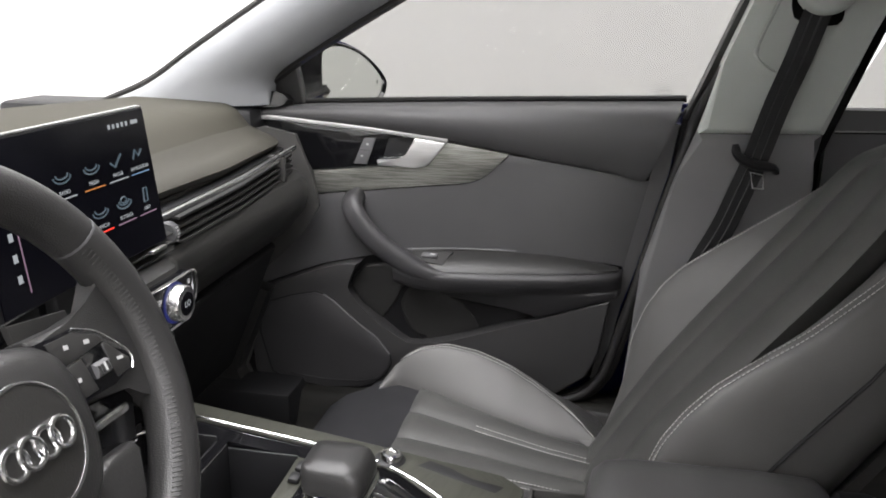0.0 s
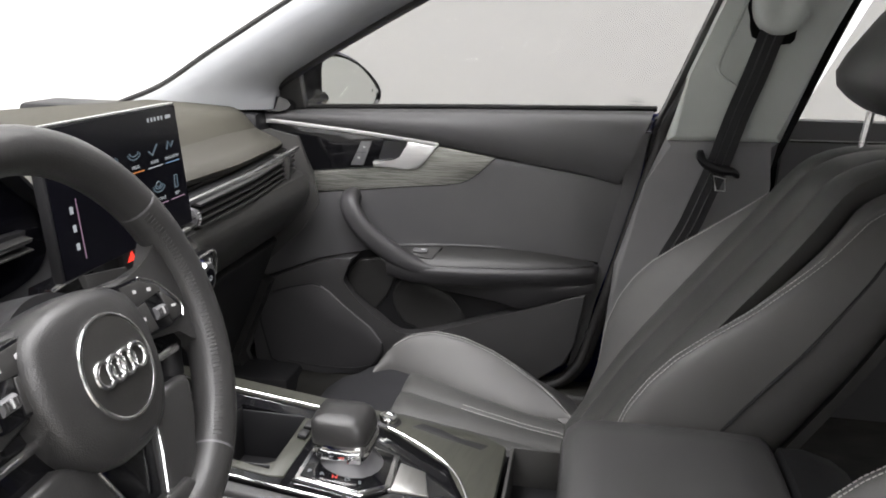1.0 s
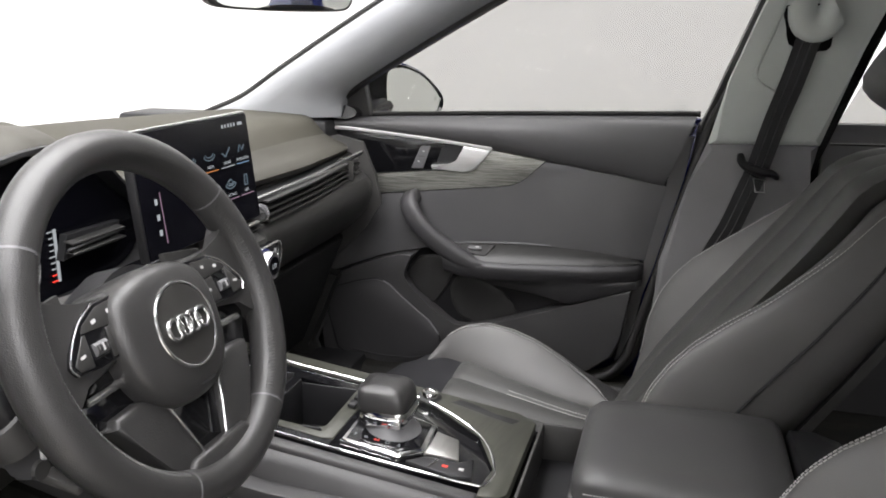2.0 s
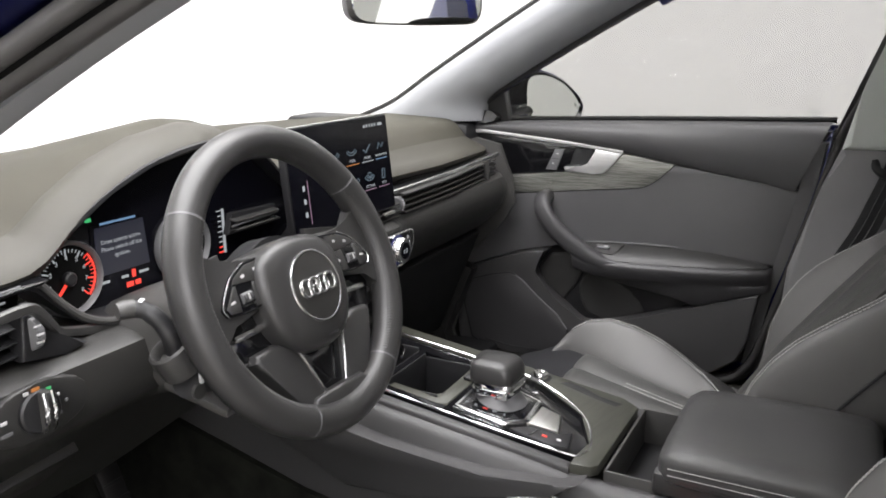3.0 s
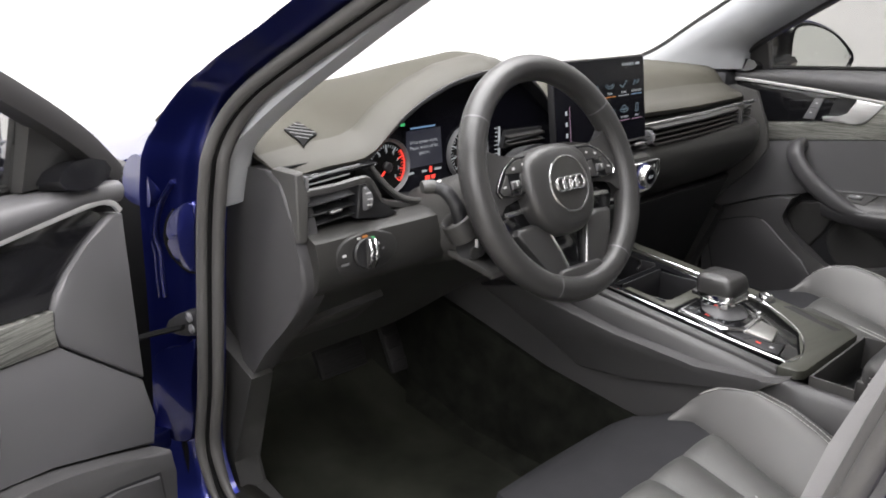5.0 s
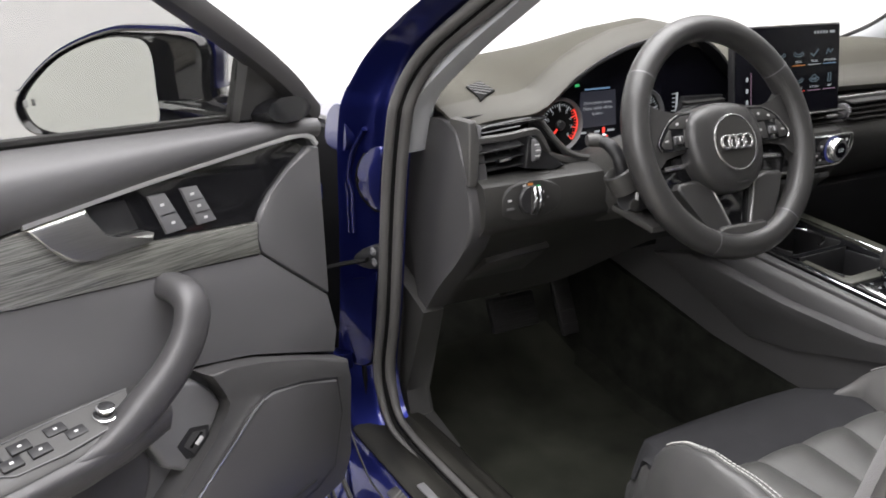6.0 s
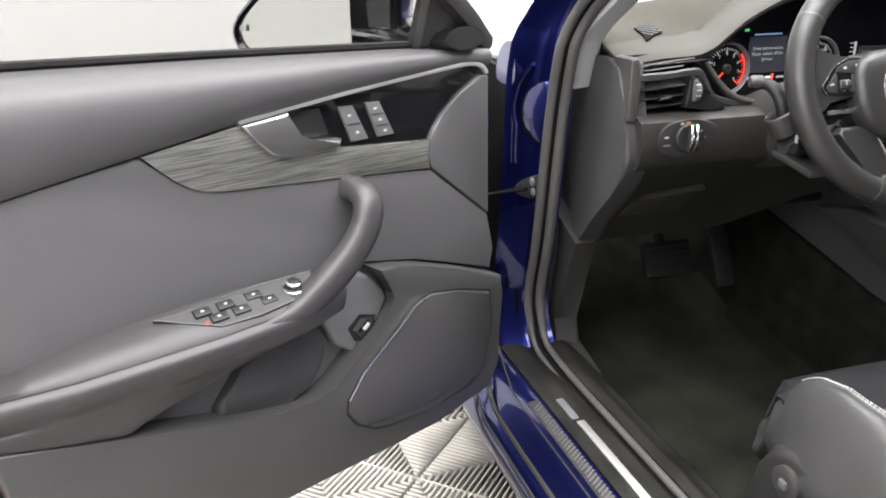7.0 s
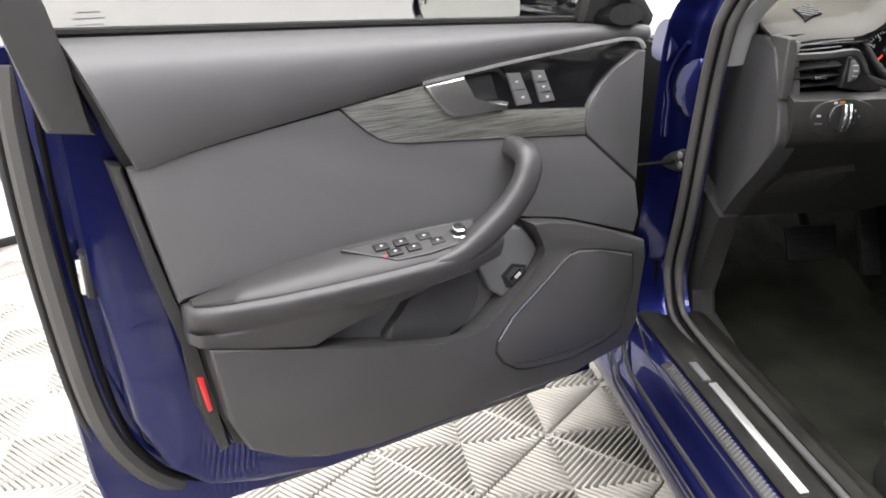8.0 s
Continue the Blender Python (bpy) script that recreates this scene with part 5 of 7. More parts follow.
def instruments():
    """Instrument cluster inside the hood."""
    c = thing("instrument_cluster", "lit instrument cluster with two dials and centre display", "instrument cluster")
    brow = [(y, z - 0.008) for y, z in BROW if -0.55 < y < -0.07]
    low = [(-0.072, 0.885), (-0.085, 0.858), (-0.13, 0.842), (-0.25, 0.836), (-0.40, 0.836), (-0.465, 0.842), (-0.490, 0.856), (-0.525, 0.892)]
    ring = curve_through([(y, z, 0) for y, z in brow + low], 3, True)
    cy, cz = -0.30, 0.90
    rows = []
    for x, k in ((-0.212, 1.0), (-0.245, 0.985), (-0.30, 0.95)):
        line = [(x - 0.14 * max(0.0, p.x + 0.27) * (1 if k > 0.96 else 0.6), cy + (p.x - cy) * k, cz + (p.y - cz) * k) for p in ring]
        rows.append(line + [line[0]])
    part("hood_lining", sheet(rows, -0.004), "dark", c, "black lining under the instrument hood")
    part("cluster_face", slab([(cy + (p.x - cy) * 0.97, cz + (p.y - cz) * 0.97) for p in ring], lambda u, w, v: (-0.258 + w, u, v), 0.0, 0.006), "screen", c, "glossy black instrument face")
    bez = curve_through([(-0.214, -0.53, 0.905), (-0.206, -0.498, 0.864), (-0.200, -0.470, 0.845), (-0.200, -0.43, 0.838), (-0.205, -0.36, 0.842), (-0.215, -0.28, 0.842)], 5)
    part("lower_bezel", tube(bez, 0.0042, 8), "soft", c, "grey lip under the instruments")
    part("right_bezel", tube(curve_through([(-0.262, -0.075, 0.842), (-0.266, -0.071, 0.880), (-0.272, -0.080, 0.916), (-0.272, -0.10, 0.936)], 5), 0.0022, 6), "switch", c, "thin grey edge of the instruments")

    def dial(cy, r, lit_from, texts, needle, needle_mat):
        m = pose(-0.2515, cy, 0.883, *FACE)
        d = part("dial", turned([(r, 0.0), (r, 0.006), (r - 0.0018, 0.0085), (r - 0.004, 0.006), (r - 0.005, 0.001)], m, 48), "switch", c, "round dial with white and red marks")
        part("dial_face", turned([(r - 0.0045, 0.0008), (r - 0.0045, 0.00115)], m, 40), "pit", d, "black dial face")
        for i in range(33):
            a = radians(225 - i * 270 / 32)
            big = i % 4 == 0
            hot = i >= lit_from
            l = 0.008 if big else 0.004
            rr = r - 0.009 - l / 2
            q = m @ pose(rr * math.cos(a), rr * math.sin(a), 0.0015, 0, 0, math.degrees(a))
            part("tick", block((l, 0.0016 if big else 0.0008, 0.0006), 0, q), "lit_red" if hot else "lit_white", d)
        if lit_from < 33:
            arc = [m @ Vector(((r - 0.0075) * math.cos(radians(a)), (r - 0.0075) * math.sin(radians(a)), 0.0015)) for a in np.linspace(225 - lit_from * 270 / 32, -45, 20)]
            part("red_zone", tube(arc, 0.0012, 5), "lit_red", d, "red warning arc")
        for i, t in enumerate(texts):
            a = radians(225 - i * 270 / (len(texts) - 1))
            rr = r - 0.019
            lettering("number", t, 0.0075, m @ pose(rr * math.cos(a), rr * math.sin(a), 0.002), "lit_white", d)
        a = radians(needle)
        part("needle", block((r * 0.62, 0.003, 0.001), 0, m @ pose(0.36 * r * math.cos(a), 0.36 * r * math.sin(a), 0.004, 0, 0, needle)), needle_mat, d, "glowing red needle")
        part("hub_cap", turned([(0.008, 0.0), (0.008, 0.006), (0.006, 0.008)], m, 18), "dark", d)

    dial(-0.465, 0.0420, 22, ["0", "1", "2", "3", "4", "5", "6", "7", "8"], 225, "lit_red")
    dial(-0.298, 0.0445, 33, ["0", "20", "40", "60", "80", "100", "120", "140", "160"], 225, "lit_red")
    X = -0.2515
    s = part("centre_display", slab([(-0.434, 0.848), (-0.342, 0.848), (-0.346, 0.934), (-0.430, 0.934)], lambda u, w, v: (X + w, u, v), 0.0, 0.001), "screen", c, "small centre display with a message")
    part("message_field", slab([(-0.428, 0.874), (-0.352, 0.874), (-0.356, 0.930), (-0.425, 0.930)], lambda u, w, v: (X + 0.001 + w, u, v), 0.0, 0.0006), "lit_panel", s, "dark blue lit message field")
    for i, t in enumerate(("Drive system active.", "Please switch off the", "ignition.")):
        lettering("message", t, 0.0070, pose(X + 0.0018, -0.390, 0.912 - 0.0085 * i, *FACE), "lit_white", s)
    for y, w in ((-0.418, 0.012), (-0.390, 0.010), (-0.362, 0.014)):
        part("readout", block((0.0006, w, 0.003), 0, pose(X + 0.0014, y, 0.866)), "lit_white", s)
    for y, w in ((-0.384, 0.010), (-0.372, 0.008)):
        part("warning_lamp", block((0.0006, w, 0.006), 0, pose(X + 0.0014, y, 0.855)), "lit_red", s, "lit red warning lamp")
    part("warning_lamp", block((0.0006, 0.005, 0.009), 0, pose(X + 0.0014, -0.377, 0.867)), "lit_red", s)
    part("readout", block((0.0006, 0.05, 0.0025), 0, pose(X + 0.0014, -0.392, 0.9335)), "lit_steel", s)
    part("ready_lamp", block((0.0006, 0.008, 0.004), 0, pose(X + 0.0014, -0.432, 0.941)), "lit_green", s, "lit green lamp")
    fg = part("fuel_gauge", block((0.001, 0.004, 0.060), 0, pose(X + 0.0008, -0.222, 0.885)), "lit_white", c, "white scale of the fuel gauge")
    for i in range(9):
        part("tick", block((0.001, 0.009 if i % 4 == 0 else 0.006, 0.0012), 0, pose(X + 0.0012, -0.229, 0.857 + 0.007 * i)), "lit_white" if i > 1 else "lit_red", fg)
    return c


cluster = instruments()


def display_screen():
    s = thing("display_screen", "black freestanding touchscreen showing a menu of icons", "screen", pose(-0.168, -0.055, 0.945, *FACE) @ Matrix.Rotation(radians(-6), 4, "X"))
    w, h = 0.128, 0.073
    body_pts = [(-w, -h), (w, -h), (w, h), (-w, h)]
    part("housing", slab(body_pts, lambda u, d, v: (u, v, d), -0.012, 0.0, 0.002), "dark", s, "thin black screen housing")
    part("glass", slab([(u * 0.985, v * 0.975) for u, v in body_pts], lambda u, d, v: (u, v, d), -0.002, 0.0012), "screen", s, "glossy black glass")
    part("top_edge", block((2 * w, 0.003, 0.010), 0.001, pose(0, h + 0.0005, -0.005)), "chrome", s, "bright metal top edge")
    part("edge", block((0.0025, 2 * h, 0.010), 0.001, pose(-w - 0.0005, 0, -0.005)), "dark", s)
    lift = 0.0016
    names = (("RADIO", "lit_white", -0.022, 0.013), ("MEDIA", "lit_amber", 0.022, 0.013), ("PHONE", "lit_white", 0.062, 0.013), ("NAVIGATION", "lit_steel", 0.101, 0.013),
             ("VEHICLE", "lit_red", 0.022, -0.030), ("SETTINGS", "lit_pink", 0.062, -0.030), ("HELP", "lit_pink", 0.101, -0.030))
    for k, (t, mat, x, y) in enumerate(names):
        lettering("menu_word", t, 0.0052, pose(x, y, lift), "lit_white", s)
        part("menu_line", block((0.032, 0.0012, 0.0004), 0, pose(x, y - 0.0055, lift)), mat, s)
        bm = bmesh.new()
        if k in (1, 4, 5, 0):
            n = 18
            for rad, lft in ((0.012, 0.0), (0.0085, 0.002)):
                arc = [(x + rad * math.cos(a), y + 0.014 + lft + 0.45 * rad * math.sin(a), lift) for a in np.linspace(math.pi * 0.95, 2.05 * math.pi, n)]
                tube(arc, 0.0008 if k != 5 else 0.001, 5, bm=bm)
            if k == 5:
                tube([(x + 0.005 * math.cos(a), y + 0.017 + 0.003 * math.sin(a), lift) for a in np.linspace(0, 6.28, 14)], 0.0008, 5, bm=bm)
        elif k == 2:
            tube([(x - 0.010, y + 0.013, lift), (x - 0.003, y + 0.008, lift), (x + 0.010, y + 0.019, lift)], 0.0012, 5, bm=bm)
        elif k == 3:
            tube([(x - 0.009, y + 0.010, lift), (x - 0.004, y + 0.019, lift), (x + 0.001, y + 0.012, lift), (x + 0.008, y + 0.018, lift)], 0.0011, 5, bm=bm)
        else:
            tube([(x - 0.004, y + 0.007, lift), (x + 0.003, y + 0.007, lift), (x + 0.004, y + 0.021, lift), (x - 0.002, y + 0.021, lift), (x - 0.004, y + 0.007, lift)], 0.001, 5, bm=bm)
        part("menu_icon", bm, "lit_cyan", s, "glowing blue-grey menu icon")
    for i in range(5):
        part("status_mark", block((0.0035, 0.0045, 0.0004), 0, pose(0.062 + i * 0.0075, 0.060, lift)), "lit_white", s)
    part("status_mark", block((0.012, 0.004, 0.0004), 0, pose(0.106, 0.060, lift)), "lit_white", s)
    for i, y in enumerate((-0.008, -0.026, -0.044)):
        part("side_icon", block((0.005, 0.007, 0.0004), 0, pose(-0.100, y, lift)), "lit_white", s)
    part("side_line", block((0.0012, 0.060, 0.0004), 0, pose(-0.091, -0.028, lift)), "lit_pink", s)
    part("stand", block((0.09, 0.05, 0.04), 0.006, pose(0, -h - 0.005, -0.034)), "dark", s, "black foot of the screen")
    return s


screen = display_screen()


# ---- steering wheel and column ----
def steering_wheel():
    w = thing("steering_wheel", "black leather three-spoke steering wheel with metal emblem", "steering wheel", pose(-0.022, -0.357, 0.886, *FACE) @ Matrix.Rotation(radians(-21.5), 4, "X") @ Matrix.Rotation(radians(-1), 4, "Z"))
    R, r = 0.1525, 0.0178

    def arc(a0, a1, rad=R, z=0.0, n=26):
        return [(rad * math.cos(radians(a)), rad * math.sin(radians(a)), z) for a in np.linspace(a0, a1, n)]

    def seg(name, a0, a1, mat, lab, fat=1.0):
        return part(name, tube(arc(a0, a1, R, 0.0, max(8, int(abs(a1 - a0) / 4))), r * fat, 18, (1.0, 1.06), (0, 0, 1)), mat, w, lab, angle=70)

    seg("rim", 35, 145, "rim", "smooth leather upper rim")
    seg("rim", 145, 247, "rim", "smooth leather side of the rim")
    seg("rim", 247, 305, "rim", "smooth leather lower rim")
    seg("rim", 305, 395, "rim", "leather side of the rim")
    for a in (35, 145, 247, 305):
        c = Vector((R * math.cos(radians(a)), R * math.sin(radians(a)), 0))
        t = Vector((-math.sin(radians(a)), math.cos(radians(a)), 0)) * 0.0010
        part("rim_seam", tube([c - t, c + t], r * 1.012, 18, (1.0, 1.06), (0, 0, 1)), "switch", w)
    # cross stitches on the inner side of the grips
    for a0, a1 in ((-52, 33), (148, 244)):
        bm = bmesh.new()
        for i, a in enumerate(np.linspace(a0, a1, 60)):
            a = radians(a)
            d = radians(0.28)
            f, g = math.radians(33), math.radians(54)
            p = Vector(((R - r * math.cos(f)) * math.cos(a - d), (R - r * math.cos(f)) * math.sin(a - d), r * 1.06 * math.sin(f)))
            q = Vector(((R - r * math.cos(g)) * math.cos(a + d), (R - r * math.cos(g)) * math.sin(a + d), r * 1.06 * math.sin(g)))
            tube([p, q], 0.0008, 5, bm=bm)
        part("stitching", bm, "hard", w, "cross stitching along the grip")
    flat = lambda u, d, v: (u, v, d)  # noqa: E731
    # spokes
    for s in (-1, 1):
        sp = [(s * 0.045, 0.040), (s * 0.085, 0.038), (s * 0.112, 0.040), (s * 0.140, 0.066), (s * 0.148, 0.034), (s * 0.148, -0.020), (s * 0.139, -0.056), (s * 0.126, -0.030), (s * 0.112, -0.018), (s * 0.045, -0.014)]
        part("spoke", slab(sp, flat, -0.016, 0.002, 0.005, 3), "rim", w, "leather-covered side spoke")
        pod = [(s * 0.046, 0.036), (s * 0.080, 0.034), (s * 0.100, 0.024), (s * 0.117, 0.006), (s * 0.1225, -0.004), (s * 0.118, -0.012), (s * 0.095, -0.014), (s * 0.052, -0.012)]
        b = part("button_pad", slab(pod, flat, -0.004, 0.0065, 0.0015, 2), "gloss", w, "black control pad with symbols")
        part("pad_trim", tube(curve_through([(u, v, 0.0062) for u, v in pod[1:6]], 4), 0.0008, 6), "chrome", b, "thin chrome edge")
        for quad in ([(0.052, 0.033), (0.078, 0.0315), (0.098, 0.022), (0.102, 0.0165), (0.078, 0.0150), (0.056, 0.0140)], [(0.056, 0.0125), (0.076, 0.0135), (0.079, -0.0105), (0.056, -0.0100)], [(0.102, 0.0150), (0.1185, -0.004), (0.115, -0.0100), (0.1005, -0.0110), (0.0985, 0.0145)]):
            part("key", slab([(s * x, y) for x, y in quad], flat, 0.004, 0.0074, 0.0008), "hard", b)
        for x, y, wd, ht in ((0.067, 0.0250, 0.004, 0.003), (0.086, 0.0215, 0.005, 0.003), (0.066, 0.002, 0.003, 0.003), (0.109, 0.0, 0.006, 0.0022)):
            part("key_symbol", block((wd, ht, 0.0004), 0, pose(s * x, y, 0.0077, 0, 0, s * -10)), "mark", b)
        part("key_roller", tube([(s * 0.0815, 0.001, 0.0055), (s * 0.096, 0.0005, 0.0055)], 0.0055, 12), "switch", b, "ribbed roller")
        for k in range(5):
            part("roller_rib", block((0.0012, 0.006, 0.001), 0, pose(s * (0.083 + 0.003 * k), 0.001, 0.0110)), "mark" if k == 2 else "hard", b)
        lower = [(s * 0.050, -0.016), (s * 0.116, -0.016), (s * 0.126, -0.034), (s * 0.112, -0.060), (s * 0.050, -0.060)]
        part("lower_pad", slab(lower, flat, -0.020, -0.010, 0.002), "gloss", w, "glossy black field under the pad")
        part("spoke_trim", block((0.050, 0.0075, 0.007), 0.0025, pose(s * 0.086, -0.034, -0.007, 0, 0, s * -2)), "chrome", w, "satin chrome bar below the pad")
        part("lower_edge", tube([(s * 0.052, -0.061, -0.010), (s * 0.110, -0.061, -0.010)], 0.0011, 6), "chrome", w)
        part("paddle", slab([(s * 0.07, 0.05), (s * 0.125, 0.042), (s * 0.128, 0.0), (s * 0.115, -0.035), (s * 0.07, -0.03)], flat, -0.036, -0.030, 0.002), "hard", w, "black shift paddle")
        leg = [(s * 0.040, -0.064), (s * 0.066, -0.054), (s * 0.096, -0.056), (s * 0.100, -0.064), (s * 0.084, -0.088), (s * 0.066, -0.114), (s * 0.056, -0.134), (s * 0.020, -0.140), (s * 0.018, -0.124)]
        part("lower_spoke", slab(leg, flat, -0.016, 0.002, 0.007, 4), "rim", w, "leather-covered leg of the lower spoke")
        part("spoke_edge", tube([(s * 0.0405, -0.066, 0.0), (s * 0.030, -0.094, 0.001), (s * 0.0185, -0.122, 0.0)], 0.0014, 6), "chrome", w, "thin chrome edge of the spoke")
    part("lower_spoke_core", slab([(-0.044, -0.070), (0.044, -0.070), (0.022, -0.126), (-0.022, -0.126)], flat, -0.022, -0.006, 0.003), "gloss", w, "black centre of the lower spoke")
    part("rim_bridge", slab([(-0.040, -0.122), (0.040, -0.122), (0.058, -0.136), (0.035, -0.150), (-0.035, -0.150), (-0.058, -0.136)], flat, -0.014, 0.008, 0.006, 3), "rim", w, "leather foot of the lower spoke")
    # airbag cover
    hub = [(-0.066, 0.012), (-0.056, 0.032), (-0.032, 0.043), (0.0, 0.046), (0.032, 0.043), (0.056, 0.032), (0.066, 0.012), (0.067, -0.014), (0.061, -0.042), (0.046, -0.064), (0.025, -0.076), (0.0, -0.079), (-0.025, -0.076), (-0.046, -0.064), (-0.061, -0.042), (-0.067, -0.014)]
    pts = curve_through([(u, v, 0) for u, v in hub], 3, True)
    part("airbag_cover", loft([[(p.x * k - 0.007, -0.02 + (p.y + 0.02) * k, z) for p in pts] for k, z in ((0.96, -0.045), (1.0, -0.012), (1.0, 0.000), (0.985, 0.008), (0.94, 0.014), (0.85, 0.018), (0.70, 0.0205), (0.50, 0.022), (0.2, 0.0225))]), "rim", w, "smooth dark grey airbag cover", angle=60)
    part("emblem_disc", turned([(0.037, 0.0), (0.037, 0.0016), (0.034, 0.0022)], pose(-0.003, -0.013, 0.0215), 40), "fascia", w, "round emblem field")
    part("emblem_ring", tube([(0.0375 * math.cos(a) - 0.003, -0.013 + 0.0375 * math.sin(a), 0.0225) for a in np.linspace(0, 2 * math.pi, 48, endpoint=False)], 0.0017, 8, closed=True), "chrome", w, "chrome ring round the emblem")
    for i in range(4):
        cx = -0.0225 + 0.013 * i
        part("emblem_link", tube([(cx + 0.0088 * math.cos(a), -0.013 + 0.0088 * math.sin(a), 0.0250 + 0.0004 * (i % 2)) for a in np.linspace(0, 2 * math.pi, 28, endpoint=False)], 0.0019, 8, closed=True), "chrome", w, "polished metal ring")
    part("hub_back", turned([(0.055, -0.075), (0.065, -0.05), (0.062, -0.02)], pose(0, -0.01, 0), 28), "dark", w)
    part("airbag_mark", block((0.022, 0.003, 0.0004), 0, pose(0.0, -0.066, 0.0190, -14)), "dark", w)
    return w


wheel = steering_wheel()


def column():
    c = thing("steering_column", "dark grey steering column cover with stalks", "steering column")
    ax = Vector((math.cos(radians(21.5)), 0, math.sin(radians(21.5))))
    base = Vector((-0.024, -0.353, 0.888)) - ax * 0.05
    rings = []
    for k, (wy, wz) in ((0.0, (0.082, 0.055)), (0.05, (0.088, 0.060)), (0.14, (0.090, 0.062)), (0.22, (0.085, 0.060))):
        o = base - ax * k + Vector((0, -0.01, -0.020))
        ring = []
        for j in range(24):
            a = 2 * math.pi * j / 24
            q, t = math.cos(a), math.sin(a)
            f = (abs(q) ** 3.5 + abs(t) ** 3.5) ** (-1 / 3.5)
            ring.append(o + Vector((-0.36 * wz * f * t, wy * f * q, 0.93 * wz * f * t)))
        rings.append(ring)
    part("column_cover", loft(rings), "soft", c, "dark grey column cover")
    st = part("left_stalk", tube(curve_through([(-0.076, -0.486, 0.838), (-0.078, -0.489, 0.856), (-0.086, -0.494, 0.872), (-0.096, -0.500, 0.881), (-0.104, -0.508, 0.8845)], 5), [0.0115] * 7 + [0.0105] * 7 + [0.0098] * 7, 14, (1.0, 0.85)), "dark", c, "black indicator stalk")
    part("stalk_end", tube(curve_through([(-0.1035, -0.507, 0.8845), (-0.107, -0.514, 0.885), (-0.110, -0.522, 0.885)], 3), [0.0102] * 5 + [0.0096, 0.0085], 14, (1.0, 0.9)), "soft", st, "grey tip of the stalk")
    part("stalk_mark", block((0.004, 0.010, 0.001), 0, pose(-0.098, -0.502, 0.8920, 0, 15, 30)), "mark", st)
    ax2 = Matrix.Translation((-0.078, -0.488, 0.838)) @ pose(0, 0, 0, 28, -12, 0)
    part("stalk_collar", turned([(0.023, -0.022), (0.0235, 0.0), (0.0225, 0.006), (0.020, 0.008), (0.0185, 0.006), (0.0175, -0.004), (0.0, -0.006)], ax2, 28), "hard", c, "round collar of the stalk")
    ctl = part("cruise_stalk", tube([(-0.075, -0.455, 0.797), (-0.068, -0.482, 0.806)], [0.015, 0.017], 14), "dark", c, "black lever with ribbed end")
    part("lever_mark", block((0.003, 0.003, 0.012), 0, pose(-0.0515, -0.480, 0.812)), "mark", ctl)
    part("lever_button", turned([(0.008, 0), (0.008, 0.004)], pose(-0.054, -0.484, 0.800, 0, 90)), "hard", ctl)
    part("column_lever", block((0.09, 0.05, 0.010), 0.003, pose(-0.10, -0.42, 0.764, 0, 10)), "soft", c, "grey column release lever")
    return c


column()


def pedals():
    for name, y, wd, ht, x, lab in (("brake_pedal", -0.335, 0.115, 0.075, -0.575, "black rubber brake pedal"), ("accelerator_pedal", -0.20, 0.045, 0.16, -0.58, "long black accelerator pedal beside the brake")):
        p = thing(name, lab, "pedal", pose(x, y, 0.435, 0, -25))
        part("pad", block((0.016, wd, ht), 0.006), "rubber", p)
        part("arm", tube([(-0.01, 0, 0.02), (-0.04, 0.0, 0.12), (-0.02, 0.0, 0.26)], 0.010, 8), "dark", p)
        for i in range(5):
            part("grip_rib", block((0.004, wd * 0.85, 0.005), 0.001, pose(0.009, 0, -ht * 0.36 + i * ht * 0.18)), "rubber", p)


pedals()


def rear_mirror():
    m = thing("rear_view_mirror", "black frameless rear-view mirror below the windscreen top", "mirror", pose(-0.065, -0.010, 1.190, 90, 0, 90) @ Matrix.Rotation(radians(-20), 4, "Y"))
    pts = curve_through([(-0.122, -0.005, 0), (-0.112, -0.034, 0), (-0.06, -0.040, 0), (0.06, -0.040, 0), (0.112, -0.034, 0), (0.122, 0.0, 0), (0.112, 0.032, 0), (0.0, 0.038, 0), (-0.112, 0.032, 0)], 4, True)
    part("shell", loft([[(p.x * k, p.y * k, z) for p in pts] for k, z in ((0.4, -0.045), (0.8, -0.035), (0.97, -0.015), (1.0, 0.0), (0.97, 0.003))]), "hard", m, "black mirror shell")
    part("mirror_face", loft([[(p.x * k, p.y * k, z) for p in pts] for k, z in ((0.95, 0.002), (0.94, 0.0042))]), "mirror", m, "mirror glass")
    part("stem", tube([(0, 0.01, -0.03), (0, 0.06, -0.09), (0, 0.10, -0.14)], 0.016, 10), "hard", m)
    part("sensor_box", block((0.10, 0.06, 0.05), 0.01, pose(0, 0.11, -0.15)), "hard", m)


rear_mirror()


# ---- centre console ----
def top_z(x):
    return lerp([(-0.80, 0.70), (-0.34, 0.672), (0.22, 0.600), (0.60, 0.600)], x)


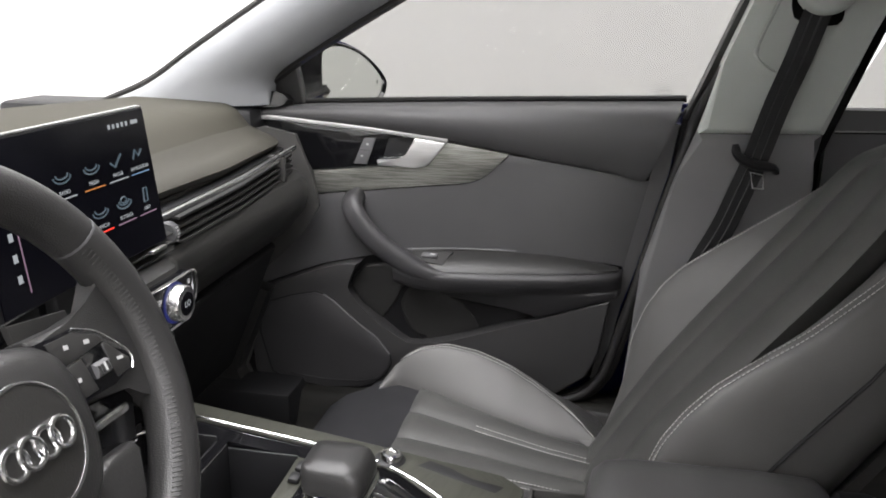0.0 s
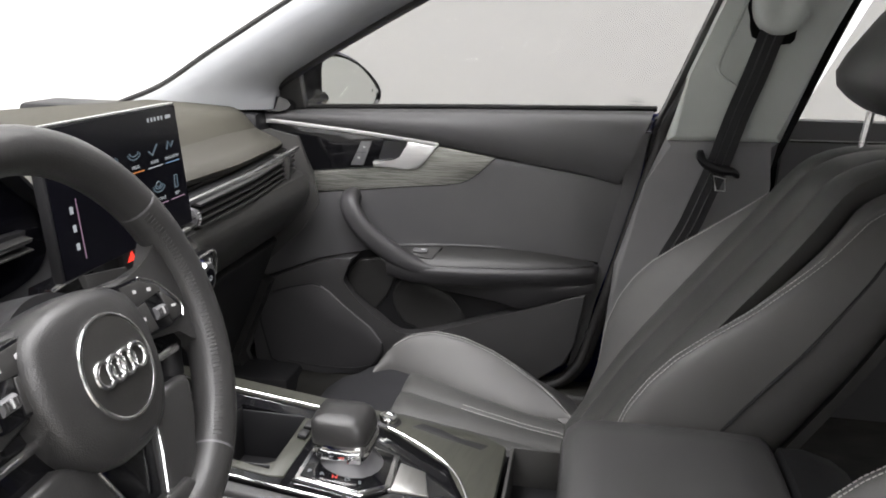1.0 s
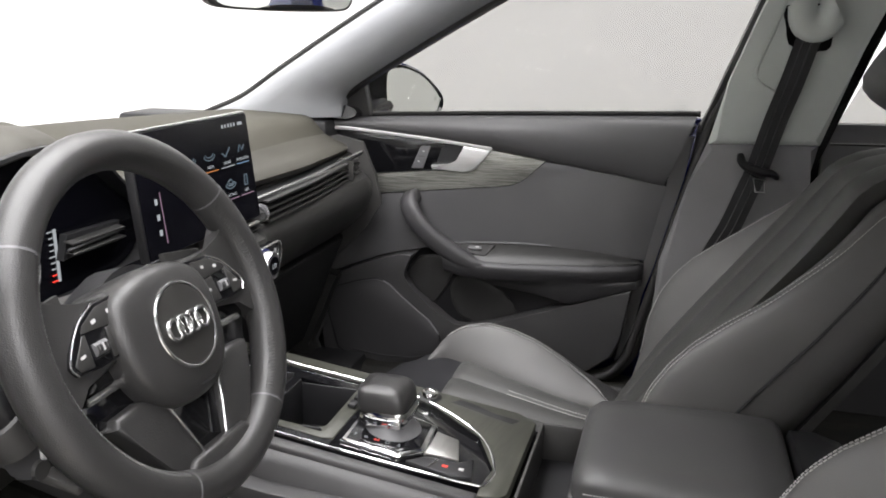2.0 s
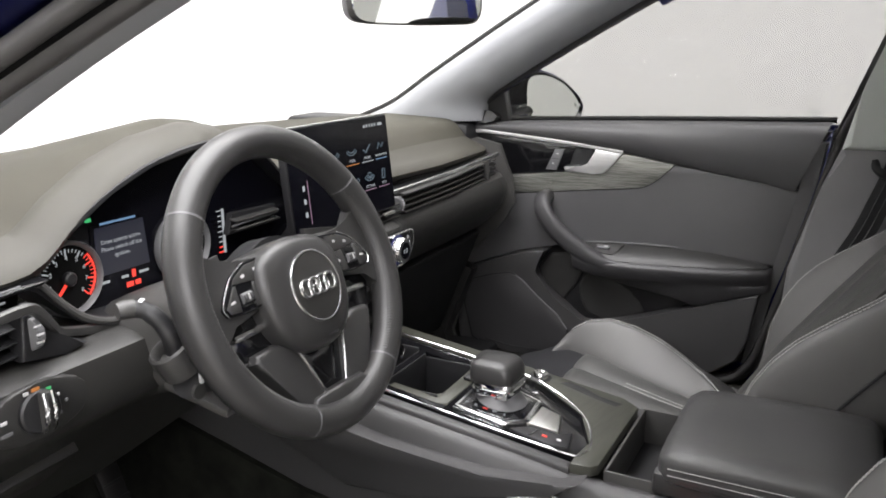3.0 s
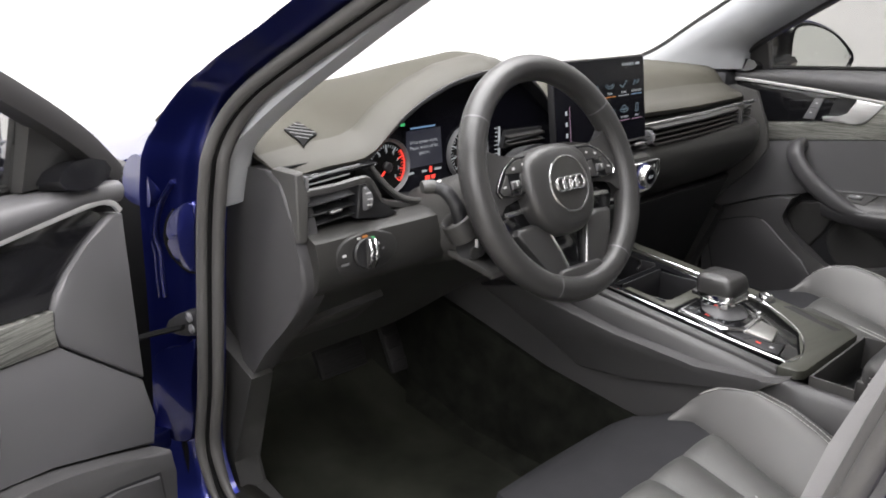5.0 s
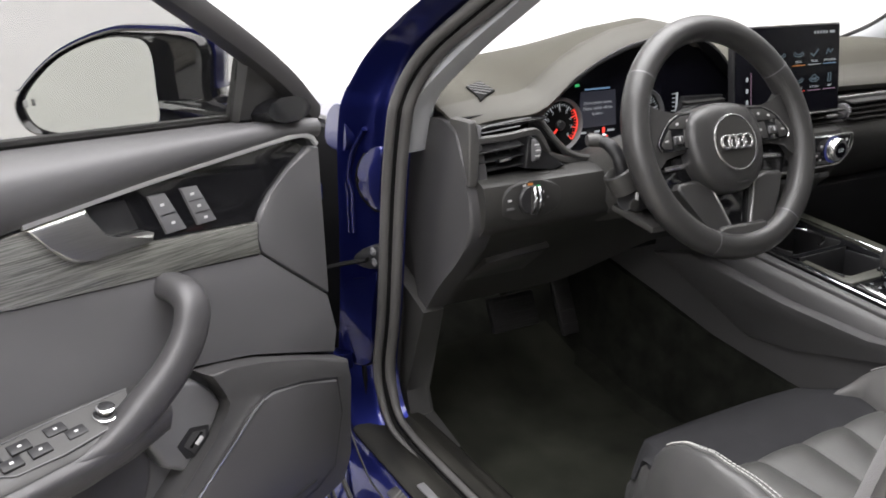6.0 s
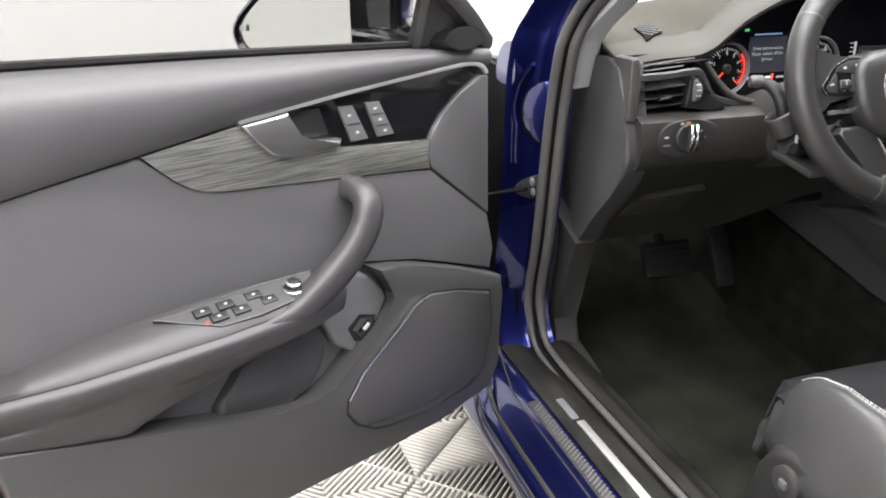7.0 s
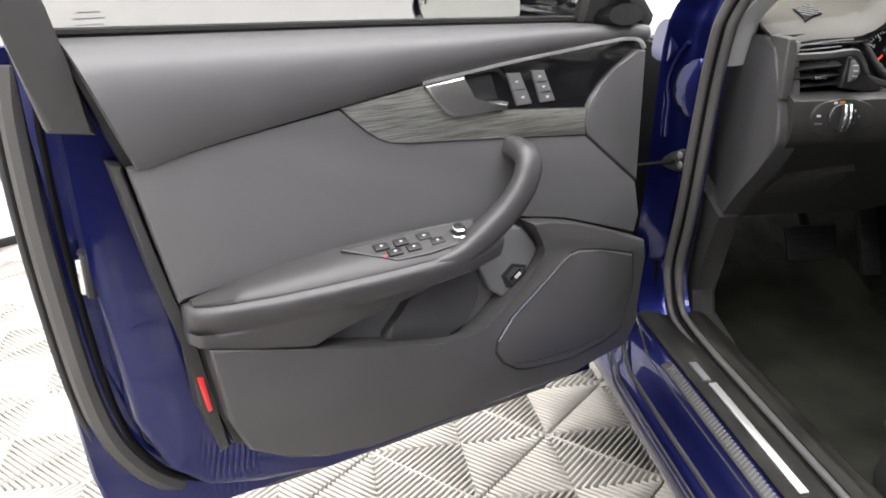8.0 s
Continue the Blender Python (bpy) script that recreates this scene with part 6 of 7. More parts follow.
def console():
    c = thing("centre_console", "dark grey centre console with gear selector and veneer top", "console")
    rings = []
    for x in (-0.76, -0.5, -0.36, -0.30, -0.2, -0.1, 0.0, 0.1, 0.18, 0.24, 0.30, 0.45, 0.62, 0.78):
        z = top_z(x)
        if x > 0.2:
            z -= 0.006
        half = lerp([(-0.36, 0.150), (0.0, 0.140), (0.25, 0.132), (0.8, 0.130)], x)
        rings.append([(x, s * y, v) for s, y, v in ((-1, half + 0.03, 0.27), (-1, half + 0.012, 0.44), (-1, half + 0.004, z - 0.060), (-1, half - 0.006, z - 0.022), (-1, half - 0.018, z - 0.012), (-1, 0.101, z - 0.013), (-1, 0.101, z - 0.12), (1, 0.101, z - 0.12), (1, 0.101, z - 0.013), (1, half - 0.018, z - 0.012), (1, half - 0.006, z - 0.022), (1, half + 0.004, z - 0.060), (1, half + 0.012, 0.44), (1, half + 0.03, 0.27))])
    part("console_body", loft(rings), "door_low", c, "dark grey console sides", angle=50)
    for s in (-1,):
        knee = [(-0.34, 0.605), (-0.22, 0.560), (-0.11, 0.512), (-0.02, 0.520), (0.13, 0.556), (0.19, 0.566), (0.235, 0.600), (0.20, 0.586), (0.10, 0.580), (-0.05, 0.592), (-0.25, 0.625)]
        part("knee_pad", slab(knee, lambda u, w, v: (u, s * (lerp([(-0.36, 0.158), (0.0, 0.146), (0.25, 0.136)], u) + w), v), -0.01, 0.018, 0.010, 4), "door_low", c, "grey padded knee panel")

    for s in (-1, 1):
        low = [(-0.62, 0.58), (-0.346, 0.521), (-0.19, 0.481), (-0.025, 0.457), (0.15, 0.440), (0.32, 0.430), (0.32, 0.25), (-0.62, 0.25)]
        part("tunnel_carpet", slab(low, lambda u, w, v: (u, s * (lerp([(-0.36, 0.166), (0.0, 0.156), (0.25, 0.148)], u) + 0.10 * max(0.0, 0.46 - v) + w), v), -0.02, 0.004, 0.003), "carpet", c, "black carpet on the tunnel side")

    def top(u, w, v):
        return (u, v, top_z(u) + w)

    # veneer field round the selector, with a glossy black tray in chrome
    rim = [(0.206, -0.113), (0.232, -0.108), (0.240, -0.098), (0.242, 0.09), (0.215, 0.112), (0.0, 0.116), (-0.30, 0.118), (-0.30, 0.085), (0.02, 0.085), (0.10, 0.072), (0.18, 0.02), (0.214, -0.05), (0.206, -0.088)]
    part("veneer_field", slab(rim, top, -0.014, 0.0, 0.002), "plate", c, "grey-olive veneer round the selector")
    part("side_rail", slab([(-0.34, -0.122), (0.206, -0.117), (0.206, -0.0995), (-0.34, -0.0995)], top, -0.016, -0.004, 0.006, 3), "door_low", c, "soft grey edge beside the tray")
    part("selector_tray", slab([(0.008, -0.098), (0.10, -0.098), (0.207, -0.090), (0.216, -0.05), (0.18, 0.02), (0.10, 0.072), (0.02, 0.086), (0.008, 0.086)], top, -0.016, -0.003, 0.001), "gloss", c, "glossy black selector tray")
    line = curve_through([(-0.29, -0.0985, 0), (-0.1, -0.0985, 0), (0.10, -0.0985, 0), (0.195, -0.094, 0), (0.211, -0.085, 0), (0.2145, -0.05, 0), (0.18, 0.02, 0), (0.10, 0.073, 0), (0.02, 0.087, 0), (-0.12, 0.088, 0), (-0.29, 0.088, 0)], 6)
    part("chrome_line", tube([top(p.x, 0.000, p.y) for p in line], 0.0019, 8), "bright", c, "chrome line round the tray")
    for y0, y1, lab in ((-0.098, -0.078, "glossy black border of the tray"), (0.058, 0.086, "glossy black border of the tray")):
        part("tray_border", slab([(-0.30, y0), (0.008, y0), (0.008, y1), (-0.30, y1)], top, -0.016, -0.003), "gloss", c, lab)
    part("front_plate", slab([(-0.084, -0.078), (-0.006, -0.080), (0.008, -0.074), (0.008, 0.03), (-0.004, 0.058), (-0.014, 0.058), (-0.010, -0.05), (-0.022, -0.066), (-0.084, -0.066)], top, -0.014, -0.0015, 0.001), "plate", c, "matt olive-grey plate round the bin")
    # open bin and cup holder: walls and floors below the tray, near-black to paint their deep shade
    for x0, x1, y0, y1, deep, mat, lab in ((-0.098, -0.012, -0.066, 0.054, 0.075, "dark", "deep storage bin, coloured near-black for its shade"), (-0.205, -0.110, -0.070, 0.054, 0.06, "dark", "cup holder coloured near-black for its shade")):
        b = part("bin_floor", block((x1 - x0, y1 - y0, 0.004), 0, pose((x0 + x1) / 2, (y0 + y1) / 2, top_z(x0) - deep)), mat, c, lab)
        for sx, sy, px, py in ((0.003, y1 - y0, x0, (y0 + y1) / 2), (0.003, y1 - y0, x1, (y0 + y1) / 2), (x1 - x0, 0.003, (x0 + x1) / 2, y0), (x1 - x0, 0.003, (x0 + x1) / 2, y1)):
            part("bin_wall", block((sx, sy, deep), 0.001, pose(px, py, top_z(px) - deep / 2 - 0.003)), "dark", b)
    part("front_deck", slab([(-0.34, -0.10), (-0.208, -0.10), (-0.208, 0.09), (-0.34, 0.09)], top, -0.014, -0.003), "gloss", c, "glossy black front of the tray")
    part("bin_bridge", slab([(-0.108, -0.078), (-0.098, -0.078), (-0.098, 0.058), (-0.108, 0.058)], top, -0.014, -0.002), "gloss", c)
    part("cup_ring", tube([top(-0.157 + 0.042 * math.cos(a), 0.001, -0.006 + 0.056 * math.sin(a)) for a in np.linspace(0.2, 3.6, 26)], 0.0024, 8), "bright", c, "chrome arc at the cup holder")
    for i in range(2):
        part("small_key", block((0.012, 0.016, 0.006), 0.002, pose(0.0, 0.014 + i * 0.022, top_z(0.0) + 0.002, 0, 7)), "dark", c)
    # selector
    g = part("selector_frame", slab([(0.022, -0.083), (0.020, 0.004), (0.075, 0.022), (0.122, 0.010), (0.128, -0.058), (0.100, -0.086)], top, -0.008, 0.006, 0.003, 3), "bright", c, "chrome frame of the gear selector")
    part("selector_glass", slab([(0.028, -0.078), (0.026, 0.0), (0.074, 0.016), (0.116, 0.006), (0.120, -0.056), (0.096, -0.080)], top, 0.0, 0.0072, 0.001), "gloss", g, "black gate of the selector")
    for i, (t, mat) in enumerate((("P", "lit_white"), ("R", "lit_white"), ("N", "lit_red"), ("D", "lit_white"), ("S", "lit_white"))):
        x = 0.036 + i * 0.0145
        lettering("gear_letter", t, 0.009, pose(x, -0.067, top_z(x) + 0.0080, 0, 7.4, 12), mat, g)
    part("selector_boot", loft([[(0.070 + rx * math.cos(a), -0.026 + ry * math.sin(a), z) for a in np.linspace(0, 2 * math.pi, 20, endpoint=False)] for rx, ry, z in ((0.040, 0.038, top_z(0.07) + 0.004), (0.034, 0.032, top_z(0.07) + 0.012), (0.025, 0.025, top_z(0.07) + 0.022), (0.022, 0.022, top_z(0.07) + 0.034))]), "switch", g, "smoky grey selector collar")
    kn = part("selector_knob", loft([[(0.064 + (rx * (abs(math.cos(a)) ** 0.38) * (1 if math.cos(a) > 0 else -1)) + dx, -0.022 + ry * (abs(math.sin(a)) ** 0.38) * (1 if math.sin(a) > 0 else -1), z) for a in np.linspace(0, 2 * math.pi, 28, endpoint=False)]
                                     for rx, ry, dx, z in ((0.028, 0.030, 0.0, 0.655), (0.0325, 0.033, 0.000, 0.658), (0.0335, 0.034, 0.000, 0.664), (0.033, 0.033, -0.001, 0.674), (0.031, 0.031, -0.003, 0.682), (0.027, 0.027, -0.005, 0.6865), (0.012, 0.012, -0.006, 0.6885))]), "rim", c, "dark leather gear knob", angle=60)
    part("knob_band", loft([[(0.066 + rx * (abs(math.cos(a)) ** 0.4) * (1 if math.cos(a) > 0 else -1), -0.022 + ry * (abs(math.sin(a)) ** 0.4) * (1 if math.sin(a) > 0 else -1), z) for a in np.linspace(0, 2 * math.pi, 28, endpoint=False)]
                            for rx, ry, z in ((0.020, 0.022, 0.632), (0.028, 0.029, 0.635), (0.0325, 0.033, 0.642), (0.0338, 0.0343, 0.655), (0.032, 0.033, 0.659))]), "bright", kn, "polished metal band of the knob")
    part("knob_button", block((0.016, 0.005, 0.012), 0.002, pose(0.084, -0.056, 0.646)), "chrome", kn, "release button on the knob")
    part("touch_pad", slab([(0.128, -0.062), (0.126, -0.004), (0.158, -0.012), (0.170, -0.058)], top, -0.002, 0.006, 0.002), "alu", c, "silver touch pad")
    pk = part("parking_keys", slab([(0.110, -0.088), (0.130, -0.066), (0.172, -0.062), (0.186, -0.046), (0.194, -0.086), (0.17, -0.094)], top, -0.002, 0.004, 0.001), "dark", c, "black parking brake keys")
    part("brake_lamp", block((0.007, 0.004, 0.0006), 0, pose(0.158, -0.078, top_z(0.158) + 0.0045, 0, 7)), "lit_red", pk, "lit red brake lamp")
    part("key_symbol", block((0.006, 0.005, 0.0006), 0, pose(0.178, -0.076, top_z(0.178) + 0.0045, 0, 7)), "mark", pk)
    part("key_line", tube([top(0.140, 0.0046, -0.090), top(0.146, 0.0046, -0.064)], 0.001, 5), "chrome", pk)
    st = part("start_button", turned([(0.0125, 0.0), (0.0125, 0.008), (0.011, 0.010), (0.008, 0.0105), (0.007, 0.009)], pose(0.086, 0.092, top_z(0.086) - 0.001, 0, 7), 24), "bright", c, "round chrome-ringed rotary knob")
    part("knob_base", turned([(0.018, -0.004), (0.018, 0.001), (0.016, 0.002)], pose(0.086, 0.092, top_z(0.086), 0, 7), 24), "dark", st)
    part("key_slot", slab([(0.118, 0.090), (0.130, 0.106), (0.226, 0.085), (0.222, 0.068)], top, -0.004, 0.0015, 0.001), "dark", c, "narrow black tray beside the selector")
    # open box ahead of the armrest
    for px, py, sx, sy in ((0.250, 0, 0.004, 0.20), (0.312, 0, 0.004, 0.20), (0.280, -0.10, 0.064, 0.004), (0.280, 0.10, 0.064, 0.004)):
        part("box_wall", block((sx, sy, 0.06), 0.001, pose(px, py, 0.566)), "soft", c)
    part("box_floor", block((0.066, 0.20, 0.004), 0, pose(0.277, 0, 0.540)), "dark", c, "black floor of the small box")
    return c


console_thing = console()


def arm_rest(c):
    def ring(x, half, z0, z1, n=32):
        out = []
        for j in range(n):
            t = 2 * math.pi * j / n
            q, s = math.cos(t), math.sin(t)
            f = (abs(q) ** 5 + abs(s) ** 5) ** (-1 / 5)
            out.append((x, half * f * q, (z0 + z1) / 2 + (z1 - z0) / 2 * f * s))
        return out
    a = part("armrest", loft([ring(x, h, 0.596, z) for x, h, z in ((0.312, 0.080, 0.628), (0.316, 0.100, 0.638), (0.330, 0.112, 0.646), (0.36, 0.115, 0.650), (0.50, 0.115, 0.652), (0.545, 0.114, 0.650), (0.556, 0.108, 0.643), (0.560, 0.09, 0.635))]), "leather_dark", c, "padded black leather armrest lid", angle=60)
    part("hinge_end", loft([ring(x, h, 0.590, z) for x, h, z in ((0.562, 0.10, 0.626), (0.570, 0.112, 0.638), (0.60, 0.114, 0.638), (0.63, 0.112, 0.628), (0.645, 0.10, 0.62))]), "dark", a, "dark plastic rear end of the armrest")
    part("base", block((0.26, 0.215, 0.03), 0.006, pose(0.44, 0, 0.598)), "hard", a)
    for dz in (0.0, 0.009):
        for s in (-1, 1):
            bm = bmesh.new()
            for i in range(58):
                x = 0.330 + i * 0.0037
                tube([(x, s * (0.1152 + 0.0006), 0.618 + dz), (x + 0.0026, s * (0.1152 + 0.0006), 0.618 + dz)], 0.0007, 4, bm=bm)
            part("stitching", bm, "thread", a, "light grey stitching")


arm_rest(console_thing)


# ---- front seats ----
def seat(m, label, drop=0.0):
    s = thing("front_seat", label, "seat", m, group="front seats")
    HALF = 0.232
    # cushion: v runs from the front edge to the back, u across
    def edge(v):
        """Half-width of the fluted centre."""
        return lerp([(-0.12, 0.200), (-0.04, 0.192), (0.05, 0.160), (0.15, 0.128), (0.25, 0.108), (0.40, 0.10)], v)

    def base(v):
        return lerp([(-0.150, 0.400), (-0.140, 0.432), (-0.125, 0.458), (-0.10, 0.474), (-0.06, 0.483), (0.0, 0.487), (0.05, 0.485), (0.15, 0.470), (0.25, 0.453), (0.35, 0.438), (0.42, 0.432)], v)

    def front_half(v):
        return lerp([(-0.150, 0.110), (-0.135, 0.145), (-0.10, 0.178), (-0.06, 0.197), (-0.03, 0.202), (0.0, 0.186), (0.03, 0.170)], v)

    def ridge(v):
        return lerp([(-0.08, 0.176), (-0.06, 0.189), (-0.03, 0.198), (0.0, 0.203), (0.04, 0.208), (0.08, 0.209), (0.16, 0.200), (0.22, 0.183), (0.27, 0.158), (0.30, 0.135), (0.33, 0.105)], v)

    def ridge_z(v):
        return lerp([(-0.08, 0.474), (-0.046, 0.490), (-0.03, 0.506), (-0.01, 0.526), (0.02, 0.545), (0.065, 0.555), (0.12, 0.549), (0.18, 0.530), (0.24, 0.502), (0.29, 0.478), (0.33, 0.454)], v)

    vs = list(np.linspace(-0.150, 0.42, 46))
    front = [v for v in vs if v < 0.03]
    part("front_pad", sheet([[(v, u * min(front_half(v), edge(v) + 0.012), base(v) - 0.004 * u * u - 0.05 * max(0.0, abs(u) - 0.88) / 0.12 * max(0.0, min(1.0, (-0.06 - v) / 0.03))) for u in np.linspace(-1, 1, 29)] for v in front], -0.03), "suede", s, "black suede-like front of the cushion")
    rear = [v for v in vs if v > 0.018]
    for k in range(4):
        u0, u1 = -1 + k * 0.5, -0.5 + k * 0.5
        rows = []
        for v in rear:
            e = edge(v)
            fade = min(1.0, (v - 0.018) / 0.02)
            rows.append([(v, e * (u0 + (u1 - u0) * t), base(v) - 0.002 + fade * 0.014 * math.sin(math.pi * (0.04 + 0.92 * t)) ** 0.5) for t in np.linspace(0, 1, 9)])
        part("flute", sheet(rows, -0.03), "flute", s, "black leather flute of the seat centre")
    for sd in (-1, 1):
        rows, outer, seam = [], [], []
        for v in np.linspace(-0.046, 0.33, 38):
            e, r, b, z = min(edge(v), ridge(v) - 0.035 * max(0.0, min(1.0, -v / 0.05)) - 0.002), ridge(v), base(v), ridge_z(v) - (drop if sd < 0 else 0.0)
            line = [(e, b - 0.004), (e + (r - e) * 0.12, b + 0.006 + 0.10 * (z - b)), (e + (r - e) * 0.45, b + 0.008 + 0.48 * (z - b)), (e + (r - e) * 0.8, b + 0.004 + 0.90 * (z - b)), (r, z)]
            sink = 0.010 * max(0.0, (-0.026 - v) / 0.020)
            seam.append([Vector((v, sd * (line[3][0] + (line[4][0] - line[3][0]) * k), line[3][1] + (line[4][1] - line[3][1]) * k + 0.0030 - sink)) for k in (0.35, 0.92)])
            rows.append([(p.x, sd * p.y, p.z - sink) for p in curve_through([(v, y, q) for y, q in line], 4)])
        part("cushion_bolster", sheet(rows, -0.02 if sd > 0 else 0.02), "leather", s, "grey leather side bolster", angle=70)
        for v in np.linspace(-0.146, 0.42, 50):
            r, z = ridge(v), ridge_z(v) - 0.010 * max(0.0, (-0.026 - v) / 0.020) if v < 0.33 else base(v)
            w = HALF - 0.040 * max(0.0, 1 - (v + 0.050) / 0.13) ** 2
            w = max(w + 0.010, r + 0.014)
            z -= drop if sd < 0 else 0.0
            if v < -0.040:
                r, z = front_half(v) - 0.006, base(v) - 0.006 - 0.05 * max(0.0, min(1.0, (-0.06 - v) / 0.03))
                w = min(w, r + 0.016)
            line = [(r, z - 0.0012), (r + (w - r) * 0.35, z - 0.004), (r + (w - r) * 0.8, z - 0.012 - 0.25 * max(0.0, z - 0.44)), (w, min(z - 0.03, 0.46)), (w + 0.004, min(z - 0.05, 0.425)), (w - 0.004, min(z - 0.06, 0.39)), (w - 0.02, min(z - 0.07, 0.37))]
            outer.append([(p.x, sd * p.y, p.z) for p in curve_through([(v, y, q) for y, q in line], 3)])
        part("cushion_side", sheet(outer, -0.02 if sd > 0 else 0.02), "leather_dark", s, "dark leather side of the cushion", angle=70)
        for off in (0.003, 0.010):
            pts = [q[0 if off > 0.005 else 1] for q in seam[3:]]
            part("stitching", threads(pts), "thread", s, "light stitching on the bolster")
    for u, v0, v1 in ((0.56, 0.14, 0.36), (0.44, 0.14, 0.36), (-0.44, 0.14, 0.36), (-0.56, 0.14, 0.36)):
        pts = [(v, u * edge(v), base(v) + 0.0085) for v in np.linspace(v0, v1, 12)]
        part("stitching", threads(pts, 0.0008), "thread", s)
    base_pts = [(-0.035, 0.27), (-0.045, 0.335), (-0.030, 0.40), (-0.005, 0.442), (0.03, 0.455), (0.16, 0.445), (0.30, 0.425), (0.44, 0.44), (0.50, 0.42), (0.50, 0.27)]
    for sd in (-1, 1):
        part("side_cover", slab(base_pts, lambda u, w, v: (u, sd * (HALF - 0.03 + w), v), -0.01, 0.042, 0.012, 3), "hard", s, "black plastic seat side cover")
    part("seat_base", block((0.46, 0.40, 0.14), 0.02, pose(0.17, 0, 0.36)), "dark", s, "dark seat frame")
    sw = part("lumbar_switch", turned([(0.024, 0.0), (0.024, 0.006), (0.020, 0.008), (0.014, 0.007)], pose(0.035, -HALF - 0.012, 0.412, 90), 24), "soft", s, "round lumbar switch")
    part("switch_key", block((0.014, 0.006, 0.014), 0.003, pose(0.035, -HALF - 0.020, 0.412)), "switch", sw)
    part("seat_switch", block((0.075, 0.016, 0.020), 0.006, pose(0.115, -HALF - 0.018, 0.375)), "soft", s, "long seat position switch")
    # backrest: t runs up, u across, out towards the sitter
    P0, T = Vector((0.385, 0, 0.475)), Vector((0.56, 0, 0.8285)).normalized()
    N = Vector((-T.z, 0, T.x))
    TALL_B = 0.585

    def bulge(t):
        return lerp([(-0.15, 0.002), (0.0, 0.010), (0.2, 0.016), (0.4, 0.012), (0.7, 0.004), (0.88, 0.004), (1.0, -0.004)], t)

    def half(t):
        return lerp([(-0.15, 0.208), (0.0, 0.222), (0.15, 0.238), (0.35, 0.242), (0.6, 0.232), (0.78, 0.208), (0.9, 0.178), (1.0, 0.130)], t)

    def mid(t):
        return lerp([(-0.15, 0.098), (0.0, 0.104), (0.3, 0.118), (0.6, 0.124), (0.8, 0.120), (0.92, 0.100), (1.0, 0.075)], t)

    def wing(t):
        return lerp([(-0.15, 0.000), (0.0, 0.022), (0.075, 0.038), (0.157, 0.062), (0.26, 0.079), (0.34, 0.082), (0.41, 0.077), (0.50, 0.062), (0.58, 0.046), (0.75, 0.018), (0.88, 0.002), (1.0, -0.02)], t)

    def roll(t):
        return -0.05 * max(0.0, (t - 0.86) / 0.14) ** 2

    def on(u, t, w):
        return P0 + T * (TALL_B * t) + N * w + Vector((0, u, 0))

    ts = list(np.linspace(-0.15, 1.0, 44))
    for k in range(3):
        u0, u1 = ((-1, -0.46), (-0.46, 0.46), (0.46, 1))[k]
        rows = [[on(mid(t) * (u0 + (u1 - u0) * q), t, bulge(t) + roll(t) + 0.010 * math.sin(math.pi * (0.04 + 0.92 * q)) ** 0.5) for q in np.linspace(0, 1, 9)] for t in ts]
        part("back_flute", sheet(rows, 0.03), "flute", s, "black leather flute of the backrest")
    for sd in (-1, 1):
        rows, crest, edge_line = [], [], []
        for t in ts:
            a, b, c = mid(t), half(t), wing(t)
            g = bulge(t) * 0.5 + roll(t)
            line = [(a - 0.006, -0.006), (a + 0.003, 0.004), (a + (b - a) * 0.35, 0.010 + 0.42 * c), (a + (b - a) * 0.68, 0.008 + 0.84 * c), (b - 0.020, 0.002 + c), (b - 0.006, c - 0.006), (b + 0.002, c - 0.026 - 0.1 * c), (b + 0.006, 0.2 * c - 0.035), (b + 0.002, -0.070), (b - 0.022, -0.098)]
            pts = [on(sd * q.x, t, g + q.y) for q in curve_through([(y, z, 0) for y, z in line], 3)]
            rows.append(pts)
            crest.append((on(sd * (b - 0.014), t, g + c + 0.0018), on(sd * (b - 0.0235), t, g + c + 0.0036)))
            edge_line.append(on(sd * (b + 0.0066), t, g + 0.2 * c - 0.032))
        part("back_bolster", sheet(rows, -0.02 if sd > 0 else 0.02), "leather", s, "grey leather backrest bolster", angle=70)
        for k in range(2):
            part("stitching", threads([c[k] for c in crest[8:-2]]), "thread", s, "light stitching on the backrest")
        part("side_seam", tube(edge_line[5:-2], 0.0022, 6), "dark", s, "dark seam along the backrest side")
    for u in (-0.84, -0.76, 0.76, 0.84):
        part("stitching", threads([on(mid(t) * u, t, bulge(t) + roll(t) + 0.0108) for t in np.linspace(-0.02, 0.67, 24)]), "thread", s, "light decorative stitching")
    for u in (-0.8, 0.8):
        part("stitching", tube([on(mid(0.67) * (u - 0.04), 0.67, bulge(0.67) + 0.0108), on(mid(0.67) * (u + 0.04), 0.67, bulge(0.67) + 0.0108)], 0.0013, 5), "thread", s)
    rows = []
    for t in np.linspace(-0.15, 1.0, 14):
        rows.append([on(half(t) * u, t, -0.085 + roll(t) * 0.4 - 0.02 * (1 - u * u)) for u in np.linspace(-1, 1, 11)])
    part("back_shell", sheet(rows, -0.012), "hard", s, "black rear shell of the backrest")
    # head restraint
    c0 = P0 + T * (TALL_B + 0.125) + N * 0.058
    rings = []
    for k, f in ((-1.0, 0.45), (-0.93, 0.72), (-0.75, 0.93), (-0.4, 1.0), (0.3, 1.0), (0.65, 0.95), (0.88, 0.78), (1.0, 0.45)):
        ring = []
        for j in range(28):
            a = 2 * math.pi * j / 28
            q, z = math.cos(a), math.sin(a)
            g = (abs(q) ** 3 + abs(z) ** 3) ** (-1 / 3)
            ring.append(c0 + Vector((0, 0.128 * f * g * q, 0)) + N * (0.048 * f * g * z) + T * (0.085 * k))
        rings.append(ring)
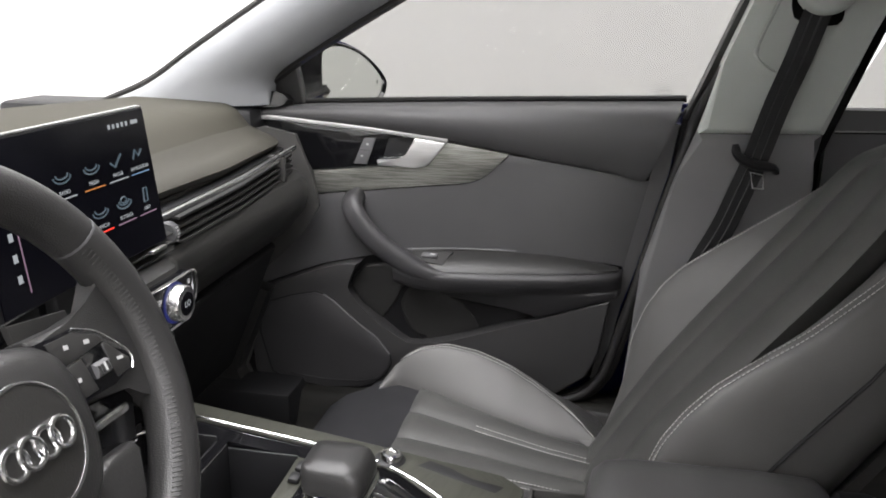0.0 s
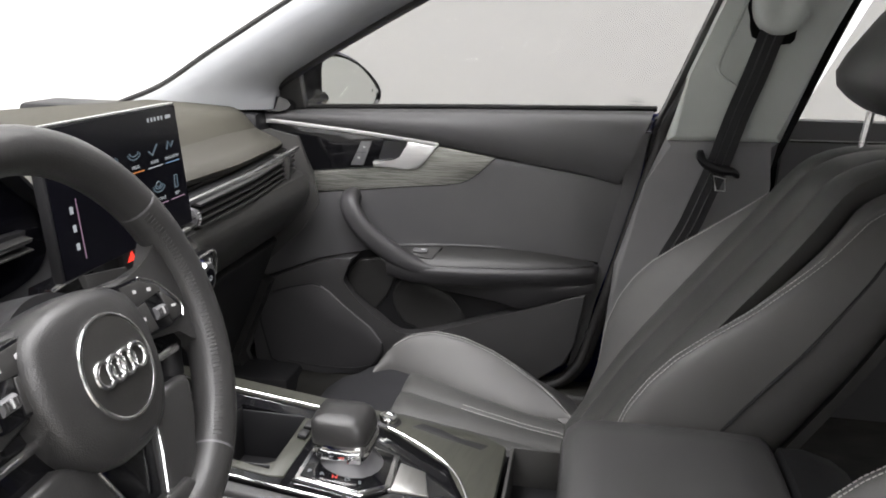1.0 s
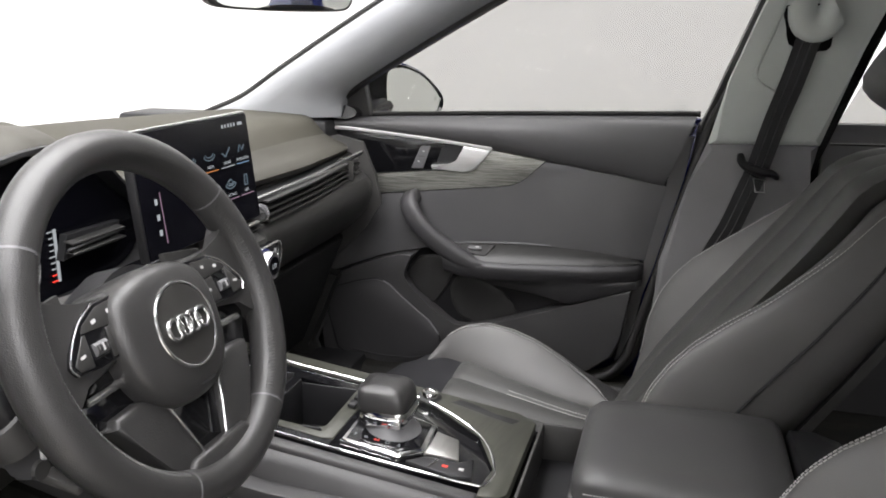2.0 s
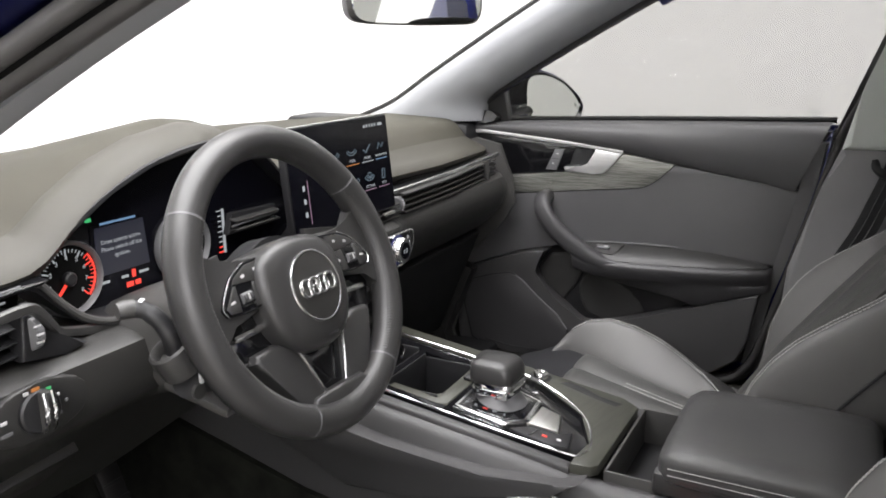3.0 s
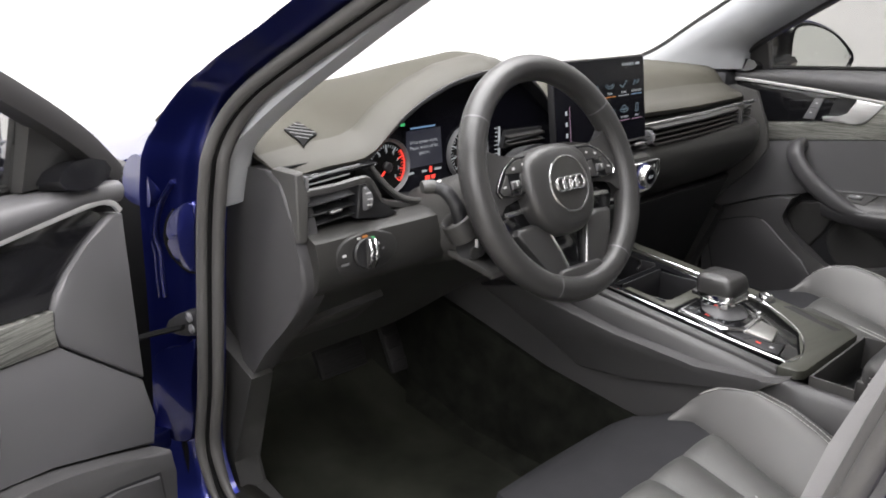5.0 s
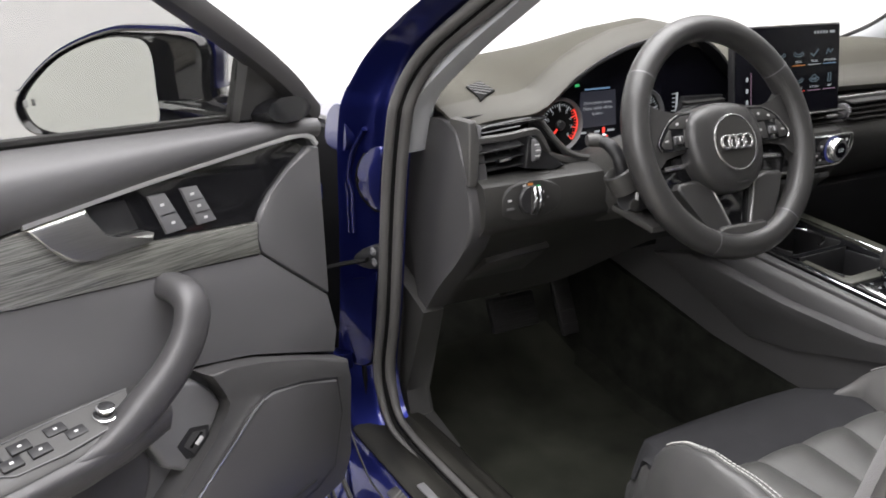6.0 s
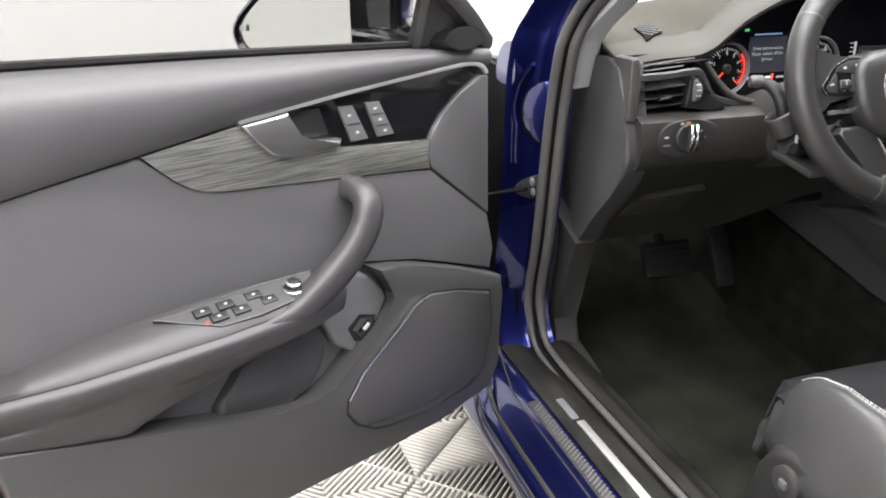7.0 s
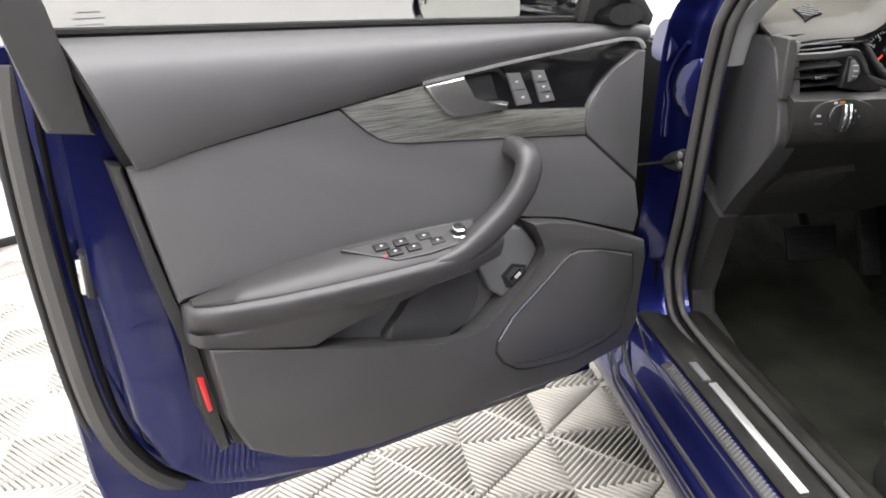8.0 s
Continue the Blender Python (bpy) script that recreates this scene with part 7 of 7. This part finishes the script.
    part("head_restraint", loft(rings), "leather_dark", s, "black leather head restraint", angle=70)
    for y in (-0.06, 0.06):
        part("restraint_post", tube([P0 + T * (TALL_B - 0.04) + Vector((0, y, 0)) - N * 0.02, P0 + T * (TALL_B + 0.09) + Vector((0, y, 0)) + N * 0.05], 0.006, 8), "chrome", s, "steel head restraint post")
    return s


passenger_seat = seat(pose(-0.005, 0.362, 0.0), "dark grey leather passenger seat with light stitching", 0.024)
driver_seat = seat(pose(0.130, -0.362, 0.016), "dark grey leather driver's seat with light stitching")


def rear_bench():
    b = thing("rear_bench", "dark leather rear bench in the shade", "seat")
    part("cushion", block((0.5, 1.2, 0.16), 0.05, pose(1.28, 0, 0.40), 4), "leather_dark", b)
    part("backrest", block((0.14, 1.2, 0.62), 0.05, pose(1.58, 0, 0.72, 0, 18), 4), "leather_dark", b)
    d = thing("door_3", "closed rear passenger door with dark panel and tinted window", "car door", group="rear doors", kind="structure")
    for s in (1, -1):
        if s < 0:
            d = thing("door_4", "closed rear driver's side door with dark panel and tinted window", "car door", group="rear doors", kind="structure")
        at = lambda u, w, v: (u, s * (0.72 + w - 0.28 * max(0, v - 0.97)), v)  # noqa: E731
        part("panel", slab([(0.66, 0.27), (1.40, 0.27), (1.44, 0.7), (1.45, 0.975), (0.66, 0.965)], at, -0.02, 0.03, 0.012), "door", d, "dark grey rear door panel")
        part("skin", slab([(0.66, 0.28), (1.40, 0.28), (1.46, 0.7), (1.46, 0.965), (0.66, 0.96)], at, 0.05, 0.075, 0.01), "paint", d, "dark blue rear door skin")
        part("panel_strip", tube([at(0.67, -0.022, 0.930), at(1.40, -0.022, 0.945)], 0.003, 6), "chrome", d)
        part("window_glass", slab([(0.68, 0.95), (1.44, 0.96), (1.52, 1.15), (1.45, 1.30), (0.84, 1.35)], at, 0.02, 0.024), "tint", d, "tinted rear window", smooth=False)


rear_bench()


def belt(s, dx, label):
    b = thing("seat_belt", label, "seat belt", group="seat belts")
    line = curve_through([(0.608 + dx, 0.604, 1.140), (0.600 + dx, 0.612, 1.110), (0.586 + dx, 0.630, 1.045), (0.568 + dx, 0.648, 0.975), (0.548 + dx, 0.661, 0.888), (0.528 + dx, 0.662, 0.825), (0.508 + dx, 0.660, 0.768), (0.478 + dx, 0.655, 0.705), (0.44 + dx, 0.635, 0.62), (0.42 + dx, 0.60, 0.50), (0.42 + dx, 0.59, 0.40)], 6)
    rings, ribs = [], ([], [])
    for i, p in enumerate(line):
        d = (line[min(i + 1, len(line) - 1)] - line[max(i - 1, 0)]).normalized()
        n = Vector((-d.z, 0, d.x)).normalized()
        if n.x < 0:
            n = -n
        h = 0.020
        rings.append([Vector((q.x, s * q.y, q.z)) for q in (p - n * h, p + n * h, p + n * h + Vector((0, 0.0016, 0)), p - n * h + Vector((0, 0.0016, 0)))])
        for r, k in zip(ribs, (-0.33, 0.33)):
            q = p + n * h * k
            r.append((q.x, s * (q.y - 0.0006), q.z))
    part("webbing", loft(rings), "webbing", b, "black woven belt")
    for r in ribs:
        part("webbing_line", tube(r, 0.0026, 6, (1.0, 0.25)), "webbing_rib", b, "grey line woven into the belt")
    grip = curve_through([(0.514 + dx, s * 0.660, 0.910), (0.520 + dx, s * 0.654, 0.892), (0.545 + dx, s * 0.650, 0.880), (0.572 + dx, s * 0.653, 0.876), (0.582 + dx, s * 0.659, 0.866)], 5)
    t = part("belt_tongue", tube(grip, [0.004 + 0.0065 * math.sin(math.pi * (i + 0.5) / len(grip)) for i in range(len(grip))], 10, (1.3, 0.8)), "dark", b, "black belt tongue grip")
    part("tongue_plate", tube([(0.540 + dx, s * 0.647, 0.868), (0.560 + dx, s * 0.646, 0.864), (0.562 + dx, s * 0.646, 0.842), (0.546 + dx, s * 0.647, 0.842)], 0.0032, 8, (1.0, 0.5), closed=True), "alu_pale", t, "steel belt tongue")

    def pillar(u, w, v):
        return (u + dx, s * (side_y(v, 1, 0.676) - w), v)

    bow = [(0.562, 1.170), (0.566, 1.145), (0.578, 1.124), (0.598, 1.112), (0.622, 1.112), (0.640, 1.122), (0.652, 1.142)]
    part("belt_slot", slab([(0.560, 1.172), (0.564, 1.138), (0.572, 1.108), (0.600, 1.098), (0.634, 1.098), (0.640, 1.118), (0.630, 1.172)], pillar, -0.004, 0.004, 0.001, round_n=2), "pit", b, "black slot that the belt runs into")
    part("guide_hood", loft([[pillar(u + (0.610 - u) * k, w, v + 0.07 * k) for u, v in (bow[:1] * 1 + [tuple(q)[:2] for q in curve_through([(x, z, 0) for x, z in bow], 4)])] for w, k in ((0.004, 0.0), (0.022, 0.02), (0.030, 0.12), (0.030, 0.40), (0.020, 0.75), (0.0, 0.9))], closed=False, caps=False), "pillar_b", b, "grey-green hood over the belt guide", angle=70)
    rim = curve_through([pillar(u, 0.0145, v) for u, v in ((0.560, 1.19), (0.545, 1.13), (0.525, 1.066), (0.530, 1.045), (0.557, 1.027))], 5)
    part("guide_rim", tube(rim, 0.004, 8, (1.0, 0.5)), "pillar_b", b, "raised rim round the belt guide")


belt(1, 0.0, "black passenger seat belt hanging down the pillar")
belt(-1, 0.06, "black driver's seat belt hanging down the pillar")


def buckle():
    b = thing("belt_buckle", "black seat belt buckle with a red button", "seat belt buckle", pose(0.338, -0.128, 0.530, 8, 12, 0))
    part("shell", block((0.052, 0.022, 0.075), 0.006), "dark", b, "black buckle shell")
    part("button", block((0.036, 0.016, 0.010), 0.003, pose(0, 0.0, 0.0365)), "red", b, "red release button")
    part("stalk", block((0.035, 0.012, 0.14), 0.004, pose(0.004, 0.0, -0.095)), "dark", b)


buckle()


def floor_mat():
    rows = []
    for x, z in ((0.06, 0.268), (-0.1, 0.270), (-0.35, 0.282), (-0.50, 0.318), (-0.60, 0.385)):
        rows.append([(x, y, z + 0.008 * math.sin(9 * x + 14 * y) * 0.3) for y in np.linspace(-0.58, -0.19, 12)])
    ob = part("floor_mat", sheet(rows, 0.006), "mat_worn", None)
    tagged(ob, "dusty black carpet mat in the driver's footwell", "floor mat")


floor_mat()


# ---- studio floor tiles, each with four fields of diagonal ribs ----
def tile_mesh(turned_first):
    bm = bmesh.new()
    h, cell, pitch, wide = 0.2, 0.2, 0.01286, 0.0068

    def bar(p, q, w, z1, z0, soft=0.0035):
        d = (Vector(q) - Vector(p)).normalized()
        n = Vector((-d.y, d.x)) * w
        prof = ((0.5, z0), (0.5, z1 - soft), (0.42, z1 - 0.4 * soft), (0.2, z1), (-0.2, z1), (-0.42, z1 - 0.4 * soft), (-0.5, z1 - soft), (-0.5, z0))
        a, b = ([bm.verts.new((o[0] + n.x * k, o[1] + n.y * k, z)) for k, z in prof] for o in (p, q))
        for j in range(7):
            bm.faces.new((a[j], b[j], b[j + 1], a[j + 1])).smooth = True
        bm.faces.new(a)
        bm.faces.new(b)

    for i in range(2):
        for j in range(2):
            x0, y0 = -h + i * cell, -h + j * cell
            up = ((i + j) % 2 == 0) == turned_first
            n = int(2 * cell / math.sqrt(2) / pitch)
            for k in range(-n // 2, n // 2 + 1):
                off = k * pitch * math.sqrt(2)
                a, b = max(0.0, off), min(cell, cell + off)
                if b - a < 0.008:
                    continue
                c = (a + b) / 2
                for a, b in ((a, b),) if not up else ((a, c - 0.0022), (c + 0.0022, b)):
                    p, q = (a, a - off), (b, b - off)
                    if not up:
                        p, q = (cell - p[0], p[1]), (cell - q[0], q[1])
                    bar((x0 + p[0], y0 + p[1]), (x0 + q[0], y0 + q[1]), wide, 0.0, -0.016)
            if not up:
                bar((x0, y0), (x0 + cell, y0 + cell), 0.0045, 0.0006, -0.016, 0.001)
            for p, q in (((0, 0), (cell, 0)), ((0, 0), (0, cell))):
                bar((x0 + p[0], y0 + p[1]), (x0 + q[0], y0 + q[1]), 0.002, -0.006, -0.016, 0.001)
    me = bpy.data.meshes.new("floor_tile")
    bmesh.ops.recalc_face_normals(bm, faces=bm.faces)
    bm.to_mesh(me)
    bm.free()
    me.materials.append(M["rib"])
    return me


tile_data = tile_mesh(False)
for i in range(-9, 14):
    for j in range(-8, 13):
        turn = Matrix.Translation((-0.572, -0.904, 0)) @ Matrix.Rotation(radians(2.7), 4, "Z")
        q = turn @ Vector((0.4 * i, 0.4 * j, 0))
        if (q.x - CX) ** 2 + (q.y - CY) ** 2 < (RAD + 0.02) ** 2:
            tile = new("floor_tile", tile_data)
            tile.parent = floor
            tile.matrix_world = Matrix.Translation(q) @ Matrix.Rotation(radians(2.7), 4, "Z")
